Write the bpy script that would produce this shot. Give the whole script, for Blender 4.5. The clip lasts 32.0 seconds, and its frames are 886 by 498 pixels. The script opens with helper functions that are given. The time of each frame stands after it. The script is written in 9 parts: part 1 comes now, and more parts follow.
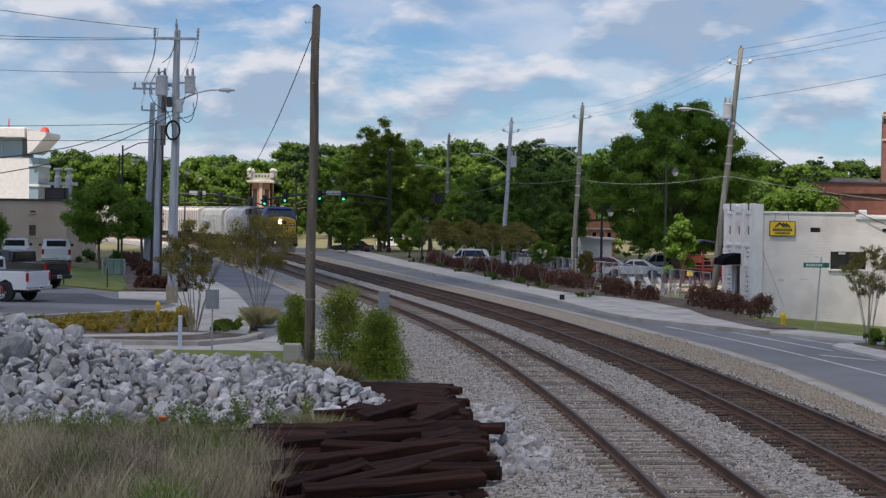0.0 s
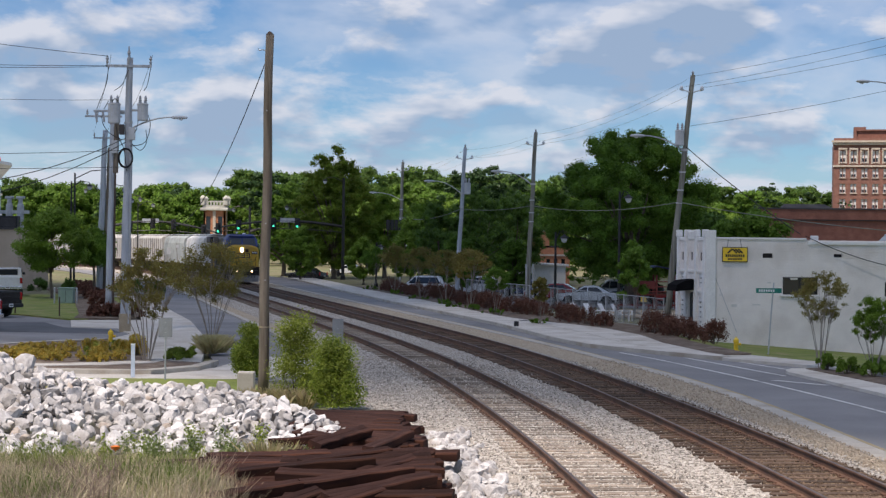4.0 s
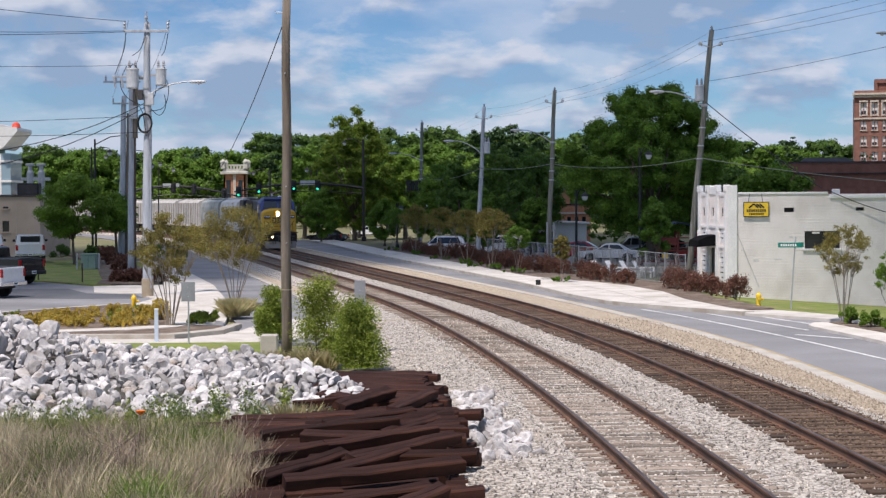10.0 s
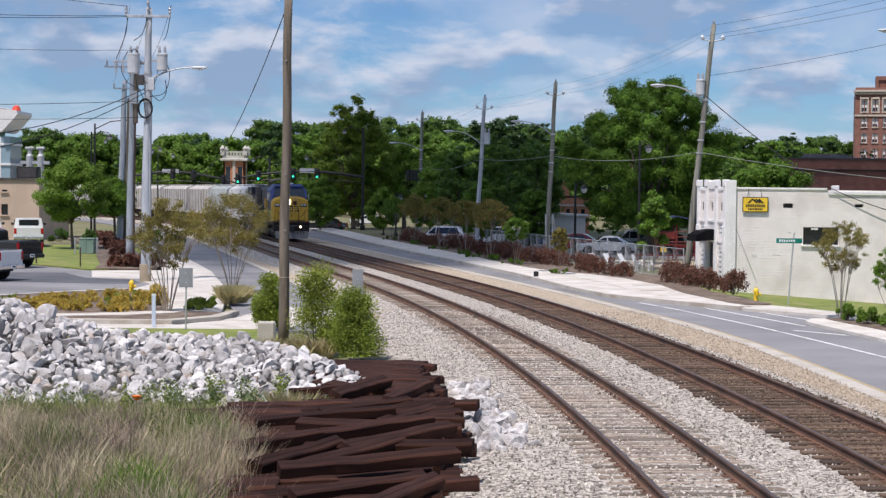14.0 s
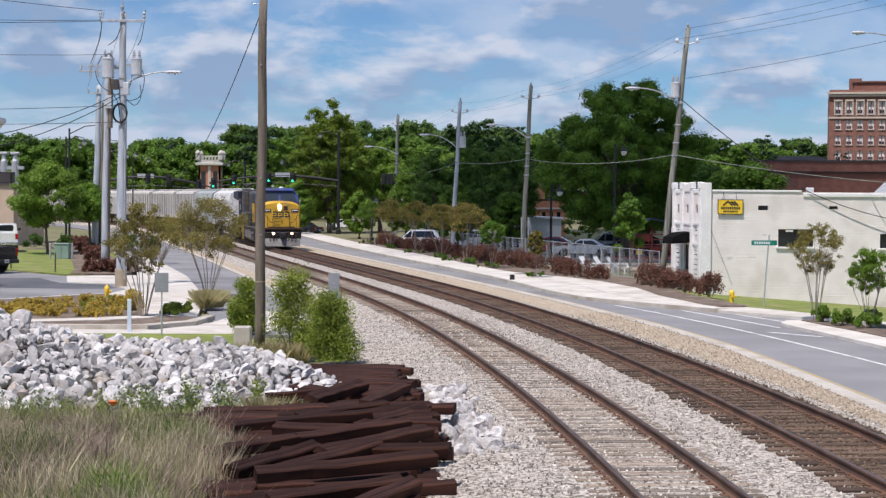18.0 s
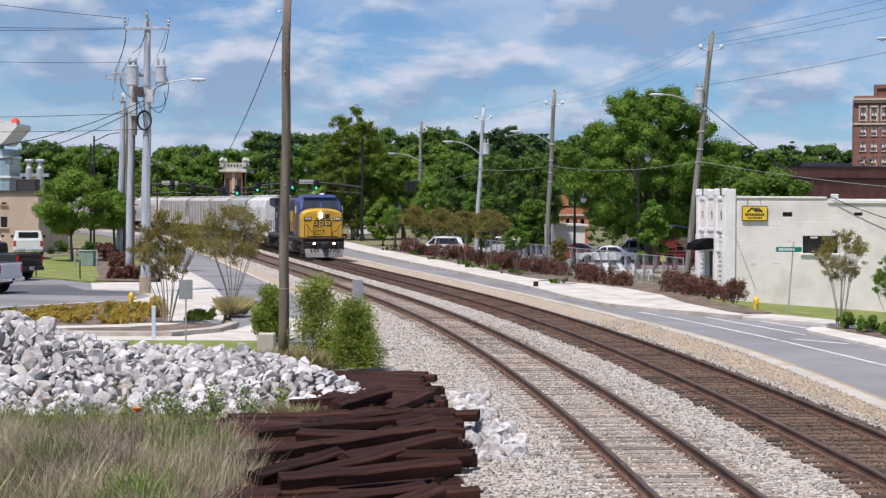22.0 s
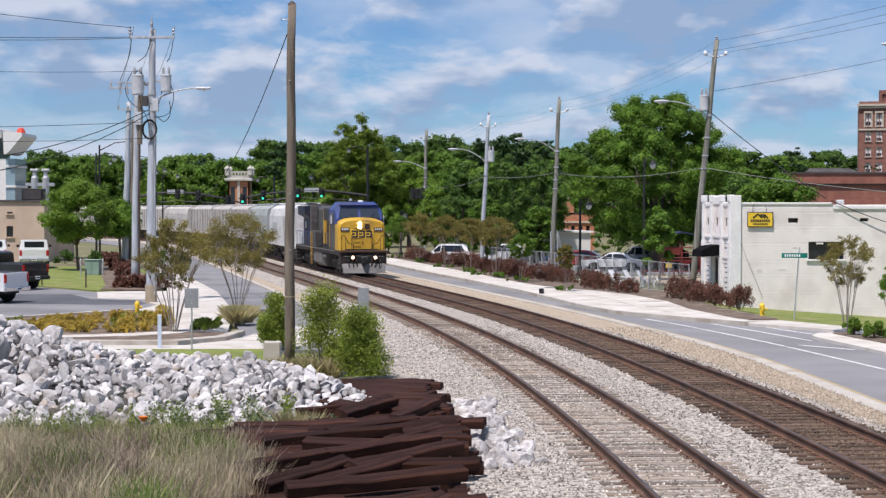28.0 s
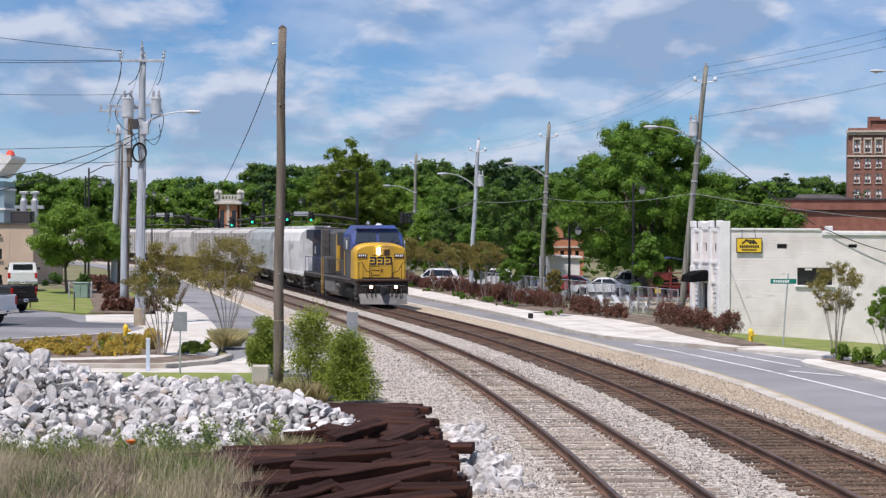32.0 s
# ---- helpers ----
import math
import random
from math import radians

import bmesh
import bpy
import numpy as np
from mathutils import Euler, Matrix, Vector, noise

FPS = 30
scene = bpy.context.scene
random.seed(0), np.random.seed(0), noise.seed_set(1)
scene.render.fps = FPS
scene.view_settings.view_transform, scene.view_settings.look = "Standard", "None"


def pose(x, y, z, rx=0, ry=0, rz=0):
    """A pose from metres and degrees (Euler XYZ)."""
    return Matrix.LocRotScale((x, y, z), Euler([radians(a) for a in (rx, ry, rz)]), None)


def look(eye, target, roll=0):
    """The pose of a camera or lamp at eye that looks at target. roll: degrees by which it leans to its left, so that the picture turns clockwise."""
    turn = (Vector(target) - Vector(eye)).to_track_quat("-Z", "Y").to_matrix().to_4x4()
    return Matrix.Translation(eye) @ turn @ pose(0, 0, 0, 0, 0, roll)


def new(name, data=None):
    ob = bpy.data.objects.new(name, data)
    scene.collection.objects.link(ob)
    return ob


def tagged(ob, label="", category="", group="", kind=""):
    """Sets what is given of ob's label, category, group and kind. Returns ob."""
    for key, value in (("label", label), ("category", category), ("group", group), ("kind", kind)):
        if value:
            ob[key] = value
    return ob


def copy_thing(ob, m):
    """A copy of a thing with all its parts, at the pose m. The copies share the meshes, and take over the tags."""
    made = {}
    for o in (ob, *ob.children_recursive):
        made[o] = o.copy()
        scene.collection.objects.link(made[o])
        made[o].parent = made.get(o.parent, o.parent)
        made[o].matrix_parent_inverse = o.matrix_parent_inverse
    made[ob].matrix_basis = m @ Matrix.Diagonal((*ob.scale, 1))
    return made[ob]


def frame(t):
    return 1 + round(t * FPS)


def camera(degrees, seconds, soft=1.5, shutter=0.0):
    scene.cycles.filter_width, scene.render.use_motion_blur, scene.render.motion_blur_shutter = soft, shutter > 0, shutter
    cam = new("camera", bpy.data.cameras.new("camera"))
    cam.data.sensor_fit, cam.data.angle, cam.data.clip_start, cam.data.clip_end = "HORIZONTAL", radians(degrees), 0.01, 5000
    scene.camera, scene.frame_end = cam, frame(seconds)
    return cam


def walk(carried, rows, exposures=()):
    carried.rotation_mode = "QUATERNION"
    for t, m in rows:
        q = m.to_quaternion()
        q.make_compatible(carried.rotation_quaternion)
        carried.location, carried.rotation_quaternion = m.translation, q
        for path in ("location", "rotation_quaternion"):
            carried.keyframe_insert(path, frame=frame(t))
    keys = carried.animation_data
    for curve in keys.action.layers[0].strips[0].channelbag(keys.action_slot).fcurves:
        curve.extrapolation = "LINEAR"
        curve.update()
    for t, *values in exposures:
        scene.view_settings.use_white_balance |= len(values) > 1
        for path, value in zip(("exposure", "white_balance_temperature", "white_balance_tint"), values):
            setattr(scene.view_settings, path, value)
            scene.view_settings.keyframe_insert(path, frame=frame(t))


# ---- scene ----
cam = camera(29.29, 32.0, soft=1.35)

EYE = Vector((0.0, 0.0, 4.15))


def aim(yaw, pitch, roll):
    """Pose of the hand-held camera: degrees to the right, degrees down, degrees of lean."""
    a, b = radians(yaw), radians(pitch)
    way = Vector((math.sin(a) * math.cos(b), math.cos(a) * math.cos(b), -math.sin(b)))
    return look(EYE, EYE + way * 10, roll)


PATH = [
    (0.0, aim(-0.540, 1.187, 0.816)),
    (0.5, aim(-0.632, 0.960, 1.019)),
    (1.0, aim(-0.023, 0.668, 0.941)),
    (1.5, aim(0.105, 0.637, 0.715)),
    (2.0, aim(0.342, 0.327, 0.823)),
    (2.5, aim(0.351, -0.187, 0.755)),
    (3.0, aim(0.424, -0.213, 0.815)),
    (3.5, aim(0.711, 0.090, 0.699)),
    (5.5, aim(1.417, 0.417, 0.692)),
    (6.0, aim(1.459, 0.618, 0.519)),
    (6.5, aim(1.636, 0.828, 0.564)),
    (7.0, aim(1.069, 0.780, 1.231)),
    (7.5, aim(1.011, 0.243, 1.268)),
    (8.0, aim(0.904, 0.327, 0.943)),
    (8.5, aim(1.355, 0.385, 0.868)),
    (9.0, aim(1.406, 0.608, 0.704)),
    (9.5, aim(0.674, 0.854, 0.217)),
    (10.0, aim(0.295, 1.611, -0.350)),
    (10.5, aim(-0.222, 1.782, -0.249)),
    (11.0, aim(-0.249, 1.994, -0.279)),
    (11.5, aim(-0.972, 1.819, -0.024)),
    (12.0, aim(-0.548, 1.641, 0.349)),
    (12.5, aim(0.019, 1.448, 0.583)),
    (13.0, aim(0.145, 1.449, 0.607)),
    (13.5, aim(0.067, 1.976, 0.700)),
    (14.0, aim(0.350, 1.944, 0.583)),
    (14.5, aim(0.588, 2.181, 0.439)),
    (16.5, aim(1.008, 1.556, 0.424)),
    (17.0, aim(1.298, 1.553, 0.533)),
    (17.5, aim(1.159, 1.476, 0.571)),
    (18.0, aim(1.158, 1.817, 0.350)),
    (18.5, aim(1.263, 1.492, 0.377)),
    (19.0, aim(1.196, 1.320, 0.522)),
    (19.5, aim(1.354, 1.500, 0.481)),
    (20.0, aim(1.378, 1.469, 0.351)),
    (20.5, aim(1.039, 1.276, 0.434)),
    (21.0, aim(0.911, 1.398, 0.375)),
    (21.5, aim(0.966, 2.013, 0.244)),
    (22.0, aim(0.360, 1.592, 0.289)),
    (22.5, aim(-0.073, 1.818, 0.030)),
    (23.0, aim(0.000, 2.024, -0.172)),
    (23.5, aim(0.223, 2.111, -0.175)),
    (24.0, aim(-0.465, 2.184, -0.444)),
    (24.5, aim(-0.671, 2.500, -0.446)),
    (25.0, aim(-0.513, 2.288, -0.426)),
    (25.5, aim(-0.147, 1.701, -0.166)),
    (27.5, aim(-0.140, 1.606, 0.037)),
    (28.0, aim(0.172, 1.337, 0.036)),
    (28.5, aim(0.517, 0.531, 0.239)),
    (29.0, aim(0.632, 0.910, 0.247)),
    (29.5, aim(0.690, 0.807, 0.142)),
    (30.0, aim(0.594, 1.345, -0.005)),
    (30.5, aim(0.765, 0.877, 0.533)),
    (31.0, aim(0.651, 1.327, 0.400)),
    (31.5, aim(0.445, 0.914, 0.208)),
    (32.0, aim(0.532, 0.511, 0.282)),
]
EXPOSURES = [(0.0, 0.12, 7200, 17), (3.0, 0.10, 7100, 17), (6.0, 0.02, 6900, 17), (10.0, -0.05, 6650, 17), (14.0, -0.06, 6500, 17), (24.5, -0.04, 6500, 17), (32.0, -0.02, 6450, 17)]
walk(cam, PATH, EXPOSURES)

# ---- daylight ----
SUN_EL, SUN_AZ = radians(64), radians(216)  # azimuth clockwise from +Y
world = bpy.data.worlds.new("sky")
scene.world = world
world.use_nodes = True
wn, wl = world.node_tree.nodes, world.node_tree.links
wn.clear()


def wnode(kind, **inputs):
    n = wn.new(kind)
    for k, v in inputs.items():
        n.inputs[k].default_value = v
    return n


def wmath(op, a, b=None):
    n = wn.new("ShaderNodeMath")
    n.operation = op
    for i, v in enumerate((a, b)):
        if v is None:
            continue
        if isinstance(v, (int, float)):
            n.inputs[i].default_value = v
        else:
            wl.new(v, n.inputs[i])
    return n.outputs[0]


def wmix(fac, a, b):
    n = wn.new("ShaderNodeMix")
    n.data_type = "RGBA"
    for i, v in ((0, fac), (6, a), (7, b)):
        if isinstance(v, (int, float, tuple)):
            n.inputs[i].default_value = v
        else:
            wl.new(v, n.inputs[i])
    return n.outputs[2]


def wramp(fac, *stops):
    n = wn.new("ShaderNodeValToRGB")
    for i, (p, v) in enumerate(stops):
        e = n.color_ramp.elements[i] if i < 2 else n.color_ramp.elements.new(p)
        e.position, e.color = p, (v, v, v, 1)
    wl.new(fac, n.inputs[0])
    return n.outputs[0]


def build_sky():
    sky = wn.new("ShaderNodeTexSky")
    sky.sky_type, sky.sun_disc = "NISHITA", False
    sky.sun_elevation, sky.sun_rotation = SUN_EL, SUN_AZ
    sky.air_density, sky.dust_density, sky.ozone_density = 1.0, 0.0, 3.0
    tc = wn.new("ShaderNodeTexCoord")
    sep = wn.new("ShaderNodeSeparateXYZ")
    wl.new(tc.outputs["Generated"], sep.inputs[0])

    # a flat layer of broken cloud seen from below: rows close up towards the horizon
    def layer(up, scale, detail, rough, shift):
        depth = wmath("ADD", wmath("MAXIMUM", wmath("ADD", sep.outputs[2], up), 0.0), 0.34)
        flat = wn.new("ShaderNodeCombineXYZ")
        wl.new(wmath("DIVIDE", sep.outputs[0], depth), flat.inputs[0])
        wl.new(wmath("DIVIDE", sep.outputs[1], depth), flat.inputs[1])
        flat.inputs[2].default_value = shift
        n = wnode("ShaderNodeTexNoise", Scale=scale, Detail=detail, Roughness=rough, Distortion=0.15)
        wl.new(flat.outputs[0], n.inputs["Vector"])
        return n.outputs[0]
    heap = layer(0.0, 6.0, 8.0, 0.56, 3.4)
    above = layer(0.012, 6.0, 4.0, 0.5, 3.4)
    veil = layer(0.0, 2.6, 6.0, 0.55, 9.1)
    cover = wmath("MAXIMUM", wramp(heap, (0.42, 0.0), (0.58, 1.0)), wmath("MULTIPLY", wramp(veil, (0.38, 0.0), (0.62, 1.0)), 0.62))
    grey = wramp(wmath("SUBTRACT", wmath("MULTIPLY", above, 1.25), wmath("MULTIPLY", heap, 0.25)), (0.44, 0.0), (0.60, 1.0))
    blue_n = wn.new("ShaderNodeVectorMath")
    blue_n.operation = "MULTIPLY"
    blue_n.inputs[1].default_value = (0.55, 0.86, 1.2)
    wl.new(sky.outputs[0], blue_n.inputs[0])
    scaled = wn.new("ShaderNodeVectorMath")
    scaled.operation = "SCALE"
    scaled.inputs["Scale"].default_value = 0.09
    wl.new(blue_n.outputs[0], scaled.inputs[0])
    cloud = wmix(grey, (0.70, 0.785, 0.90, 1), (0.325, 0.465, 0.665, 1))
    colour = wmix(wmath("MULTIPLY", cover, 0.9), scaled.outputs[0], cloud)
    haze = wramp(sep.outputs[2], (0.0, 0.42), (0.06, 0.0))
    colour = wmix(haze, colour, (0.42, 0.57, 0.79, 1))
    bg = wn.new("ShaderNodeBackground")
    wl.new(colour, bg.inputs[0])
    bg.inputs[1].default_value = 0.9
    out = wn.new("ShaderNodeOutputWorld")
    wl.new(bg.outputs[0], out.inputs[0])


build_sky()
sun_data = bpy.data.lights.new("sun", "SUN")
sun_data.energy, sun_data.angle, sun_data.color = 5.0, radians(0.6), (1.0, 0.96, 0.90)
sun = new("sun", sun_data)
sun_way = Vector((math.sin(SUN_AZ) * math.cos(SUN_EL), math.cos(SUN_AZ) * math.cos(SUN_EL), math.sin(SUN_EL)))
sun.matrix_basis = look(sun_way * 100, (0, 0, 0))

# ---- mesh helpers ----
rnd = random.Random(7)
nrng = np.random.default_rng(11)


def mesh_of(bm, name, smooth=False):
    me = bpy.data.meshes.new(name)
    bm.normal_update()
    bm.to_mesh(me)
    bm.free()
    if smooth:
        for p in me.polygons:
            p.use_smooth = True
    return me


def part(name, bm, material, parent=None, label="", smooth=False, at=None):
    """Links a bmesh or mesh as one mesh object under a thing or a part."""
    me = bm if isinstance(bm, bpy.types.Mesh) else mesh_of(bm, name, smooth)
    if material is not None and not me.materials:
        me.materials.append(material)
    ob = new(name, me)
    if parent is not None:
        ob.parent = parent
    if at is not None:
        ob.matrix_basis = at
    if label:
        ob["label"] = label
    return ob


def thing(name, m, label, category, group="", kind=""):
    e = new(name)
    e.empty_display_size = 0.3
    e.matrix_basis = m
    return tagged(e, label, category, group, kind)


def box(bm, cx, cy, cz, sx, sy, sz, m=None, bevel=0.0):
    vs = [bm.verts.new((cx + sx * i / 2, cy + sy * j / 2, cz + sz * k / 2)) for k in (-1, 1) for j in (-1, 1) for i in (-1, 1)]
    fs = [bm.faces.new([vs[i] for i in f]) for f in ((0, 2, 3, 1), (4, 5, 7, 6), (0, 1, 5, 4), (2, 6, 7, 3), (0, 4, 6, 2), (1, 3, 7, 5))]
    if bevel:
        es = list({e for f in fs for e in f.edges})
        r = bmesh.ops.bevel(bm, geom=es, offset=bevel, segments=1, affect="EDGES", profile=0.5)
        vs = list({v for f in r["faces"] for v in f.verts} | {v for v in vs if v.is_valid})
    if m is not None:
        for v in vs:
            v.co = m @ v.co
    return vs


def prism(bm, poly, z0, z1, m=None):
    """A vertical prism over a polygon, anticlockwise from above."""
    lo = [bm.verts.new((x, y, z0)) for x, y in poly]
    hi = [bm.verts.new((x, y, z1)) for x, y in poly]
    n = len(poly)
    bm.faces.new(hi)
    bm.faces.new(lo[::-1])
    for i in range(n):
        j = (i + 1) % n
        bm.faces.new((lo[i], lo[j], hi[j], hi[i]))
    if m is not None:
        for v in lo + hi:
            v.co = m @ v.co
    return lo + hi


def tube(bm, pts, radii, seg=8, caps=True):
    """A tube along points, with a radius for each point or one for all."""
    pts = [Vector(p) for p in pts]
    if isinstance(radii, (int, float)):
        radii = [radii] * len(pts)
    rings = []
    for i, p in enumerate(pts):
        d = (pts[min(i + 1, len(pts) - 1)] - pts[max(i - 1, 0)]).normalized()
        a = d.orthogonal().normalized() if abs(d.z) < 0.99 else Vector((1, 0, 0))
        if abs(d.z) < 0.99:
            a = d.cross(Vector((0, 0, 1))).normalized()
        b = d.cross(a).normalized()
        rings.append([bm.verts.new(p + (a * math.cos(2 * math.pi * k / seg) + b * math.sin(2 * math.pi * k / seg)) * radii[i]) for k in range(seg)])
    for r, s in zip(rings, rings[1:]):
        for k in range(seg):
            bm.faces.new((r[k], s[k], s[(k + 1) % seg], r[(k + 1) % seg]))
    if caps:
        bm.faces.new(rings[0])
        bm.faces.new(rings[-1][::-1])
    return rings


def lathe(bm, profile, seg=16, m=None):
    rings = []
    for r, z in profile:
        rings.append([bm.verts.new((max(r, 0.0005) * math.cos(2 * math.pi * k / seg), max(r, 0.0005) * math.sin(2 * math.pi * k / seg), z)) for k in range(seg)])
    for a, b in zip(rings, rings[1:]):
        for k in range(seg):
            bm.faces.new((a[k], a[(k + 1) % seg], b[(k + 1) % seg], b[k]))
    bm.faces.new(rings[0][::-1])
    bm.faces.new(rings[-1])
    if m is not None:
        for ring in rings:
            for v in ring:
                v.co = m @ v.co


def strip(bm, left, right):
    """A ribbon of quads between two lines of points."""
    a = [bm.verts.new(p) for p in left]
    b = [bm.verts.new(p) for p in right]
    for i in range(len(a) - 1):
        bm.faces.new((a[i], b[i], b[i + 1], a[i + 1]))


def sweep(bm, rings, closed=False, caps=True):
    """Skin over rings of equal length."""
    vs = [[bm.verts.new(p) for p in r] for r in rings]
    n = len(vs[0])
    for a, b in zip(vs, vs[1:]):
        for k in range(n if closed else n - 1):
            bm.faces.new((a[k], a[(k + 1) % n], b[(k + 1) % n], b[k]))
    if caps and closed:
        bm.faces.new(vs[0][::-1])
        bm.faces.new(vs[-1])


def quads_mesh(name, corners):
    """A mesh of loose quads from an array (n, 4, 3)."""
    n = len(corners)
    me = bpy.data.meshes.new(name)
    me.vertices.add(n * 4)
    me.vertices.foreach_set("co", np.asarray(corners, np.float32).reshape(-1))
    me.loops.add(n * 4)
    me.loops.foreach_set("vertex_index", np.arange(n * 4, dtype=np.int32))
    me.polygons.add(n)
    me.polygons.foreach_set("loop_start", np.arange(0, n * 4, 4, dtype=np.int32))
    me.update(calc_edges=True)
    return me


def leaves(name, centres, size, spread=0.35, droop=0.0, out=None, stray=0.75):
    """Loose leaf blades at centres; they face outwards where out is given."""
    n = len(centres)
    d = nrng.normal(size=(n, 3))
    if out is not None:
        d = d * stray + out
    d /= np.linalg.norm(d, axis=1)[:, None] + 1e-9
    a = np.cross(d, nrng.normal(size=(n, 3)))
    a /= np.linalg.norm(a, axis=1)[:, None] + 1e-9
    b = np.cross(d, a)
    s = size * (1 + spread * nrng.uniform(-1, 1, (n, 1)))
    a, b = a * s, b * s * 0.62
    c = centres + np.array((0, 0, -droop))
    return quads_mesh(name, np.stack([c - a, c - b * 0.9 + a * 0.1, c + a, c + b * 0.9 + a * 0.1], 1))


def clump_points(n, clumps, hollow=0.55):
    """Points near the skin of ellipsoids (x, y, z, rx, ry, rz), and their outward ways."""
    cl = np.array(clumps, float)
    w = cl[:, 3] * cl[:, 4] + cl[:, 5] * cl[:, 3]
    pick = nrng.choice(len(cl), n, p=w / w.sum())
    d = nrng.normal(size=(n, 3))
    d /= np.linalg.norm(d, axis=1)[:, None]
    r = hollow + (1 - hollow) * nrng.uniform(0, 1, (n, 1)) ** 0.6
    bump = 1 + 0.16 * nrng.normal(size=(n, 1))
    c = cl[pick]
    return c[:, :3] + d * r * bump * c[:, 3:], d


# ---- materials ----
def surf(name, a, b, rough=0.75, scale=3.0, fine=40.0, bump=0.15, metal=0.0, rand=0.0, depth=0.01, stain=None, stain_scale=0.6, stretch=None, island=False, spec=0.4, coat=0.0):
    """A node material: two tones at one scale, grain at another, stains, relief, and a shift from piece to piece."""
    m = bpy.data.materials.new(name)
    m.use_nodes = True
    nt = m.node_tree
    nd, ln = nt.nodes, nt.links
    bsdf = nd["Principled BSDF"]
    tc = nd.new("ShaderNodeTexCoord")
    vec = tc.outputs["Object"]
    if stretch:
        mp = nd.new("ShaderNodeMapping")
        mp.inputs["Scale"].default_value = stretch
        ln.new(vec, mp.inputs["Vector"])
        vec = mp.outputs[0]
    n1 = nd.new("ShaderNodeTexNoise")
    n1.inputs["Scale"].default_value, n1.inputs["Detail"].default_value = scale, 6
    n2 = nd.new("ShaderNodeTexNoise")
    n2.inputs["Scale"].default_value, n2.inputs["Detail"].default_value = fine, 4
    ln.new(vec, n1.inputs["Vector"])
    ln.new(vec, n2.inputs["Vector"])
    ramp = nd.new("ShaderNodeValToRGB")
    ramp.color_ramp.elements[0].position, ramp.color_ramp.elements[1].position = 0.36, 0.64
    ln.new(n1.outputs[0], ramp.inputs[0])
    mix = nd.new("ShaderNodeMix")
    mix.data_type = "RGBA"
    mix.inputs[6].default_value, mix.inputs[7].default_value = (*a, 1), (*b, 1)
    ln.new(ramp.outputs[0], mix.inputs[0])
    col = mix.outputs[2]
    if stain:
        n3 = nd.new("ShaderNodeTexNoise")
        n3.inputs["Scale"].default_value, n3.inputs["Detail"].default_value = stain_scale, 8
        ln.new(vec, n3.inputs["Vector"])
        r3 = nd.new("ShaderNodeValToRGB")
        r3.color_ramp.elements[0].position, r3.color_ramp.elements[1].position = 0.5, 0.7
        ln.new(n3.outputs[0], r3.inputs[0])
        mx = nd.new("ShaderNodeMix")
        mx.data_type = "RGBA"
        mx.inputs[7].default_value = (*stain, 1)
        ln.new(r3.outputs[0], mx.inputs[0])
        ln.new(col, mx.inputs[6])
        col = mx.outputs[2]
    mul = nd.new("ShaderNodeMapRange")
    mul.inputs["From Min"].default_value, mul.inputs["From Max"].default_value = 0.3, 0.7
    mul.inputs["To Min"].default_value, mul.inputs["To Max"].default_value = 0.86, 1.12
    ln.new(n2.outputs[0], mul.inputs[0])
    val = mul.outputs[0]
    if rand:
        if island:
            src = nd.new("ShaderNodeNewGeometry").outputs["Random Per Island"]
        else:
            src = nd.new("ShaderNodeObjectInfo").outputs["Random"]
        mr = nd.new("ShaderNodeMapRange")
        mr.inputs["To Min"].default_value, mr.inputs["To Max"].default_value = 1 - rand, 1 + rand
        ln.new(src, mr.inputs[0])
        mm = nd.new("ShaderNodeMath")
        mm.operation = "MULTIPLY"
        ln.new(val, mm.inputs[0])
        ln.new(mr.outputs[0], mm.inputs[1])
        val = mm.outputs[0]
    sc = nd.new("ShaderNodeVectorMath")
    sc.operation = "SCALE"
    ln.new(col, sc.inputs[0])
    ln.new(val, sc.inputs["Scale"])
    ln.new(sc.outputs[0], bsdf.inputs["Base Color"])
    bsdf.inputs["Roughness"].default_value = rough
    bsdf.inputs["Metallic"].default_value = metal
    bsdf.inputs["Specular IOR Level"].default_value = spec
    bsdf.inputs["Coat Weight"].default_value = coat
    if bump:
        bp = nd.new("ShaderNodeBump")
        bp.inputs["Strength"].default_value, bp.inputs["Distance"].default_value = bump, depth
        ln.new(n2.outputs[0], bp.inputs["Height"])
        ln.new(bp.outputs[0], bsdf.inputs["Normal"])
    return m


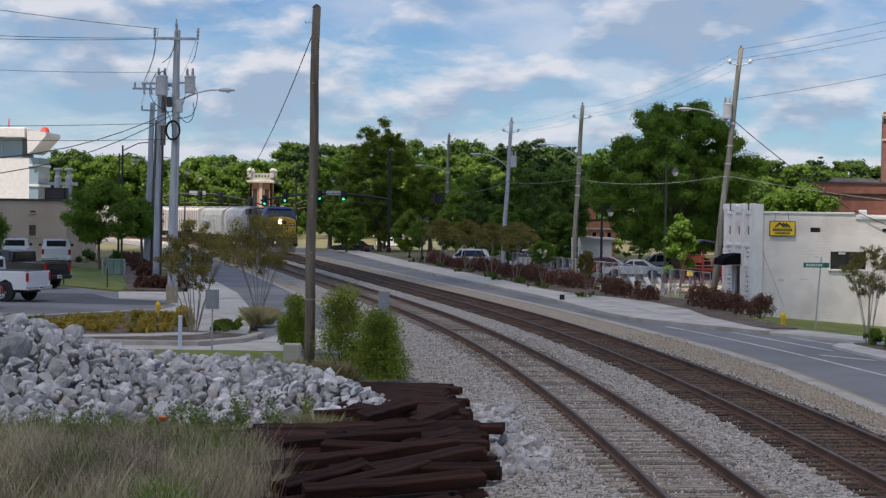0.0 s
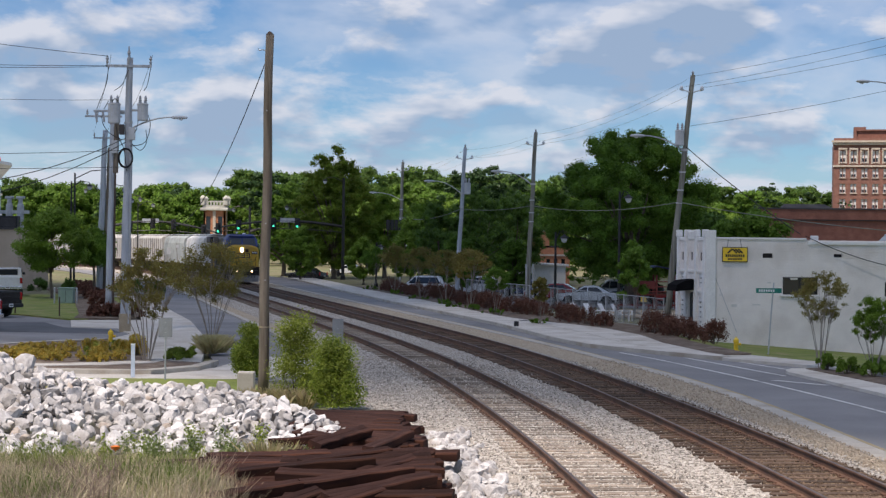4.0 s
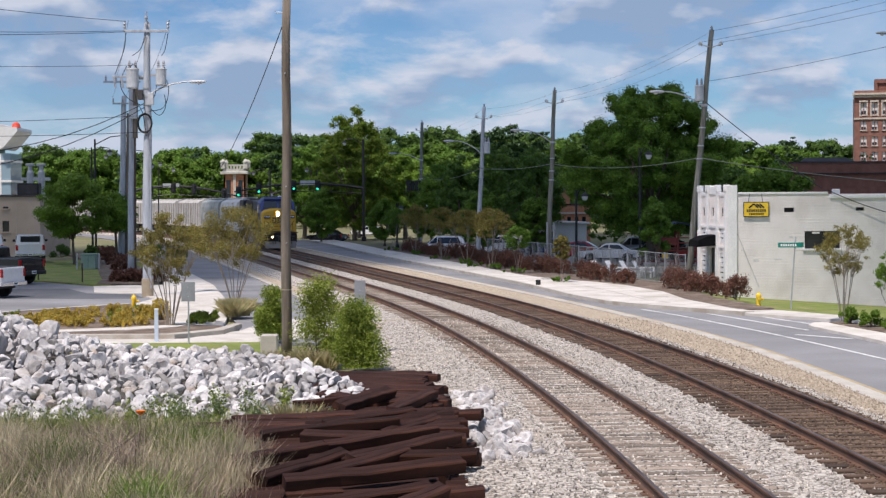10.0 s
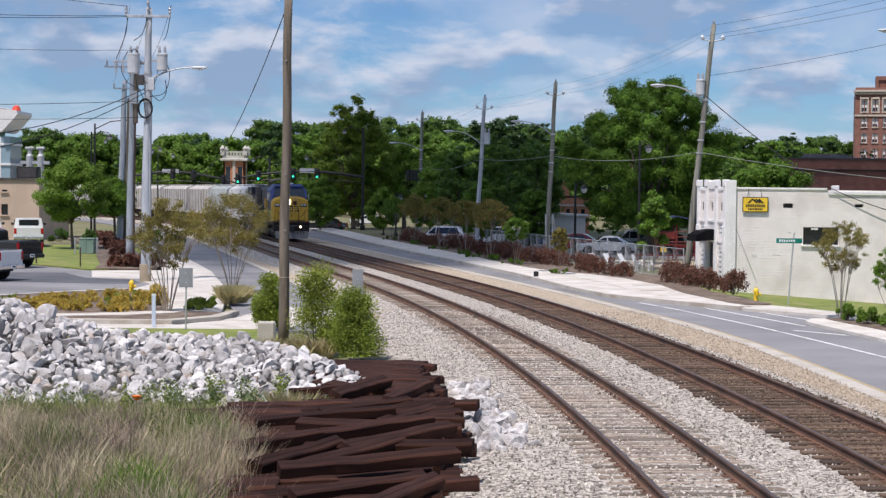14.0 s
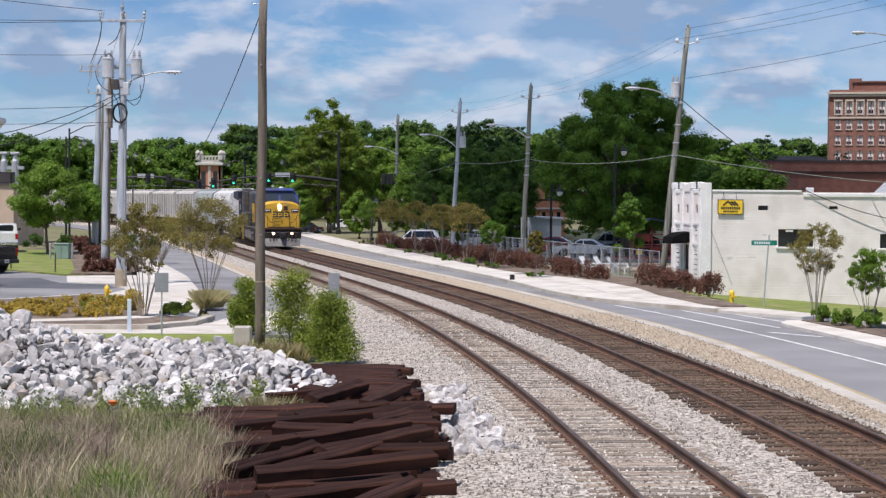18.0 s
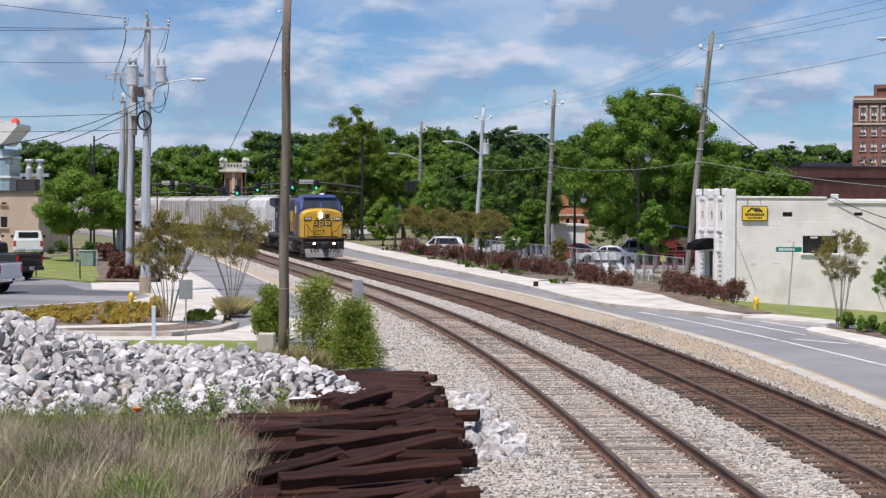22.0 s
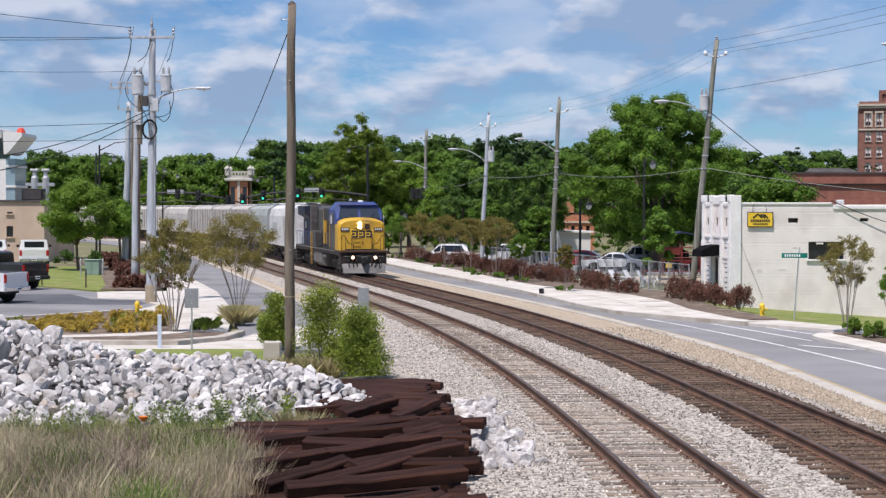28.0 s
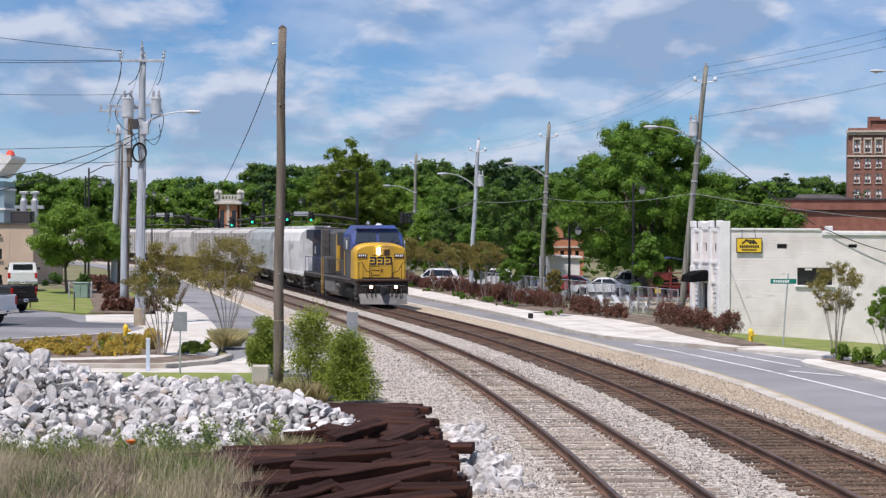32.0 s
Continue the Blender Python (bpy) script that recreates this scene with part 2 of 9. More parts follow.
def foliage(name, a, b, c, glow=0.3, rough=0.55):
    """Leaves: three greens by island, light passing through."""
    m = bpy.data.materials.new(name)
    m.use_nodes = True
    nd, ln = m.node_tree.nodes, m.node_tree.links
    bsdf, out = nd["Principled BSDF"], nd["Material Output"]
    geo = nd.new("ShaderNodeNewGeometry")
    ramp = nd.new("ShaderNodeValToRGB")
    e = ramp.color_ramp.elements
    e[0].position, e[0].color = 0.0, (*a, 1)
    e[1].position, e[1].color = 1.0, (*c, 1)
    k = e.new(0.5)
    k.color = (*b, 1)
    ln.new(geo.outputs["Random Per Island"], ramp.inputs[0])
    tc = nd.new("ShaderNodeTexCoord")
    nz = nd.new("ShaderNodeTexNoise")
    nz.inputs["Scale"].default_value, nz.inputs["Detail"].default_value = 0.8, 3
    ln.new(tc.outputs["Object"], nz.inputs["Vector"])
    mr = nd.new("ShaderNodeMapRange")
    mr.inputs["From Min"].default_value, mr.inputs["From Max"].default_value = 0.3, 0.7
    mr.inputs["To Min"].default_value, mr.inputs["To Max"].default_value = 0.65, 1.3
    ln.new(nz.outputs[0], mr.inputs[0])
    sc = nd.new("ShaderNodeVectorMath")
    sc.operation = "SCALE"
    ln.new(ramp.outputs[0], sc.inputs[0])
    ln.new(mr.outputs[0], sc.inputs["Scale"])
    ln.new(sc.outputs[0], bsdf.inputs["Base Color"])
    bsdf.inputs["Roughness"].default_value = rough
    bsdf.inputs["Specular IOR Level"].default_value = 0.25
    tr = nd.new("ShaderNodeBsdfTranslucent")
    ln.new(sc.outputs[0], tr.inputs[0])
    mix = nd.new("ShaderNodeMixShader")
    mix.inputs[0].default_value = glow
    ln.new(bsdf.outputs[0], mix.inputs[1])
    ln.new(tr.outputs[0], mix.inputs[2])
    ln.new(mix.outputs[0], out.inputs["Surface"])
    return m


def gravel(name, a, b, c, cell=14.0, bump=0.9, big=0.25, stain=(0.2, 0.16, 0.12), soil=0.0):
    """Loose stone: cells with a tone each, edges dark between them, drifts of dirt."""
    m = bpy.data.materials.new(name)
    m.use_nodes = True
    nd, ln = m.node_tree.nodes, m.node_tree.links
    bsdf = nd["Principled BSDF"]
    tc = nd.new("ShaderNodeTexCoord")
    vo = nd.new("ShaderNodeTexVoronoi")
    vo.inputs["Scale"].default_value = cell
    ln.new(tc.outputs["Object"], vo.inputs["Vector"])
    sep = nd.new("ShaderNodeSeparateColor")
    ln.new(vo.outputs["Color"], sep.inputs[0])
    ramp = nd.new("ShaderNodeValToRGB")
    e = ramp.color_ramp.elements
    e[0].position, e[0].color = 0.0, (*a, 1)
    e[1].position, e[1].color = 1.0, (*c, 1)
    e.new(0.45).color = (*b, 1)
    ln.new(sep.outputs[0], ramp.inputs[0])
    nz = nd.new("ShaderNodeTexNoise")
    nz.inputs["Scale"].default_value, nz.inputs["Detail"].default_value = big, 8
    nz.inputs["Roughness"].default_value = 0.65
    ln.new(tc.outputs["Object"], nz.inputs["Vector"])
    r2 = nd.new("ShaderNodeValToRGB")
    r2.color_ramp.elements[0].position, r2.color_ramp.elements[1].position = 0.52 - soil, 0.74 - soil
    ln.new(nz.outputs[0], r2.inputs[0])
    mx = nd.new("ShaderNodeMix")
    mx.data_type = "RGBA"
    mx.inputs[7].default_value = (*stain, 1)
    ln.new(r2.outputs[0], mx.inputs[0])
    ln.new(ramp.outputs[0], mx.inputs[6])
    ln.new(mx.outputs[2], bsdf.inputs["Base Color"])
    bsdf.inputs["Roughness"].default_value = 0.9
    bsdf.inputs["Specular IOR Level"].default_value = 0.15
    bp = nd.new("ShaderNodeBump")
    bp.inputs["Strength"].default_value, bp.inputs["Distance"].default_value = bump, 0.05
    bp.invert = True
    ln.new(vo.outputs["Distance"], bp.inputs["Height"])
    ln.new(bp.outputs[0], bsdf.inputs["Normal"])
    return m


def lamp_glow(name, colour, strength):
    m = bpy.data.materials.new(name)
    m.use_nodes = True
    b = m.node_tree.nodes["Principled BSDF"]
    b.inputs["Base Color"].default_value = (*colour, 1)
    b.inputs["Emission Color"].default_value = (*colour, 1)
    b.inputs["Emission Strength"].default_value = strength
    return m


def glassy(name, colour, rough=0.08):
    m = bpy.data.materials.new(name)
    m.use_nodes = True
    b = m.node_tree.nodes["Principled BSDF"]
    b.inputs["Base Color"].default_value = (*colour, 1)
    b.inputs["Roughness"].default_value = rough
    b.inputs["Specular IOR Level"].default_value = 0.7
    return m


BALLAST = gravel("grey_ballast", (0.105, 0.09, 0.074), (0.41, 0.368, 0.32), (0.62, 0.575, 0.52), cell=16.0, stain=(0.38, 0.325, 0.265), soil=-0.02)
SAND = gravel("tan_dirt_and_gravel", (0.27, 0.21, 0.145), (0.42, 0.345, 0.255), (0.54, 0.465, 0.365), cell=17.0, bump=0.6, big=0.8, stain=(0.40, 0.335, 0.26))
DARK_BED = gravel("dark_track_bed", (0.042, 0.027, 0.018), (0.125, 0.084, 0.055), (0.29, 0.215, 0.15), cell=13.0, stain=(0.05, 0.04, 0.032))
ASPHALT = surf("worn_grey_asphalt", (0.205, 0.203, 0.208), (0.26, 0.257, 0.262), 0.9, 0.35, 60, 0.3, stain=(0.165, 0.163, 0.168), stain_scale=0.15, depth=0.006)
FRESH_ASPHALT = surf("dark_patched_asphalt", (0.075, 0.08, 0.088), (0.10, 0.105, 0.115), 0.9, 0.5, 60, 0.3, stain=(0.13, 0.13, 0.14), stain_scale=0.3)
CONCRETE = surf("pale_concrete", (0.53, 0.495, 0.445), (0.63, 0.60, 0.55), 0.85, 0.7, 50, 0.2, stain=(0.45, 0.40, 0.34), stain_scale=0.9, rand=0.04)
CURB = surf("concrete_kerb", (0.42, 0.385, 0.335), (0.52, 0.485, 0.43), 0.85, 1.2, 40, 0.2, stain=(0.36, 0.31, 0.25), stain_scale=0.9)
GRASS_SOIL = surf("lawn_soil", (0.13, 0.18, 0.035), (0.22, 0.26, 0.06), 0.95, 1.1, 25, 0.8, stain=(0.28, 0.24, 0.11), stain_scale=0.7, depth=0.05)
EARTH = surf("dry_earth", (0.16, 0.14, 0.08), (0.20, 0.19, 0.10), 0.95, 0.3, 12, 0.5, stain=(0.12, 0.15, 0.05), stain_scale=0.1, depth=0.05)
MULCH = surf("brown_mulch", (0.11, 0.078, 0.058), (0.185, 0.14, 0.108), 0.95, 3.0, 30, 0.8, stain=(0.27, 0.22, 0.17), stain_scale=1.2, depth=0.04)
ROAD_WHITE = surf("worn_white_road_paint", (0.62, 0.62, 0.60), (0.74, 0.74, 0.72), 0.8, 1.5, 50, 0.15, stain=(0.36, 0.36, 0.36), stain_scale=2.0)
ROAD_YELLOW = surf("worn_yellow_road_paint", (0.40, 0.31, 0.16), (0.46, 0.36, 0.20), 0.8, 1.5, 50, 0.15, stain=(0.29, 0.27, 0.23), stain_scale=1.5)
RAIL_RUST = surf("rusty_rail_steel", (0.105, 0.055, 0.036), (0.165, 0.088, 0.055), 0.75, 2.0, 30, 0.2, stain=(0.06, 0.04, 0.03), stain_scale=1.0)
RAIL_TOP = surf("worn_rail_head", (0.088, 0.066, 0.058), (0.145, 0.112, 0.098), 0.50, 2.0, 30, 0.05, metal=0.55)
TIE_GREY = surf("weathered_track_tie", (0.15, 0.115, 0.088), (0.27, 0.215, 0.165), 0.9, 4.0, 30, 0.5, rand=0.42, stretch=(0.4, 3, 3), stain=(0.32, 0.28, 0.235), stain_scale=2)
TIE_DARK = surf("creosoted_track_tie", (0.070, 0.044, 0.030), (0.135, 0.090, 0.062), 0.9, 4.0, 30, 0.5, rand=0.5, stretch=(0.4, 3, 3))
OLD_TIE = surf("creosote_brown_timber", (0.029, 0.0142, 0.0118), (0.046, 0.0225, 0.0178), 0.85, 2.2, 26, 0.6, rand=0.34, stretch=(0.5, 4, 4), stain=(0.074, 0.030, 0.018), stain_scale=0.9, depth=0.015, spec=0.10)
ROCK = surf("pale_grey_riprap", (0.36, 0.345, 0.34), (0.68, 0.655, 0.64), 0.9, 2.6, 14, 0.9, rand=0.28, stain=(0.27, 0.235, 0.21), stain_scale=1.3, depth=0.025)

ROCK_DARK = surf("dark_grey_riprap", (0.15, 0.145, 0.14), (0.28, 0.265, 0.255), 0.9, 2.6, 10, 0.6, rand=0.3, stain=(0.34, 0.32, 0.30), stain_scale=1.3, depth=0.025)
ROCK_TAN = surf("tan_riprap", (0.36, 0.30, 0.25), (0.54, 0.47, 0.41), 0.9, 2.6, 10, 0.6, rand=0.25, stain=(0.28, 0.22, 0.18), stain_scale=1.3, depth=0.025)

# ---- the plan: everything beside the railway is laid out from the main track's centre line ----
SLOPE_Y = np.array((-60.0, 0, 20, 32, 45, 60, 75, 90, 168, 200, 225, 250, 300, 420, 900))
SLOPE_M = np.array((0.06, 0.01, -0.035, -0.065, -0.10, -0.145, -0.19, -0.208, -0.213, -0.26, -0.35, -0.45, -0.56, -0.62, -0.62))
LINE_Y = np.arange(-60.0, 900.0, 0.5)
_m = np.interp(LINE_Y, SLOPE_Y, SLOPE_M)
LINE_X = np.concatenate([[0.0], np.cumsum((_m[1:] + _m[:-1]) * 0.25)])
LINE_X += 6.27 - np.interp(45.0, LINE_Y, LINE_X)
LINE_S = np.concatenate([[0.0], np.cumsum(np.hypot(0.5, np.diff(LINE_X)))])


def rail_x(y):
    return float(np.interp(y, LINE_Y, LINE_X))


def beside(y, off, z=0.0):
    """The point off metres to the right of the main track's centre at y."""
    m = float(np.interp(y, SLOPE_Y, SLOPE_M))
    n = math.hypot(1, m)
    return Vector((rail_x(y) + off / n, y - off * m / n, z))


def heading(y):
    """Degrees by which the line at y is turned from +Y (anticlockwise)."""
    return math.degrees(math.atan(-float(np.interp(y, SLOPE_Y, SLOPE_M))))


def ys(a, b, step):
    n = max(1, round((b - a) / step))
    return [a + (b - a) * i / n for i in range(n + 1)]


def smooth(a, b, x):
    t = min(1.0, max(0.0, (x - a) / (b - a)))
    return t * t * (3 - 2 * t)


def ground_z(x, y):
    z = -0.5
    if y < 36:
        edge = -1.9 + 3.5 * smooth(20, 8, y)
        z += 2.75 * min(1.0, max(0.0, (34 - y) / 33)) * smooth(edge + 0.2, edge - 1.6, x)
        z += 0.06 * math.sin(x * 1.7 + y) * smooth(36, 30, y)
    if x > 13:
        # the land falls away beside the shop
        z -= 0.085 * min(x - 13, 40) * smooth(40, 56, y) * smooth(110, 96, y)
    return z


def ground_sheet():
    bm = bmesh.new()
    xs = [-900, -400, -200, -100, -60] + [-40 + i for i in range(81)] + [60, 100, 200, 400, 900]
    yv = [-300, -100, -40, -20] + [-10 + i for i in range(161)] + [180, 220, 300, 420, 600, 900, 1500]
    rows = [[bm.verts.new((x, y, ground_z(x, y))) for x in xs] for y in yv]
    for a, b in zip(rows, rows[1:]):
        for k in range(len(xs) - 1):
            bm.faces.new((a[k], a[k + 1], b[k + 1], b[k]))
    return tagged(part("ground", bm, EARTH, smooth=True), "dry earth and rough grass reaching the horizon", "ground", kind="structure")


ground_sheet()


def ribbon(name, y0, y1, left, right, material, label, category, step=2.0, thick=0.12, parent=None):
    """A slab along the line: left and right are functions of y giving (offset, z)."""
    bm = bmesh.new()
    rings = []
    for y in ys(y0, y1, step):
        (lo, lz), (ro, rz) = left(y), right(y)
        rings.append([beside(y, lo, lz - thick), beside(y, lo, lz), beside(y, ro, rz), beside(y, ro, rz - thick)])
    sweep(bm, rings, closed=True)
    ob = part(name, bm, material, parent, "" if parent is None else label)
    return ob if parent is not None else tagged(ob, label, category, kind="structure")


def table(*pairs):
    a, b = zip(*pairs)
    return lambda y: float(np.interp(y, a, b))


# ballast: one sheet across both tracks
bed_left = table((10, -10.6), (30, -9.8), (45, -8.8), (60, -6.6), (75, -6.2), (400, -6.2))


def ballast_bed():
    bm = bmesh.new()
    rings = []
    for y in ys(8, 420, 2.0):
        l = bed_left(y)
        prof = [(l, -0.62), (l + 0.1, -0.46), (min(l + 2.2, -5.95), -0.36), (-5.3, -0.185), (-2.3, -0.185), (-1.9, -0.26), (-1.5, -0.21), (1.5, -0.21), (1.9, -0.27), (2.25, -0.62)]
        rings.append([beside(y, o, z + (0.02 * noise.noise((o * 2.0, y * 0.6, 0.0)) if z > -0.5 else 0)) for o, z in prof])
    sweep(bm, rings)
    tagged(part("ballast", bm, BALLAST, smooth=True), "pale grey crushed stone ballast under two railway tracks", "ballast", kind="structure")
    ribbon("dirt_verge", 8, 420, lambda y: (1.75, -0.262), lambda y: (float(np.interp(y, (8, 30, 36.5, 50, 57, 65), (2.17, 2.52, 2.84, 3.64, 3.80, 3.74))), -0.36), SAND, "tan dirt and fine gravel verge beside the track", "verge", thick=0.3)


ballast_bed()

# ---- the two tracks ----
RAIL_PROFILE = [(-0.075, -0.17), (-0.075, -0.158), (-0.02, -0.14), (-0.012, -0.05), (-0.036, -0.035), (-0.037, -0.006), (-0.03, 0.0), (0.03, 0.0), (0.037, -0.006), (0.036, -0.035), (0.012, -0.05), (0.02, -0.14), (0.075, -0.158), (0.075, -0.17)]


def rail(parent, off, y0, y1):
    bm = bmesh.new()
    rings = []
    for y in ys(y0, y1, 1.5):
        rings.append([beside(y, off + o, z) for o, z in RAIL_PROFILE])
    sweep(bm, rings, closed=True)
    ob = part("rail", bm, RAIL_RUST, parent)
    ob.data.materials.append(RAIL_TOP)
    for p in ob.data.polygons:
        if p.normal.z > 0.9 and p.center.z > -0.004:
            p.material_index = 1


def tie_mesh(name, material, seed):
    r = random.Random(seed)
    bm = bmesh.new()
    box(bm, 0, 0, -0.085, 2.6 + r.uniform(-0.05, 0.05), 0.23, 0.17, bevel=0.012)
    for v in bm.verts:
        v.co += Vector((r.uniform(-0.015, 0.015), r.uniform(-0.008, 0.008), r.uniform(-0.006, 0.004)))
    me = mesh_of(bm, name)
    me.materials.append(material)
    return me


def track(name, off, tie_material, label, plates):
    root = thing(name, pose(0, 0, 0), label, "railway track", kind="structure")
    for s in (-1, 1):
        rail(root, off + s * 0.7535, 6, 420)
    kinds = [tie_mesh("tie", tie_material, s) for s in range(5)]
    r = random.Random(int(off * 10) + 99)
    joined = bmesh.new()
    for i in range(760):
        s = 66 + 0.5 * i
        y = float(np.interp(s, LINE_S, LINE_Y))
        if y > 300:
            break
        p = beside(y, off + r.uniform(-0.06, 0.06), -0.165 + r.uniform(-0.008, 0.006))
        m = Matrix.Translation(p) @ pose(0, 0, 0, 0, 0, heading(y) + r.uniform(-1.2, 1.2))
        if 20 < y < 92:
            part("tie", kinds[r.randrange(5)], None, root, at=m)
        else:
            box(joined, 0, 0, -0.085, 2.6, 0.23, 0.17, m=m)
    tagged(part("far_ties", joined, tie_material, root), kind="stuff")
    bm = bmesh.new()
    for s in (-1, 1):
        for i in range(150):
            y = float(np.interp(66 + 0.5 * i, LINE_S, LINE_Y))
            m = Matrix.Translation(beside(y, off + s * 0.7535, -0.158)) @ pose(0, 0, 0, 0, 0, heading(y))
            box(bm, 0, 0, 0, 0.33, 0.19, 0.016, m=m)
            for k in (-0.11, 0.11):
                box(bm, k, 0.05, 0.02, 0.03, 0.03, 0.03, m=m)
    tagged(part("tie_plates", bm, RAIL_RUST, root, "rusty tie plates and spikes"), kind="stuff")
    return root


track("main_track", 0.0, TIE_DARK, "railway main track with rusty rails on dark oil-stained ties", True)
track("siding_track", -3.82, TIE_GREY, "railway siding with rusty rails on weathered grey ties in ballast", True)
ribbon("stained_bed", 8, 420, lambda y: (-0.98, -0.186), lambda y: (1.36, -0.186), DARK_BED, "dark stained ballast between the main track's ties", "ballast", thick=0.1)

# ---- the street beside the main track ----
road_far = table((10, 12.2), (56, 12.1), (60.4, 10.6), (64.3, 8.4), (65.8, 7.7), (67.5, 7.0), (70, 5.95), (72.5, 5.2), (77.5, 5.05), (83.5, 5.4), (91, 5.8), (105, 6.05), (121, 6.2), (150, 7.0), (200, 9.5), (420, 10))
kerb_out = table((8, 2.7), (30, 3.1), (38.6, 3.48), (50, 4.15), (57, 4.3), (65, 4.2), (260, 4.16), (420, 4.16))
kerb_in = table((8, 2.15), (30, 2.5), (36.5, 2.82), (50, 3.62), (57, 3.78), (65, 3.72), (420, 3.70))
ribbon("road", 8, 400, lambda y: (kerb_out(y) - 0.01, -0.37), lambda y: (road_far(y), -0.37), ASPHALT, "grey asphalt street beside the railway", "road", thick=0.3)
ribbon("edge_kerb", 8, 260, lambda y: (kerb_in(y), -0.33), lambda y: (kerb_out(y), -0.345), CURB, "flush pale concrete edge between verge and street", "kerb", thick=0.3)
ribbon("yellow_line", 8, 220, lambda y: (kerb_out(y) + 0.06, -0.364), lambda y: (kerb_out(y) + 0.17, -0.364), ROAD_YELLOW, "worn yellow edge line on the street", "road marking", thick=0.004)
white_line = table((8, 6.8), (46.5, 6.58), (56.6, 6.33), (66, 5.9), (70, 5.5))
ribbon("white_line", 8, 69, lambda y: (white_line(y), -0.364), lambda y: (white_line(y) + 0.12, -0.364), ROAD_WHITE, "worn white lane line on the street", "road marking", thick=0.004)
for lo, hi, line in ((57.2, 66.0, table((57.2, 8.05), (66.0, 7.35))), (58.0, 63.8, table((58, 9.45), (63.8, 8.75)))):
    ribbon("parking_line", lo, hi, lambda y: (line(y), -0.364), lambda y: (line(y) + 0.13, -0.364), ROAD_WHITE, "white parking lane line on the street", "road marking", thick=0.004)
hatch = table((53.6, 8.1), (55.5, 7.0))
ribbon("taper_line", 53.6, 55.5, lambda y: (hatch(y), -0.364), lambda y: (hatch(y) + 0.2, -0.364), ROAD_WHITE, "short white taper line before the island", "road marking", thick=0.004)

# pavement on the far side of the street: slabs with joints
walk_back = table((62, 9.9), (66, 8.7), (73, 8.95), (79, 10.0), (85, 10.2), (89, 9.7), (94, 8.5), (99, 8.2), (117, 9.0), (154, 10.0), (200, 12.5))


def pavement_far():
    root = thing("pavement", pose(0, 0, 0), "pale concrete pavement along the street", "pavement", kind="structure")
    y = 65.0
    while y < 195:
        for k in range(2):
            def edge(yy, f):
                a, b = road_far(yy) + 0.16, walk_back(yy)
                return a + (b - a) * f
            bm = bmesh.new()
            y2 = y + 1.98
            a, b = (0.005, 0.495) if k == 0 else (0.505, 0.995)
            poly = [beside(y, edge(y, a)), beside(y, edge(y, b)), beside(y2, edge(y2, b)), beside(y2, edge(y2, a))]
            prism(bm, [(p.x, p.y) for p in poly], -0.5, -0.225)
            part("slab", bm, CONCRETE, root)
        y += 2.0
    return root


pavement_far()
ribbon("street_kerb", 64.5, 200, lambda y: (road_far(y), -0.21), lambda y: (road_far(y) + 0.15, -0.21), CURB, "concrete kerb between street and pavement", "kerb", thick=0.3)
ribbon("planting_bed", 66, 160, lambda y: (walk_back(y) - 0.2, -0.235), lambda y: (walk_back(y) + (1.5 if y < 84 else 3.0), -0.20), MULCH, "brown mulch bed with low shrubs", "planting bed", thick=0.3)
lawn_edge = table((40, 12.9), (57, 12.6), (62.5, 11.4), (67.6, 9.5), (84, 10.3))
ribbon("lawn", 40, 84, lambda y: (lawn_edge(y), -0.30), lambda y: (36, -2.15), GRASS_SOIL, "mown lawn falling away before the white building", "lawn", thick=0.2)
walk_near = table((46, 12.2), (56, 12.1), (60.4, 10.6), (64.3, 8.4), (66, 8.0), (72, 8.7))
walk_rear = table((46, 13.0), (57, 12.7), (62.5, 11.5), (67.6, 9.6), (72, 9.9))
ribbon("lawn_walk", 46, 72, lambda y: (walk_near(y), -0.26), lambda y: (walk_rear(y), -0.262), CONCRETE, "pale concrete footway before the lawn", "footway", thick=0.3)


# kerbed island with crepe myrtles in the street
def island():
    root = thing("kerbed_island", pose(0, 0, 0), "kerbed planting island with mulch in the street", "traffic island", kind="structure")
    line = [(59.4, 9.2), (58.4, 8.6), (57.6, 8.45), (54, 8.43), (50, 8.42), (36, 8.4)]
    back = [(36, 11.7), (50, 11.5), (56, 11.0), (59.6, 10.2)]
    pts = [beside(y, o) for y, o in line + back]
    bm = bmesh.new()
    prism(bm, [(p.x, p.y) for p in pts][::-1], -0.5, -0.27)
    part("kerb_slab", bm, CONCRETE, root)
    pts = [beside(y, o) for y, o in [(59.0, 9.6), (57, 9.6), (54.9, 9.7), (50, 9.75), (40, 9.75), (40, 11.4), (50, 11.2), (56, 10.8), (59.2, 10.1)]]
    bm = bmesh.new()
    prism(bm, [(p.x, p.y) for p in pts][::-1], -0.4, -0.235)
    part("mulch", bm, MULCH, root)


island()

# ---- the side street, drive and car park on the other side of the tracks ----
ribbon("verge_strip", 62, 260, lambda y: (-7.0, -0.37), lambda y: (-6.1, -0.37), SAND, "tan gravel strip beside the side street", "verge", thick=0.3)
ribbon("side_kerb", 58, 260, lambda y: (-7.25, -0.32), lambda y: (-6.95, -0.32), CURB, "pale concrete kerb of the side street", "kerb", thick=0.3)
ribbon("side_street", 56, 300, lambda y: (-11.2, -0.40), lambda y: (-7.2, -0.40), ASPHALT, "grey asphalt side street", "road", thick=0.2)


def slab(name, poly, z, material, label, category, thick=0.3, parent=None):
    bm = bmesh.new()
    prism(bm, poly, z - thick, z)
    ob = part(name, bm, material, parent)
    return tagged(ob, label, category, kind="structure")


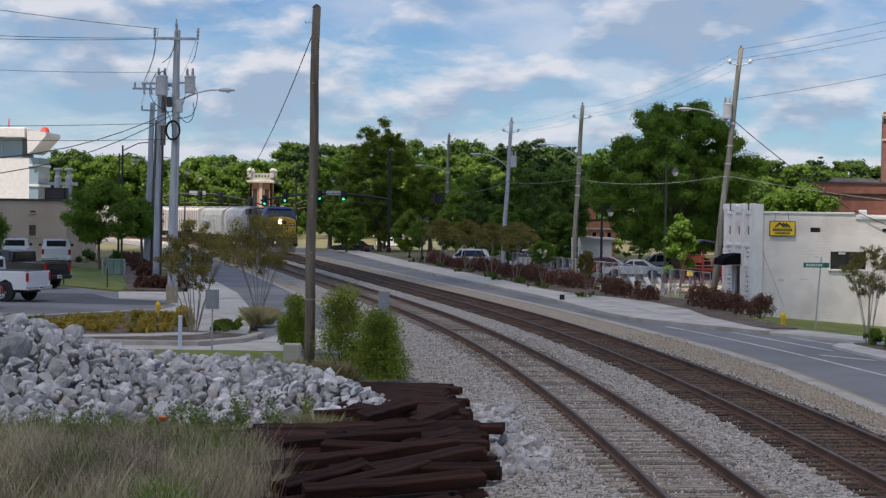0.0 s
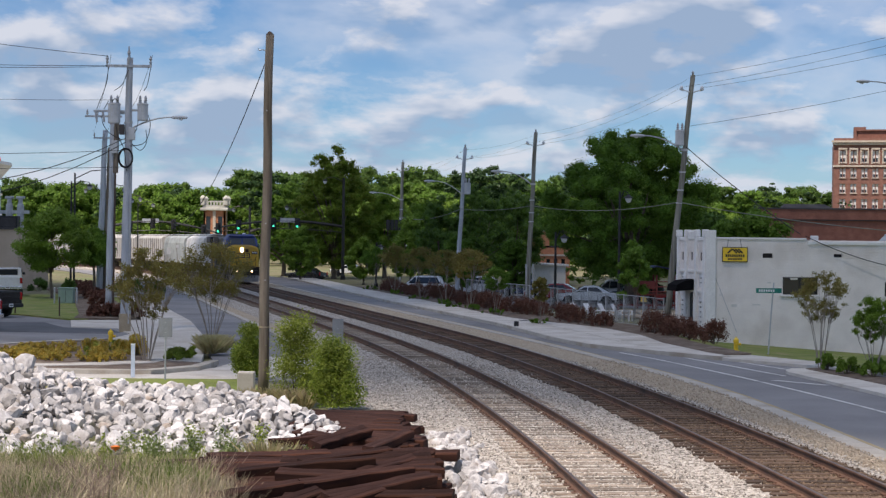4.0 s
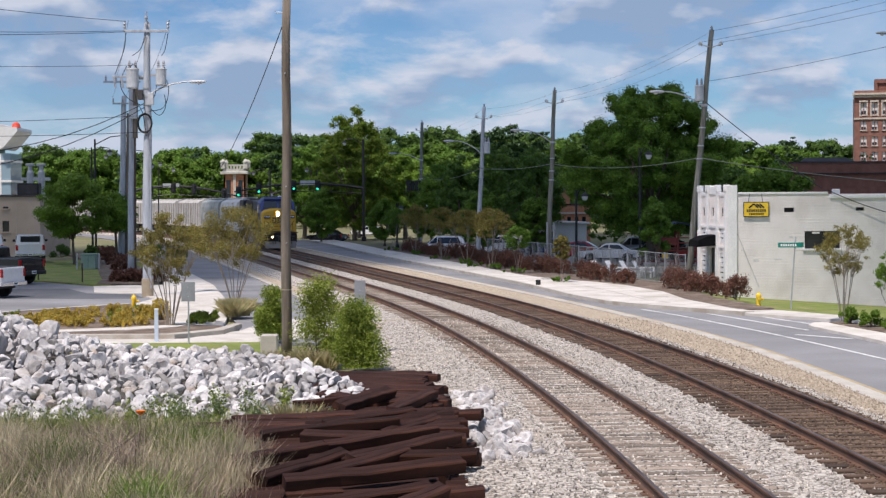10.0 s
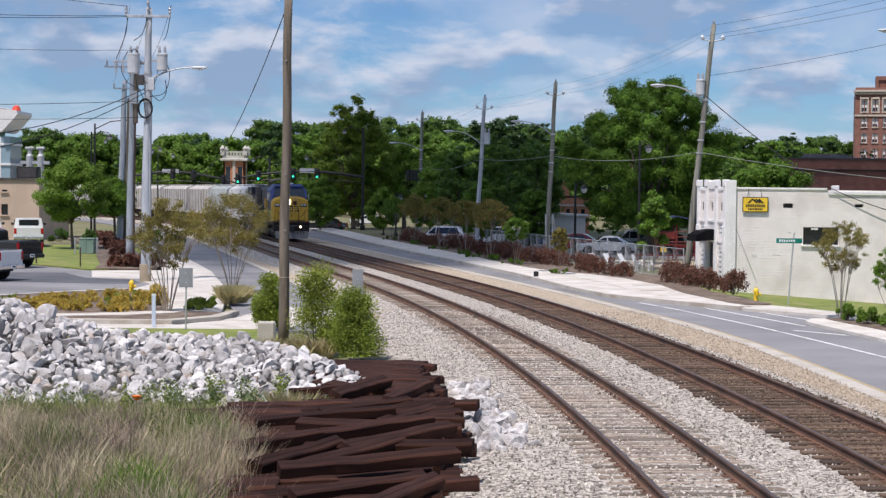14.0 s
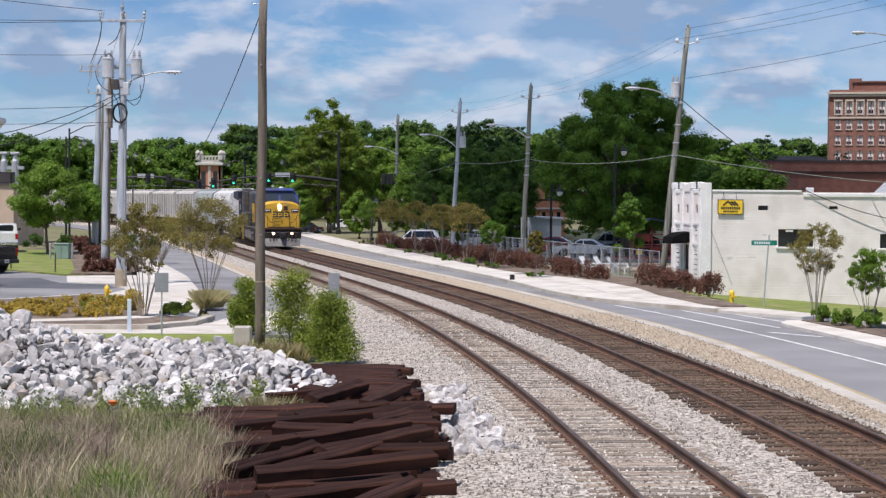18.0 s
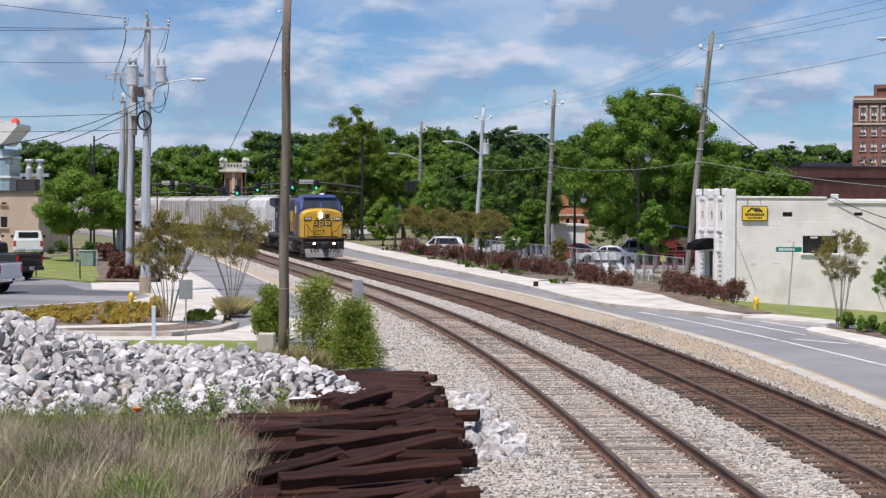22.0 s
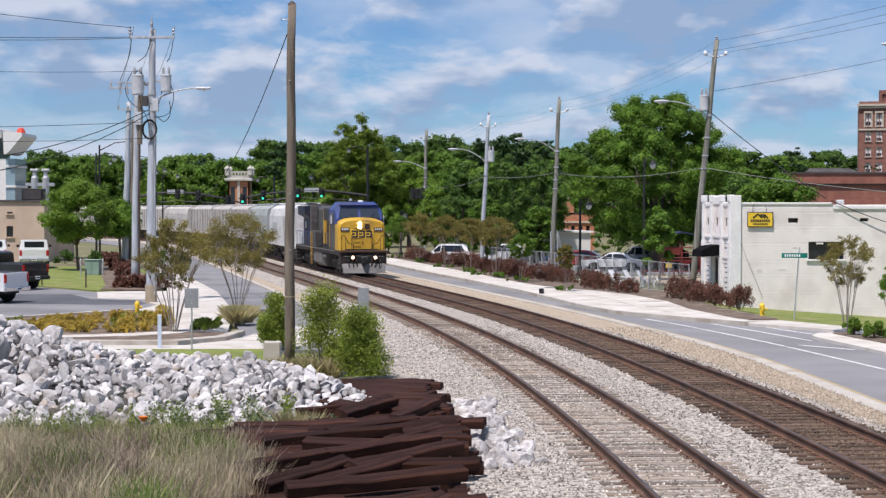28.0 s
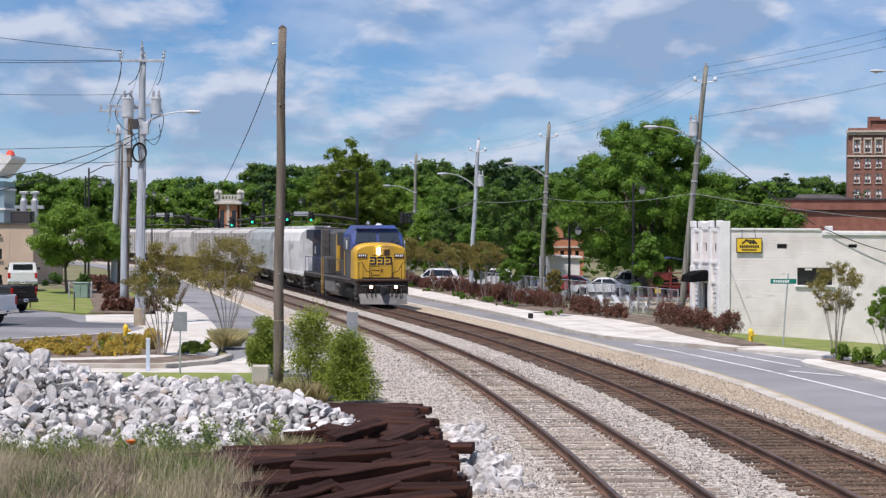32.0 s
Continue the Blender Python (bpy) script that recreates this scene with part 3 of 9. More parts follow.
slab("car_park", [(-60, 66.5), (-18.2, 68.7), (-15.3, 72.6), (-13.6, 74.8), (-13.3, 80.3), (-13.9, 82.0), (-14.7, 85.5), (-17.3, 86.4), (-18.7, 93.2), (-23, 98.9), (-60, 105)], -0.41, ASPHALT, "grey asphalt car park", "car park")
slab("asphalt_patch", [(-30, 82.5), (-19.5, 81.6), (-15.6, 80.9), (-14.3, 80.9), (-14.0, 81.7), (-15.0, 84.6), (-17.6, 86.0), (-19.7, 91.0), (-22.6, 90.6), (-30, 91)], -0.405, FRESH_ASPHALT, "darker patch of newer asphalt in the car park", "asphalt patch", thick=0.1)
slab("drive", [(-40, 54.6), (-5.6, 54.8), (-2.6, 59), (-3.4, 65), (-6.2, 66), (-6.9, 60.0), (-8.4, 56.6), (-40, 56.3)], -0.385, CONCRETE, "pale worn drive in front of the planting island", "drive")
slab("side_walk", [(-11.6, 58.9), (-7.6, 61), (-8.9, 74), (-12.0, 92), (-16.0, 110), (-21.5, 131), (-23.0, 131), (-17.6, 110), (-14.7, 92), (-13.2, 80), (-12.6, 72), (-12.0, 64)], -0.31, CONCRETE, "pale concrete pavement beside the side street", "pavement")
slab("walk_apron", [(-12.0, 73), (-12.2, 80), (-13.0, 90), (-14.9, 94.0), (-16.1, 93.6), (-18.7, 93.0), (-17.3, 86.2), (-14.7, 85.3), (-13.9, 81.9), (-13.3, 80.2), (-13.6, 75.0), (-12.9, 73.4)], -0.37, CONCRETE, "pale concrete apron beside the utility poles", "pavement")
slab("lawn_patch", [(-60, 104.5), (-25.5, 102), (-22.7, 98.6), (-18.9, 93.9), (-17.2, 94.6), (-17.6, 101), (-20.5, 128), (-27, 133), (-60, 133)], -0.34, GRASS_SOIL, "mown lawn beside the car park", "lawn")
slab("mulch_bed", [(-18.8, 94.4), (-16.0, 94.0), (-15.4, 97), (-18.4, 110), (-24.5, 134), (-31, 152), (-33, 152), (-25.5, 128), (-22.4, 113), (-19.6, 100)], -0.31, MULCH, "brown mulch strip with dark red shrubs", "planting bed")
slab("verge_grass", [(-40, 46.5), (-4.0, 46.5), (-3.6, 49.0), (-5.6, 54.7), (-40, 54.5)], -0.36, GRASS_SOIL, "lime-green grass strip before the drive", "lawn")
slab("drive_kerb", [(-40, 56.3), (-8.7, 56.6), (-7.3, 58.4), (-7.0, 61.5), (-7.3, 61.6), (-7.7, 58.9), (-9.0, 57.05), (-40, 56.7)], -0.24, CURB, "curved pale concrete kerb of the planting island", "kerb")
slab("island_walk", [(-40, 58.1), (-13.0, 58.4), (-10.6, 59.2), (-9.2, 60.4), (-9.0, 61.6), (-10.2, 61.0), (-11.4, 60.2), (-13.2, 59.5), (-40, 59.2)], -0.262, CONCRETE, "narrow pale concrete path through the planting island", "footway", thick=0.2)
slab("island_bed", [(-40, 56.65), (-9.0, 57.0), (-7.72, 58.85), (-7.6, 61), (-9.8, 62.3), (-10.6, 67), (-11.6, 72.2), (-13.4, 74.4), (-15.2, 72.3), (-18.1, 68.4), (-40, 67.2)], -0.28, MULCH, "mulch bed with yellow-green shrubs", "planting bed")
slab("car_park_kerb", [(-40, 67.1), (-18.1, 68.3), (-15.2, 72.2), (-13.4, 74.3), (-13.4, 74.8), (-15.4, 72.65), (-18.2, 68.75), (-40, 67.5)], -0.25, CURB, "concrete kerb of the car park", "kerb")

# ---- buildings ----
WHITE_WALL = surf("painted_white_brick", (0.82, 0.765, 0.72), (0.88, 0.825, 0.78), 0.85, 1.4, 26, 0.35, stain=(0.71, 0.65, 0.60), stain_scale=0.6, depth=0.008)


def brick_relief(m):
    """Joints of brickwork showing through thick paint."""
    nd, ln = m.node_tree.nodes, m.node_tree.links
    tc, sep, flat = nd.new("ShaderNodeTexCoord"), nd.new("ShaderNodeSeparateXYZ"), nd.new("ShaderNodeCombineXYZ")
    ln.new(tc.outputs["Object"], sep.inputs[0])
    ln.new(sep.outputs[0], flat.inputs[0])
    ln.new(sep.outputs[2], flat.inputs[1])
    br = nd.new("ShaderNodeTexBrick")
    br.inputs["Scale"].default_value, br.inputs["Mortar Size"].default_value = 1.0, 0.012
    br.inputs["Brick Width"].default_value, br.inputs["Row Height"].default_value = 0.21, 0.075
    br.inputs["Color1"].default_value, br.inputs["Color2"].default_value, br.inputs["Mortar"].default_value = (1, 1, 1, 1), (0.7, 0.7, 0.7, 1), (0, 0, 0, 1)
    ln.new(flat.outputs[0], br.inputs["Vector"])
    bp = nd.new("ShaderNodeBump")
    bp.inputs["Strength"].default_value, bp.inputs["Distance"].default_value = 0.9, 0.010
    ln.new(br.outputs["Color"], bp.inputs["Height"])
    bsdf = nd["Principled BSDF"]
    ln.new(bsdf.inputs["Normal"].links[0].from_socket, bp.inputs["Normal"])
    ln.new(bp.outputs[0], bsdf.inputs["Normal"])


brick_relief(WHITE_WALL)
WHITE_TRIM = surf("white_painted_trim", (0.72, 0.71, 0.69), (0.80, 0.79, 0.77), 0.7, 2.0, 30, 0.1)
BRICK_RED = surf("red_brown_brick", (0.25, 0.100, 0.070), (0.32, 0.135, 0.095), 0.9, 2.0, 18, 0.4, stain=(0.22, 0.09, 0.063), stain_scale=0.4)
BRICK_ORANGE = surf("orange_brick", (0.42, 0.17, 0.09), (0.50, 0.22, 0.12), 0.9, 2.0, 18, 0.3)
STONE_PALE = surf("pale_stone_trim", (0.50, 0.42, 0.34), (0.60, 0.52, 0.43), 0.85, 2.0, 20, 0.2)
BEIGE_STUCCO = surf("beige_stucco", (0.55, 0.42, 0.32), (0.61, 0.475, 0.365), 0.9, 0.5, 30, 0.2, stain=(0.50, 0.38, 0.28), stain_scale=0.3)
ROOF_DARK = surf("dark_roofing", (0.055, 0.05, 0.05), (0.09, 0.08, 0.08), 0.85, 1.0, 20, 0.2)
DARK_GLASS = glassy("dark_window_glass", (0.018, 0.022, 0.026))
# pale colour stands in for bright sky reflected in the glass
SKY_GLASS = glassy("painted_sky_glass", (0.26, 0.36, 0.42), 0.12)
BLUE_GLASS = glassy("blue_window_glass", (0.05, 0.11, 0.15), 0.05)
BLACK_PAINT = surf("black_painted_metal", (0.012, 0.012, 0.013), (0.022, 0.022, 0.023), 0.5, 3.0, 40, 0.05)
GREY_METAL = surf("galvanised_grey_metal", (0.40, 0.41, 0.42), (0.50, 0.51, 0.52), 0.5, 3.0, 40, 0.08, metal=0.35)
WOOD_DARK = surf("dark_stained_timber", (0.06, 0.04, 0.03), (0.10, 0.07, 0.05), 0.8, 2, 30, 0.2)
YELLOW_PAINT = surf("yellow_paint", (0.80, 0.52, 0.03), (0.86, 0.58, 0.05), 0.45, 2.0, 40, 0.05)
WHITE_PAINT = surf("white_paint", (0.74, 0.75, 0.76), (0.80, 0.81, 0.82), 0.4, 2.0, 40, 0.03)
GREEN_SIGN = surf("green_sign_sheet", (0.0, 0.16, 0.12), (0.0, 0.19, 0.14), 0.45, 3, 40, 0.02)


BLACK_CLOTH = surf("black_awning_cloth", (0.006, 0.006, 0.007), (0.010, 0.010, 0.011), 0.95, 3.0, 40, 0.1, spec=0.05)
PATCH = surf("patched_plaster", (0.62, 0.60, 0.57), (0.68, 0.66, 0.63), 0.9, 3.0, 40, 0.1)


def bm_box(*args, **kw):
    bm = bmesh.new()
    box(bm, *args, **kw)
    return bm


def wall_with_holes(w, h, t, holes):
    """A wall in x by z, t deep behind y=0, with rectangular openings (x0, x1, z0, z1) through it."""
    xs = sorted({0.0, w, *[v for q in holes for v in q[:2]]})
    zs = sorted({0.0, h, *[v for q in holes for v in q[2:]]})
    bm = bmesh.new()
    def solid(i, k):
        if not (0 <= i < len(xs) - 1 and 0 <= k < len(zs) - 1):
            return False
        cx, cz = (xs[i] + xs[i + 1]) / 2, (zs[k] + zs[k + 1]) / 2
        return not any(a < cx < b and c < cz < d for a, b, c, d in holes)
    cache = {}
    def v(x, y, z):
        key = (round(x, 4), y, round(z, 4))
        if key not in cache:
            cache[key] = bm.verts.new((x, y, z))
        return cache[key]
    for i in range(len(xs) - 1):
        for k in range(len(zs) - 1):
            if not solid(i, k):
                continue
            a, b, c, d = xs[i], xs[i + 1], zs[k], zs[k + 1]
            bm.faces.new((v(a, 0, c), v(b, 0, c), v(b, 0, d), v(a, 0, d)))
            bm.faces.new((v(b, t, c), v(a, t, c), v(a, t, d), v(b, t, d)))
            if not solid(i - 1, k):
                bm.faces.new((v(a, t, c), v(a, 0, c), v(a, 0, d), v(a, t, d)))
            if not solid(i + 1, k):
                bm.faces.new((v(b, 0, c), v(b, t, c), v(b, t, d), v(b, 0, d)))
            if not solid(i, k - 1):
                bm.faces.new((v(a, t, c), v(b, t, c), v(b, 0, c), v(a, 0, c)))
            if not solid(i, k + 1):
                bm.faces.new((v(a, 0, d), v(b, 0, d), v(b, t, d), v(a, t, d)))
    return bm


def window_unit(parent, x0, x1, z0, z1, y, frame_mat, glass_mat, rot=None, mullions=0, sill=True, bar=0.05):
    """A window: frame, pane, sill; faces -y of its parent."""
    m = rot if rot is not None else Matrix()
    bm = bmesh.new()
    w, h = x1 - x0, z1 - z0
    for cx, cz, sx, sz in (((x0 + x1) / 2, z0 + bar / 2, w, bar), ((x0 + x1) / 2, z1 - bar / 2, w, bar), (x0 + bar / 2, (z0 + z1) / 2, bar, h), (x1 - bar / 2, (z0 + z1) / 2, bar, h)):
        box(bm, cx, y, cz, sx, 0.08, sz)
    for k in range(mullions):
        box(bm, x0 + w * (k + 1) / (mullions + 1), y, (z0 + z1) / 2, bar, 0.06, h)
    win = part("window", bm, frame_mat, parent, at=m)
    part("pane", bm_box((x0 + x1) / 2, y + 0.02, (z0 + z1) / 2, w - bar, 0.02, h - bar), glass_mat, win)
    if sill:
        part("sill", bm_box((x0 + x1) / 2, y - 0.12, z0 - 0.05, w + 0.2, 0.26, 0.09, bevel=0.01), WHITE_TRIM, win)
    return win


def white_building():
    b = thing("shop_building", pose(14.22, 82.0, -0.6), "single-storey white painted brick shop with buttressed front", "building")
    L, W = 12.5, 8.4
    part("plinth", bm_box(L / 2, W / 2, -0.75, L + 0.006, W + 0.006, 1.52), WHITE_WALL, b, "painted foot of the walls")
    # long side wall, with a step down of the parapet
    holes = [(3.72, 5.45, 2.35, 3.2), (8.7, 10.3, 2.3, 3.0), (2.73, 3.22, 4.12, 4.34), (6.2, 6.62, 4.18, 4.34)]
    part("side_wall", wall_with_holes(L, 5.0, 0.3, holes), WHITE_WALL, b, "long wall of white painted brick with stains")
    for i, (x0, x1, z0, z1) in enumerate(holes[:2]):
        w = window_unit(b, x0, x1, z0, z1, 0.16, BLACK_PAINT, DARK_GLASS, mullions=1)
    for x0, x1, z0, z1 in holes[2:]:
        v = part("vent", bm_box((x0 + x1) / 2, 0.22, (z0 + z1) / 2, x1 - x0, 0.03, z1 - z0), ROOF_DARK, b, "dark wall vent")
        for k in range(3):
            part("louvre", bm_box((x0 + x1) / 2, 0.17, z0 + (k + 0.5) * (z1 - z0) / 3, x1 - x0, 0.05, 0.02), ROOF_DARK, v)
    part("coping", bm_box(2.55, 0.13, 5.05, 4.6, 0.36, 0.1, bevel=0.015), WHITE_TRIM, b, "white parapet coping")
    part("coping", bm_box(8.7, 0.13, 4.86, 7.6, 0.40, 0.16, bevel=0.015), WHITE_TRIM, b, "white metal coping of the rear part")
    part("roof_vent", bm_box(5.45, 0.9, 5.05, 0.34, 0.34, 0.36, bevel=0.03), WHITE_TRIM, b)
    part("back_wall", bm_box(L - 0.15, W / 2 + 0.3, 2.4, 0.3, W, 4.8), WHITE_WALL, b)
    part("far_wall", bm_box(L / 2, W - 0.15, 2.4, L - 0.6, 0.3, 4.8), WHITE_WALL, b)
    part("roof", bm_box(L / 2, W / 2, 4.55, L - 0.6, W - 0.6, 0.12), ROOF_DARK, b)
    # front: narrow bays between buttresses, set a little askew to the side wall
    F = 4.5
    rot = pose(-0.155 * F, 0.988 * F, 0, 0, 0, -81.1)
    bays = ((0.42, 1.18), (1.78, 2.72), (3.30, 4.08))
    holes = [(bays[0][0], bays[0][1], 0.7, 2.15), (bays[0][0], bays[0][1], 2.65, 3.3), (bays[1][0], bays[1][1], 0.35, 2.55), (bays[2][0], bays[2][1], 0.7, 2.15), (bays[2][0], bays[2][1], 2.65, 3.3)]
    holes += [((a + c) / 2 - 0.13, (a + c) / 2 + 0.13, 3.95, 4.35) for a, c in bays]
    part("front_wall", wall_with_holes(F, 4.95, 0.3, holes), WHITE_WALL, b, at=rot)
    for a, c in (bays[0], bays[2]):
        for z0, z1, n in ((0.7, 2.15, 6), (2.65, 3.3, 3)):
            w = window_unit(b, a, c, z0, z1, 0.09, WHITE_TRIM, DARK_GLASS, rot=rot, sill=False)
            for k in range(n):
                part("slat", bm_box((a + c) / 2, 0.05, z0 + (k + 0.5) * (z1 - z0) / n, c - a - 0.02, 0.05, (z1 - z0) / n * 0.74, m=pose(0, 0, 0, 0, 0, 0)), WHITE_TRIM, w)
    d = part("door", bm_box(2.25, 0.12, 1.45, 0.9, 0.06, 2.2), BLACK_PAINT, b, "dark recessed shop door", at=rot)
    part("door_handle", bm_box(2.55, 0.16, 1.4, 0.03, 0.08, 0.3), GREY_METAL, d)
    for a, c in bays:
        part("slot", bm_box((a + c) / 2, 0.06, 4.15, 0.26, 0.03, 0.4), ROOF_DARK, b, "small dark slot window", at=rot)
        for z in (3.42, 2.42):
            part("ledge", bm_box((a + c) / 2, -0.01, z, c - a + 0.2, 0.07, 0.1), WHITE_TRIM, b, at=rot)
    for x in (0.2, 1.48, 3.02, 4.3):
        bm = bmesh.new()
        box(bm, x, 0.0, 2.72, 0.32, 0.18, 5.44, bevel=0.02)
        box(bm, x, 0.0, 5.30, 0.36, 0.26, 0.34, bevel=0.03)
        box(bm, x, -0.05, 1.6, 0.34, 0.14, 3.2, bevel=0.02)
        part("buttress", bm, WHITE_TRIM, b, "white crenellated buttress", at=rot)
    for x in (0.84, 3.66):
        part("merlon", bm_box(x, 0.1, 5.02, 0.9, 0.3, 0.2, bevel=0.03), WHITE_TRIM, b, at=rot)
    part("merlon", bm_box(2.25, 0.1, 5.2, 1.2, 0.3, 0.5, bevel=0.08), WHITE_TRIM, b, "raised centre of the parapet", at=rot)
    part("corner_pier", bm_box(0.19, -0.04, 2.72, 0.5, 0.16, 5.44, bevel=0.02), WHITE_TRIM, b)
    bm = bmesh.new()
    prof = [(0.0, 3.02), (-0.55, 2.95), (-1.0, 2.74), (-1.05, 2.44), (-1.0, 2.42), (0.0, 2.5)]
    sweep(bm, [[Vector((x, y, z)) for y, z in prof] for x in (1.5, 3.0)], closed=True)
    part("awning", bm, BLACK_CLOTH, b, "black fabric awning", at=rot)
    # slanting pipe on the side wall
    bm = bmesh.new()
    tube(bm, [(0.35, -0.03, 3.35), (1.5, -0.03, 0.5)], 0.012, 6)
    part("cable", bm, GREY_METAL, b)
    # rough paint patches
    for i in range(7):
        x, z = rnd.uniform(0.5, 6.5), rnd.uniform(1.6, 3.2)
        part("plaster_patch", bm_box(x, -0.004, z, rnd.uniform(0.15, 0.5), 0.012, rnd.uniform(0.05, 0.15), bevel=0.005), PATCH, b)
    # hanging sign
    s = thing("hanging_sign", pose(15.58, 81.92, 3.67), "yellow sign with a black roof emblem on the white wall", "sign")
    part("board", bm_box(0, 0, 0, 1.24, 0.05, 0.72, bevel=0.01), BLACK_PAINT, s, "black sign edge")
    part("face", bm_box(0, -0.031, 0, 1.17, 0.012, 0.65), YELLOW_PAINT, s, "yellow sign face")
    for x, ang in ((-0.24, 42), (-0.02, -42), (0.12, -42), (0.26, -42)):
        part("emblem_stroke", bm_box(0, 0, 0, 0.30, 0.012, 0.075, m=pose(x, -0.041, 0.17, 0, -ang, 0)), BLACK_PAINT, s)
    for z, w, h in ((-0.06, 0.95, 0.13), (-0.22, 0.72, 0.09)):
        n = 9
        for k in range(n):
            part("lettering_bar", bm_box(-w / 2 + w * (k + 0.5) / n, -0.040, z, w / n * 0.72, 0.008, h), BLACK_PAINT, s)
    for x in (-0.38, 0.32):
        bm = bmesh.new()
        tube(bm, [(x, 0, 0.34), (x + (0.06 if x < 0 else -0.06), 0.02, 0.72)], 0.012, 5)
        part("hanger", bm, BLACK_PAINT, s)


white_building()


def brick_hotel():
    """Tall brick hotel beyond the roofs."""
    b = thing("brick_hotel", pose(84.4, 340, -5.3, 0, 0, -13), "tall brown brick hotel with ornate pale upper floor", "building")
    BROWN = surf("brown_hotel_brick", (0.215, 0.100, 0.076), (0.28, 0.137, 0.104), 0.9, 1.2, 12, 0.4, stain=(0.20, 0.098, 0.075), stain_scale=0.2)
    nx, W, top = 15, 33.0, 30.2
    xs = [1.2 + i * 2.13 for i in range(nx)]
    holes = [(x, x + 1.15, z, z + 1.85) for z in [1.6 + 3.08 * k for k in range(8)] for x in xs]
    upper = [(x, x + 1.15, 26.2, 28.6) for x in xs]
    part("wall", wall_with_holes(W, top, 0.4, holes + upper), BROWN, b)
    for (x0, x1, z0, z1) in holes + upper:
        w = part("window", bm_box((x0 + x1) / 2, 0.32, (z0 + z1) / 2, x1 - x0, 0.06, z1 - z0), WHITE_TRIM, b)
        for k in (-0.27, 0.27):
            part("pane", bm_box((x0 + x1) / 2 + k, 0.27, z0 + (z1 - z0) * 0.22, 0.34, 0.04, (z1 - z0) * 0.30), DARK_GLASS, w)
        part("mullion", bm_box((x0 + x1) / 2, 0.2, (z0 + z1) / 2, 0.16, 0.1, z1 - z0), BROWN, w)
        part("sill", bm_box((x0 + x1) / 2, -0.05, z0 - 0.08, 1.4, 0.25, 0.16), STONE_PALE, w)
    for x in xs:
        bm = bmesh.new()
        for s in (-0.72, 0.72):
            box(bm, x + 0.575 + s, -0.08, 27.4, 0.24, 0.22, 2.9)
        box(bm, x + 0.575, -0.1, 28.95, 1.7, 0.26, 0.35)
        part("surround", bm, STONE_PALE, b, "pale stone window surround")
    for z, h, d in ((25.5, 0.35, 0.3), (29.9, 0.4, 0.5), (30.4, 0.4, 0.8), (4.1, 0.25, 0.2)):
        part("cornice", bm_box(W / 2, -d / 2 + 0.1, z, W + d, d, h), STONE_PALE, b)
    part("parapet", bm_box(W / 2, 0.2, 30.8, W, 0.4, 0.6), BROWN, b)
    part("side_wall", bm_box(0.2, 9.2, top / 2, 0.4, 17.6, top), BROWN, b)
    part("side_wall", bm_box(W - 0.2, 9.2, top / 2, 0.4, 17.6, top), BROWN, b)
    part("back_wall", bm_box(W / 2, 18.2, top / 2, W, 0.4, top), BROWN, b)
    part("roof", bm_box(W / 2, 9.2, top - 0.3, W - 0.8, 17.2, 0.3), ROOF_DARK, b)
    part("penthouse", bm_box(9.0, 7.0, top + 1.3, 8.4, 7.0, 2.6), BRICK_RED, b, "brick lift house on the roof")
    part("penthouse_cap", bm_box(9.0, 7.0, top + 2.7, 9.0, 7.6, 0.3), BROWN, b)
    part("stair_house", bm_box(5.2, 6.0, top + 1.7, 2.4, 4.0, 3.4), BROWN, b, "brick stair house on the roof")


brick_hotel()


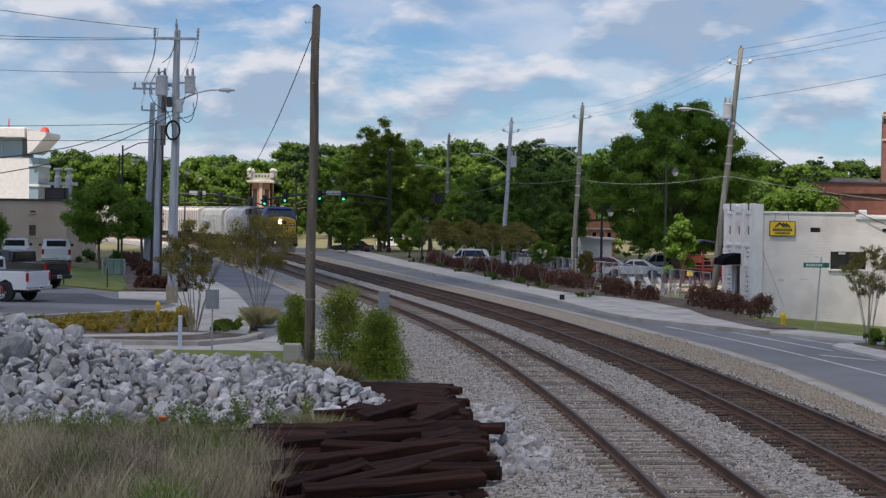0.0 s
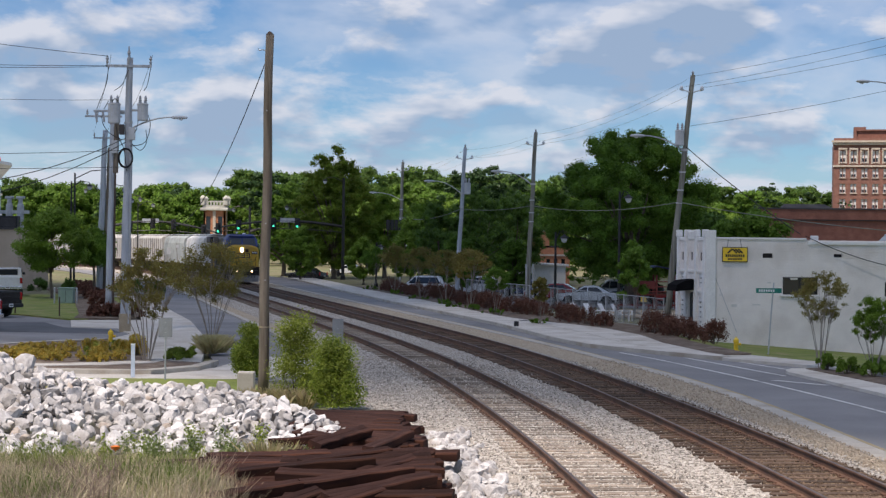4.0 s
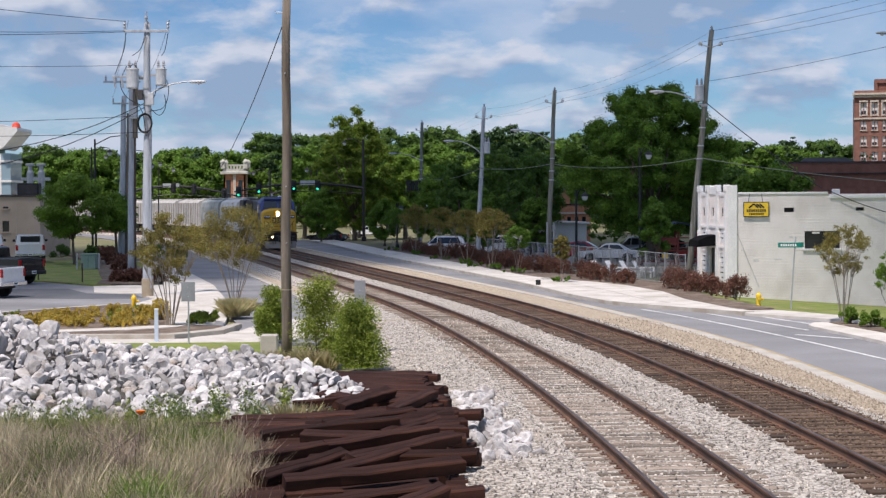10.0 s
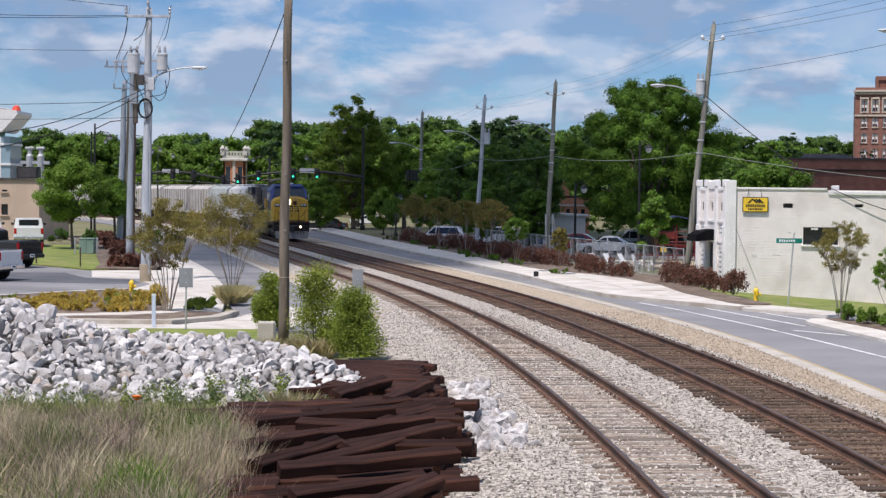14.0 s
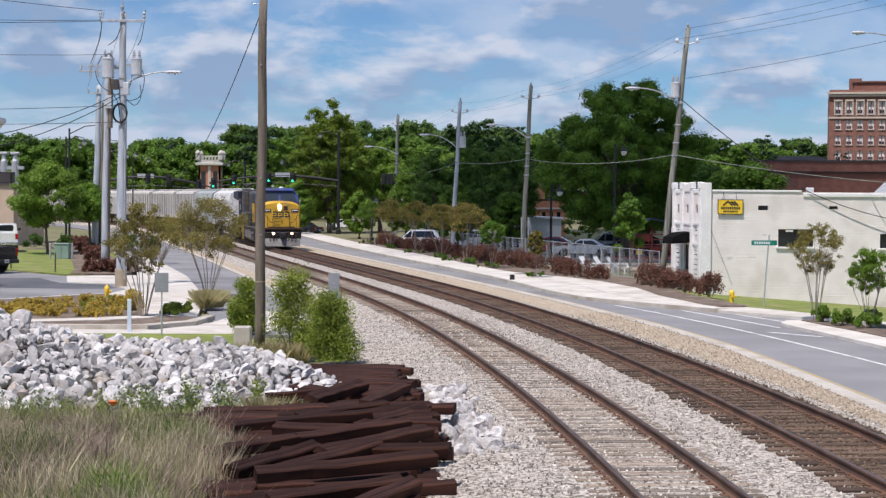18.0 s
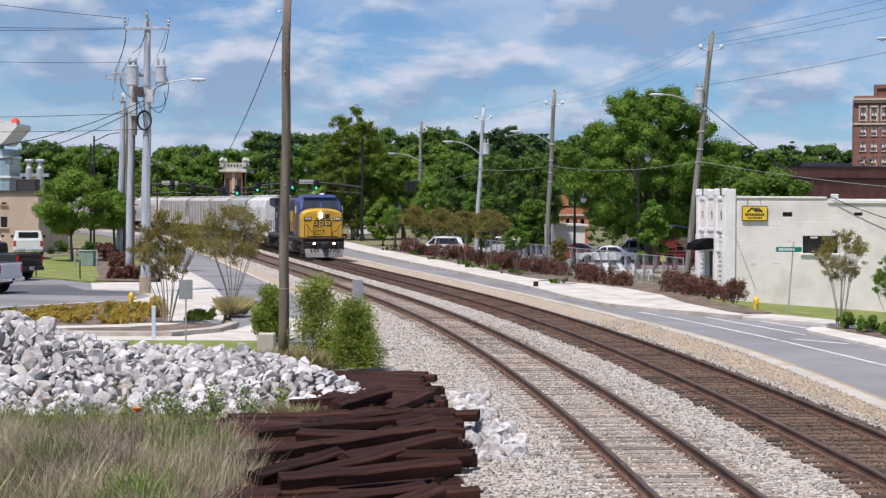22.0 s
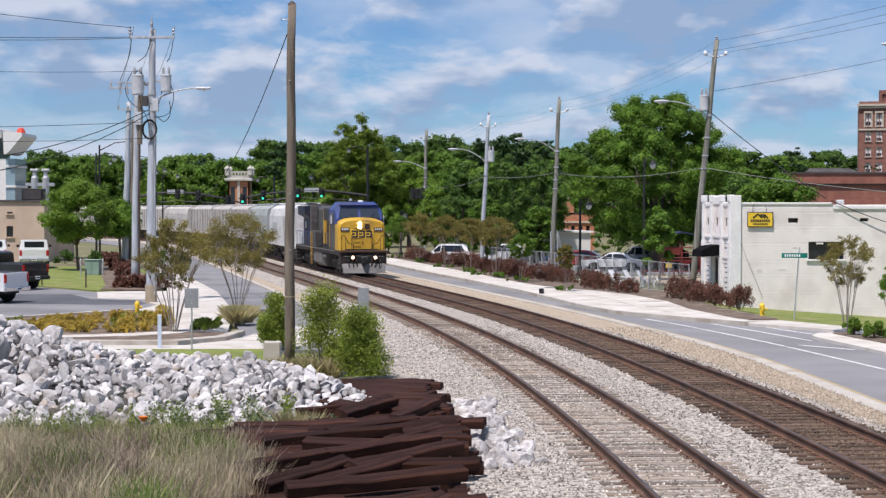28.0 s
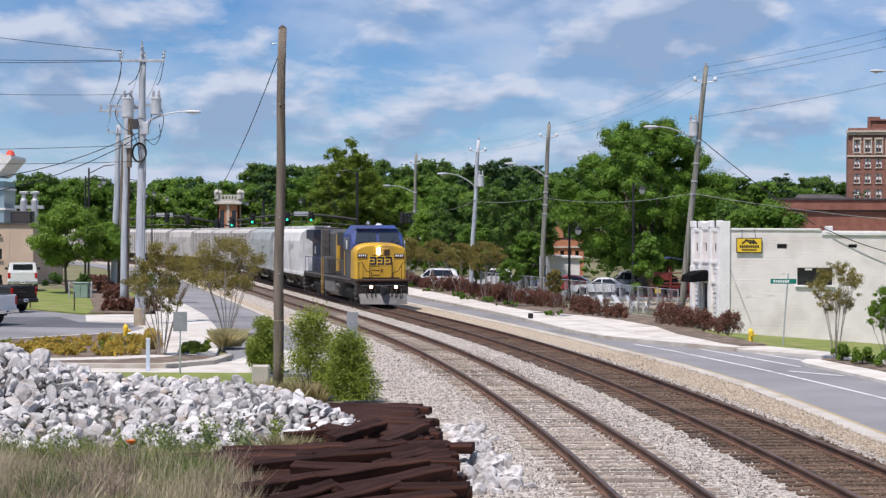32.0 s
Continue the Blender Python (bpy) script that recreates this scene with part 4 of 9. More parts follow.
def brick_block():
    b = thing("brick_store", pose(30.5, 150, -0.5, 0, 0, -4), "long low red brick store with dark roof edge", "building")
    part("wall", wall_with_holes(46, 6.9, 0.3, [(30, 31.2, 3.0, 4.6), (34, 35.2, 3.0, 4.6)]), BRICK_RED, b)
    part("side_wall", bm_box(0.15, 8.3, 3.45, 0.3, 16, 6.9), BRICK_RED, b)
    part("roof", bm_box(23, 8, 7.0, 46.4, 16.4, 0.3), ROOF_DARK, b)
    part("parapet", bm_box(23, -0.06, 7.4, 46.3, 0.4, 0.9), BRICK_RED, b)
    part("coping", bm_box(23, -0.1, 7.9, 46.6, 0.55, 0.14), ROOF_DARK, b)
    bm = bmesh.new()
    sweep(bm, [[Vector((2.5, 5.2, 7.3)), Vector((3.5, 8, 8.5)), Vector((2.5, 10.8, 7.3))], [Vector((9.5, 5.2, 7.3)), Vector((7.2, 8, 8.5)), Vector((9.5, 10.8, 7.3))]], closed=True)
    part("skylight", bm, ROOF_DARK, b, "low dark hipped skylight")
    for x0, x1 in ((30, 31.2), (34, 35.2)):
        w = part("window", bm_box((x0 + x1) / 2, 0.2, 3.8, 1.2, 0.06, 1.6), DARK_GLASS, b)
        part("sill", bm_box((x0 + x1) / 2, -0.05, 2.95, 1.4, 0.2, 0.1), STONE_PALE, w)
    s = thing("gabled_house", pose(30.3, 100, -0.9, 0, 0, 15), "small pale blue gabled house behind the white shop", "building")
    BLUE = surf("pale_blue_siding", (0.34, 0.42, 0.54), (0.40, 0.48, 0.60), 0.8, 2, 30, 0.1)
    part("wall", bm_box(0, 0, 2.4, 3.4, 6, 4.8), BLUE, s)
    bm = bmesh.new()
    sweep(bm, [[Vector((-2.0, -3.2, 4.7)), Vector((0, -3.2, 6.4)), Vector((2.0, -3.2, 4.7))], [Vector((-2.0, 3.2, 4.7)), Vector((0, 3.2, 6.4)), Vector((2.0, 3.2, 4.7))]], closed=True)
    part("roof", bm, GREY_METAL, s)
    part("window", bm_box(0.3, -3.03, 4.1, 0.7, 0.08, 0.9), DARK_GLASS, s)
    # brick gate building behind the trees
    g = thing("brick_building", pose(11.6, 182, -0.5), "orange brick building with stepped gable behind the trees", "building")
    part("wall", wall_with_holes(5.2, 4.2, 0.3, [(2.7, 3.1, 0.8, 2.9), (3.5, 3.9, 0.8, 2.9), (4.3, 4.7, 0.8, 2.9)]), BRICK_ORANGE, g)
    part("gable", bm_box(1.9, 0.15, 5.0, 2.2, 0.3, 1.7), BRICK_ORANGE, g)
    part("gable_cap", bm_box(1.9, 0.1, 5.9, 2.4, 0.5, 0.16), STONE_PALE, g)
    part("band", bm_box(2.6, -0.05, 3.3, 5.3, 0.2, 0.18), STONE_PALE, g)
    part("side_wall", bm_box(0.15, 4.3, 2.1, 0.3, 8, 4.2), BRICK_ORANGE, g)
    part("side_wall", bm_box(5.05, 4.3, 2.1, 0.3, 8, 4.2), BRICK_ORANGE, g)
    part("roof", bm_box(2.6, 4.2, 4.2, 5.3, 8.4, 0.2), ROOF_DARK, g)
    for x in (2.9, 3.7, 4.5):
        part("window", bm_box(x, 0.2, 1.85, 0.4, 0.06, 2.1), DARK_GLASS, g)
    # white shed with a shallow roof
    h = thing("white_shed", pose(9.2, 160, -0.5), "low white shed with a shallow roof and blue window", "shed")
    part("wall", wall_with_holes(5.2, 2.6, 0.15, [(1.2, 2.0, 0.9, 1.7)]), WHITE_TRIM, h)
    part("side_wall", bm_box(0.08, 2.2, 1.3, 0.15, 4.1, 2.6), WHITE_TRIM, h)
    part("side_wall", bm_box(5.12, 2.2, 1.3, 0.15, 4.1, 2.6), WHITE_TRIM, h)
    part("window", bm_box(1.6, 0.1, 1.3, 0.8, 0.04, 0.8), BLUE_GLASS, h)
    part("roof", bm_box(2.6, 2.1, 2.7, 5.6, 4.7, 0.18, m=pose(0, 0, 0, 0, 2)), WHITE_TRIM, h)


brick_block()


# pale stone dulled in colour to stand for the tower's shade
TOWER_STONE = surf("shade_dulled_stone", (0.47, 0.45, 0.39), (0.57, 0.55, 0.49), 0.85, 1.5, 20, 0.2, stain=(0.36, 0.34, 0.29), stain_scale=0.8)


def tower():
    b = thing("clock_tower", pose(-35, 300, -0.5), "square brick tower with pale cornice and corner finials", "tower")
    W = 3.8
    for rz in (0, 90, 180, 270):
        r = pose(0, 0, 0, 0, 0, rz)
        part("wall", wall_with_holes(W, 9.6, 0.3, [(0.45, 1.25, 4.6, 8.6), (2.55, 3.35, 4.6, 8.6)]), BRICK_ORANGE, b, at=r @ pose(-W / 2, -W / 2, 0))
        for x in (-1.05, 1.05):
            part("window", bm_box(x, -W / 2 + 0.2, 6.6, 0.8, 0.06, 4.0), DARK_GLASS, b, at=r)
        part("pilaster", bm_box(0, -W / 2 - 0.06, 6.4, 0.5, 0.16, 6.4), STONE_PALE, b, at=r)
    part("cornice", bm_box(0, 0, 9.85, 4.9, 4.9, 0.5, bevel=0.1), TOWER_STONE, b, "pale cornice")
    part("parapet", bm_box(0, 0, 10.35, 4.1, 4.1, 0.5), TOWER_STONE, b)
    for rz in (0, 90, 180, 270):
        r = pose(0, 0, 0, 0, 0, rz)
        part("rail", bm_box(0, -2.0, 11.25, 3.6, 0.22, 0.18), TOWER_STONE, b, at=r)
        for k in range(5):
            part("baluster", bm_box(-1.1 + 0.55 * k, -2.0, 10.88, 0.2, 0.2, 0.6), TOWER_STONE, b, at=r)
    for x in (-2.0, 2.0):
        for y in (-2.0, 2.0):
            f = part("finial", bm_box(x, y, 11.15, 0.75, 0.75, 1.15, bevel=0.06), TOWER_STONE, b, "pale stone corner finial")
            bm = bmesh.new()
            lathe(bm, [(0.55, 0), (0.5, 0.16), (0.2, 0.5), (0.05, 0.62)], 8)
            part("cap", bm, TOWER_STONE, f, at=pose(x, y, 11.7))


tower()


def left_buildings():
    b = thing("beige_store", pose(-64.8, 150, -0.5), "beige stucco flat-roofed building", "building")
    holes = [(26.65, 27.25, 2.2, 3.15), (26.7, 27.2, 4.25, 4.42), (19, 20, 2.1, 3.6)]
    part("wall", wall_with_holes(30, 5.3, 0.3, holes), BEIGE_STUCCO, b)
    part("side_wall", bm_box(29.85, 6.4, 2.65, 0.3, 12, 5.3), BEIGE_STUCCO, b)
    part("roof", bm_box(15, 6.2, 5.1, 29.4, 11.8, 0.2), ROOF_DARK, b)
    part("coping", bm_box(15, 0.1, 5.38, 30.3, 0.5, 0.18), ROOF_DARK, b, "dark metal coping")
    for x0, x1, z0, z1 in holes:
        w = part("window", bm_box((x0 + x1) / 2, 0.2, (z0 + z1) / 2, x1 - x0, 0.06, z1 - z0), DARK_GLASS, b)
        part("sill", bm_box((x0 + x1) / 2, -0.05, z0 - 0.06, x1 - x0 + 0.2, 0.2, 0.1), BEIGE_STUCCO, w)
    for x in (22.6, 27.9):
        part("joint", bm_box(x, -0.006, 2.6, 0.04, 0.02, 5.2), STONE_PALE, b)
    a = part("air_unit", bm_box(28.6, 2.0, 5.95, 1.9, 1.2, 1.1, bevel=0.05), BLACK_PAINT, b, "dark rooftop air unit")
    part("grille", bm_box(28.6, 1.38, 5.95, 1.6, 0.06, 0.8), ROOF_DARK, a)
    for x in (28.1, 29.1):
        bm = bmesh.new()
        lathe(bm, [(0.32, 0), (0.32, 2.3), (0.2, 2.5), (0.2, 2.9)], 12)
        s = part("vent_pipe", bm, GREY_METAL, b, "pale metal vent stack", at=pose(x, 4.5, 5.2), smooth=False)
        part("pipe_cap", bm_box(0, 0, 3.0, 0.75, 0.5, 0.25, bevel=0.05), GREY_METAL, s)
    part("duct", bm_box(28.6, 4.5, 6.9, 2.6, 0.4, 0.3), GREY_METAL, b)
    # modern white building
    w = thing("modern_building", pose(-77.6, 220, -0.5), "modern white building with glass storey and tilted roof", "building")
    part("wall", wall_with_holes(21.6, 11.2, 0.4, [(3, 6, 4, 6), (9, 12, 4, 6)]), WHITE_TRIM, w)
    for x in (4.5, 10.5):
        part("window", bm_box(x, 0.25, 5, 3, 0.06, 2), BLUE_GLASS, w)
    part("glass_corner", bm_box(22.2, 3.0, 5.6, 1.2, 6, 11.2), SKY_GLASS, w, "glass stair corner coloured pale as mirrored sky")
    for k in range(4):
        part("floor_band", bm_box(22.25, 2.95, 2.4 + k * 2.6, 1.4, 6.2, 0.28), WHITE_TRIM, w)
    part("glass_storey", bm_box(10.4, 3.6, 12.4, 20.2, 6, 2.6), SKY_GLASS, w, "set-back glass storey")
    for k in range(9):
        part("mullion", bm_box(1.0 + k * 2.1, 0.55, 12.4, 0.12, 0.1, 2.6), GREY_METAL, w)
    part("roof", bm_box(10.2, 3.4, 14.4, 22.2, 9, 1.3, bevel=0.1), WHITE_TRIM, w, "thick white flat roof")
    bm = bmesh.new()
    sweep(bm, [[Vector((21.5, y, 14.7)), Vector((23.9, y, 14.5)), Vector((24.0, y, 14.1)), Vector((22.2, y, 12.0)), Vector((21.6, y, 11.7))] for y in (-1, 7)], closed=True)
    part("canopy", bm, WHITE_TRIM, w, "tilted white roof canopy")
    RED = surf("red_painted_metal", (0.62, 0.06, 0.03), (0.70, 0.09, 0.05), 0.5, 2, 30, 0.05)
    bm = bmesh.new()
    lathe(bm, [(0.5, 0), (0.62, 0.35), (0.45, 0.8), (0.2, 1.0)], 10)
    part("roof_beacon", bm, RED, w, "red rooftop fixture", at=pose(23.1, 2, 14.3))
    bm = bmesh.new()
    tube(bm, [(18.9, 0, 14.6), (18.9, 0, 16.2)], 0.08, 6)
    part("mast", bm, RED, w)


left_buildings()

# ---- poles, wires and lamps ----
POLE_WOOD = surf("weathered_pole_wood", (0.15, 0.125, 0.095), (0.23, 0.195, 0.155), 0.9, 1.5, 22, 0.5, stretch=(6, 6, 0.4), stain=(0.12, 0.09, 0.065), stain_scale=1.0, depth=0.02)
POLE_BROWN = surf("brown_pole_wood", (0.135, 0.110, 0.084), (0.225, 0.186, 0.145), 0.9, 1.5, 22, 0.5, stretch=(6, 6, 0.4), stain=(0.09, 0.065, 0.045), stain_scale=1.0, depth=0.02)
POLE_SILVER = surf("silver_grey_pole", (0.36, 0.39, 0.43), (0.48, 0.51, 0.55), 0.7, 1.2, 18, 0.3, stretch=(5, 5, 0.5), stain=(0.28, 0.29, 0.30), stain_scale=0.8)
POLE_GREY = surf("grey_green_pole_wood", (0.165, 0.165, 0.14), (0.27, 0.265, 0.225), 0.9, 1.5, 22, 0.5, stretch=(6, 6, 0.4), stain=(0.11, 0.10, 0.08), stain_scale=1.0, depth=0.02)
WHITE_CERAMIC = surf("white_glazed_insulator", (0.66, 0.68, 0.70), (0.74, 0.76, 0.78), 0.25, 2, 30, 0.0)
XFMR = surf("transformer_grey", (0.46, 0.48, 0.50), (0.56, 0.58, 0.60), 0.5, 2, 30, 0.05)
# pale green tone stands in for light on the telephone cable
WIRE_PALE = surf("pale_green_grey_cable", (0.15, 0.17, 0.14), (0.21, 0.23, 0.19), 0.7, 2, 30, 0.0)
WIRE = surf("black_cable", (0.012, 0.012, 0.013), (0.02, 0.02, 0.02), 0.7, 2, 30, 0.0)
LENS = surf("pale_lamp_lens", (0.60, 0.62, 0.64), (0.68, 0.70, 0.72), 0.4, 2, 30, 0.0)
PORCELAIN = surf("grey_insulator", (0.32, 0.33, 0.35), (0.42, 0.43, 0.45), 0.3, 2, 30, 0.0)


def bm_tube(*args, **kw):
    bm = bmesh.new()
    tube(bm, *args, **kw)
    return bm


def bm_lathe(profile, seg=14):
    bm = bmesh.new()
    lathe(bm, profile, seg)
    return bm


def transformer(parent, x, y, z, r=0.3, h=1.0, label="grey pole transformer"):
    t = part("transformer", bm_lathe([(r * 0.92, 0), (r, 0.05), (r, h - 0.12), (r * 1.06, h - 0.1), (r * 1.06, h - 0.04), (r * 0.6, h)], 16), XFMR, parent, label, at=pose(x, y, z), smooth=False)
    for k in (-1, 1):
        part("bushing", bm_lathe([(0.05, 0), (0.09, 0.06), (0.05, 0.1), (0.09, 0.16), (0.05, 0.2), (0.07, 0.26), (0.03, 0.38)], 10), PORCELAIN, t, at=pose(k * r * 0.5, 0, h - 0.02))
    return t


def insulator(parent, x, y, z, h=0.3):
    return part("insulator", bm_lathe([(0.03, 0), (0.075, h * 0.3), (0.04, h * 0.45), (0.085, h * 0.65), (0.04, h * 0.8), (0.03, h)], 10), PORCELAIN, parent, at=pose(x, y, z))


def cobra_lamp(parent, z0, reach, rise, way=(-1, 0), r=0.035, start=0.12):
    """A street lamp arm of that reach from the pole at z0, with its head."""
    wx, wy = way
    pts = []
    for k in range(7):
        f = k / 6
        pts.append((wx * (start + reach * f), wy * (start + reach * f), z0 + rise * (1 - (1 - f) ** 2)))
    arm = part("lamp_arm", bm_tube(pts, [r * (1.25 - 0.4 * k / 6) for k in range(7)], 8), GREY_METAL, parent)
    e = pts[-1]
    ang = math.degrees(math.atan2(wy, wx))
    bm = bmesh.new()
    sweep(bm, [[Vector((d, w * math.cos(a), hh * math.sin(a))) for a in [2 * math.pi * k / 10 for k in range(10)]] for d, w, hh in ((0, 0.05, 0.05), (0.12, 0.12, 0.08), (0.45, 0.17, 0.09), (0.72, 0.12, 0.06), (0.8, 0.03, 0.02))], closed=True)
    head = part("lamp_head", bm, XFMR, parent, "grey street lamp head", at=pose(e[0], e[1], e[2] - 0.01, 0, 0, ang))
    part("lens", bm_lathe([(0.12, 0), (0.1, -0.05), (0.04, -0.08)], 10), LENS, head, at=pose(0.45, 0, -0.06))
    return arm


def pole_shaft(parent, h, r0, r1, mat, lean=(0, 0)):
    n = 10
    bm = bmesh.new()
    tube(bm, [(lean[0] * k / n + 0.02 * math.sin(k * 1.3) * (k > 0), lean[1] * k / n, h * k / n) for k in range(n + 1)], [r0 + (r1 - r0) * k / n for k in range(n + 1)], 14)
    return part("shaft", bm, mat, parent, smooth=True)


def wire(a, b, sag, r=0.010, label="black overhead cable between poles", name="overhead_wire", n=16, mat=None):
    a, b = Vector(a), Vector(b)
    pts = [a.lerp(b, k / n) + Vector((0, 0, -4 * sag * (k / n) * (1 - k / n))) for k in range(n + 1)]
    return tagged(part(name, bm_tube(pts, r, 5), mat or WIRE), label, "cable", "overhead wires")


# lone wooden pole by the bushes
p = thing("wooden_pole", pose(-4.24, 48.2, -0.6), "bare weathered wooden utility pole beside the bushes", "utility pole")
pole_shaft(p, 10.56, 0.155, 0.115, POLE_BROWN, (0.1, 0))
part("pole_top", bm_lathe([(0.117, 0), (0.10, 0.04), (0.03, 0.10)], 12), WOOD_DARK, p, "dark weathered pole top", at=pose(0.1, 0, 10.55))
part("hook", bm_tube([(0.02, -0.02, 10.10), (-0.1, -0.02, 10.13), (-0.2, -0.02, 10.11), (-0.22, -0.02, 10.17)], 0.014, 6), GREY_METAL, p)
part("pole_band", bm_lathe([(0.156, 0), (0.156, 0.035)], 14), ROAD_YELLOW, p, "yellow marker band", at=pose(0.02, 0, 2.25))
for z in (3.6, 5.2, 8.4):
    part("bolt", bm_tube([(0.05, -0.16, z), (0.05, -0.12, z)], 0.02, 6), GREY_METAL, p)
wire((-4.16, 48.2, 9.42), (-15.8, 112, 5.0), 1.3, 0.015, "slack cable running off the wooden pole")


# silver pole with crossarm and transformers
def silver_pole():
    p = thing("utility_pole", pose(-13.98, 82.6, -0.6), "silver-grey utility pole with crossarm, transformers and cables", "utility pole")
    pole_shaft(p, 13.5, 0.27, 0.15, POLE_SILVER, (0.12, 0))
    part("base_collar", bm_lathe([(0.29, 0), (0.29, 1.05), (0.275, 1.08)], 16), surf("tan_pole_wrap", (0.36, 0.29, 0.20), (0.44, 0.36, 0.26), 0.9, 3, 30, 0.3), p, "tan wrap round the pole's foot")
    arm = part("crossarm", bm_box(0.1, -0.16, 13.08, 2.2, 0.1, 0.13, bevel=0.012), POLE_SILVER, p)
    for x in (-0.95, 0.1, 1.15):
        insulator(arm, x, -0.16, 13.14, 0.45 if x != 0.1 else 0.9)
    for x, z, r, h in ((-0.60, 10.3, 0.30, 1.0), (0.78, 10.45, 0.26, 0.85)):
        transformer(p, x, -0.1, z, r, h)
        part("bracket", bm_box(x * 0.5, 0, z + 0.5, abs(x), 0.08, 0.1), GREY_METAL, p)
    part("cutout_arm", bm_box(-0.85, -0.05, 10.9, 1.5, 0.08, 0.1, bevel=0.01), POLE_SILVER, p)
    for x in (-1.5, -1.15):
        part("cutout", bm_tube([(x, -0.1, 10.85), (x + 0.08, -0.14, 10.35)], 0.05, 8), PORCELAIN, p)
    for z in (8.9, 9.5, 9.9, 10.3):
        part("clamp", bm_lathe([(0.21, 0), (0.21, 0.09)], 12), GREY_METAL, p, at=pose(0.08, 0, z))
    part("equipment_box", bm_box(0.28, -0.16, 9.8, 0.3, 0.22, 0.6, bevel=0.02), XFMR, p)
    part("equipment_box", bm_box(-0.2, -0.2, 10.0, 0.24, 0.2, 0.5, bevel=0.02), ROOF_DARK, p)
    cobra_lamp(p, 10.0, 2.1, 0.62, (0.99, -0.1))
    # coil of spare cable
    bm = bmesh.new()
    for q in range(3):
        tube(bm, [(0.0 + (0.36 + 0.03 * q) * math.cos(a) * 0.85, -0.24 - 0.02 * q, 8.62 + (0.42 + 0.03 * q) * math.sin(a)) for a in [2 * math.pi * k / 20 for k in range(21)]], 0.022, 5, caps=False)
    part("cable_coil", bm, WIRE, p, "coil of spare black cable")
    for pts in ([(-0.9, -0.16, 13.0), (-1.0, -0.1, 12.2), (-1.45, -0.1, 11.0)], [(1.15, -0.16, 13.0), (1.0, -0.15, 12.2), (0.82, -0.1, 11.9)], [(0.1, -0.2, 12.9), (-0.2, -0.2, 12.2), (-0.6, -0.1, 11.9)],
                [(-0.9, 0, 11.4), (-1.2, -0.1, 10.6), (-0.9, -0.1, 9.9), (-0.2, -0.2, 9.5)], [(0.9, -0.1, 11.0), (1.15, -0.1, 10.3), (0.9, -0.1, 9.4), (0.2, -0.2, 9.2)],
                [(0.6, -0.2, 10.7), (0.5, -0.25, 10.0), (0.2, -0.25, 9.6)], [(-0.5, -0.25, 10.5), (-0.4, -0.28, 9.7), (-0.1, -0.25, 9.1), (0.05, -0.25, 8.0)],
                [(-0.3, -0.2, 11.2), (-0.55, -0.2, 11.5), (-0.75, -0.2, 11.2)], [(0.3, -0.2, 9.3), (0.7, -0.2, 9.0), (1.0, -0.2, 9.4), (0.95, -0.2, 10.0)]):
        c = []
        P = [Vector(q) for q in pts]
        for k in range(len(P) - 1):
            for f in (0, 0.25, 0.5, 0.75):
                a0, a1, a2, a3 = P[max(k - 1, 0)], P[k], P[k + 1], P[min(k + 2, len(P) - 1)]
                c.append(0.5 * ((2 * a1) + (a2 - a0) * f + (2 * a0 - 5 * a1 + 4 * a2 - a3) * f * f + (3 * a1 - a0 - 3 * a2 + a3) * f ** 3))
        c.append(P[-1])
        part("lead", bm_tube(c, 0.018, 5), WIRE, p)
    part("conduit", bm_tube([(0.2, -0.22, 0.6), (0.24, -0.2, 8.6)], 0.035, 6), GREY_METAL, p)


silver_pole()
# two poles behind it
p = thing("utility_pole", pose(-18.96, 106.0, -0.6), "slim grey utility pole with brown stub and cables", "utility pole")
pole_shaft(p, 12.7, 0.25, 0.17, POLE_SILVER, (0.2, 0))
part("stub", bm_tube([(0.36, -0.1, 8.8), (0.42, -0.1, 12.2)], [0.17, 0.15], 10), POLE_BROWN, p, "brown wooden stub fixed to the pole")
# no real riser: dark strip added for shade down the pole
part("riser", bm_tube([(0.30, -0.12, 0.3), (0.36, -0.12, 8.9)], 0.06, 8), WOOD_DARK, p, "thin dark strip added down the pole")
part("cutout_arm", bm_box(-0.4, -0.2, 12.3, 2.3, 0.1, 0.12, bevel=0.01), POLE_SILVER, p)
for x in (-1.4, -0.8, 0.3):
    insulator(p, x, -0.2, 12.36, 0.35)
part("equipment_box", bm_box(0.3, -0.25, 10.4, 0.4, 0.3, 0.8, bevel=0.02), XFMR, p)
p = thing("utility_pole", pose(-23.84, 129.0, -0.6), "slim grey utility pole further along the street", "utility pole")
pole_shaft(p, 12.9, 0.27, 0.19, POLE_SILVER, (0.38, 0))
part("riser", bm_tube([(0.5, 0.1, 0.5), (0.75, 0.1, 11.6)], [0.22, 0.2], 10), POLE_WOOD, p)
part("crossarm", bm_box(0.3, -0.2, 12.3, 1.5, 0.1, 0.12), POLE_SILVER, p)
for x in (-0.4, 0.3, 1.0):
    insulator(p, x, -0.2, 12.36, 0.35)

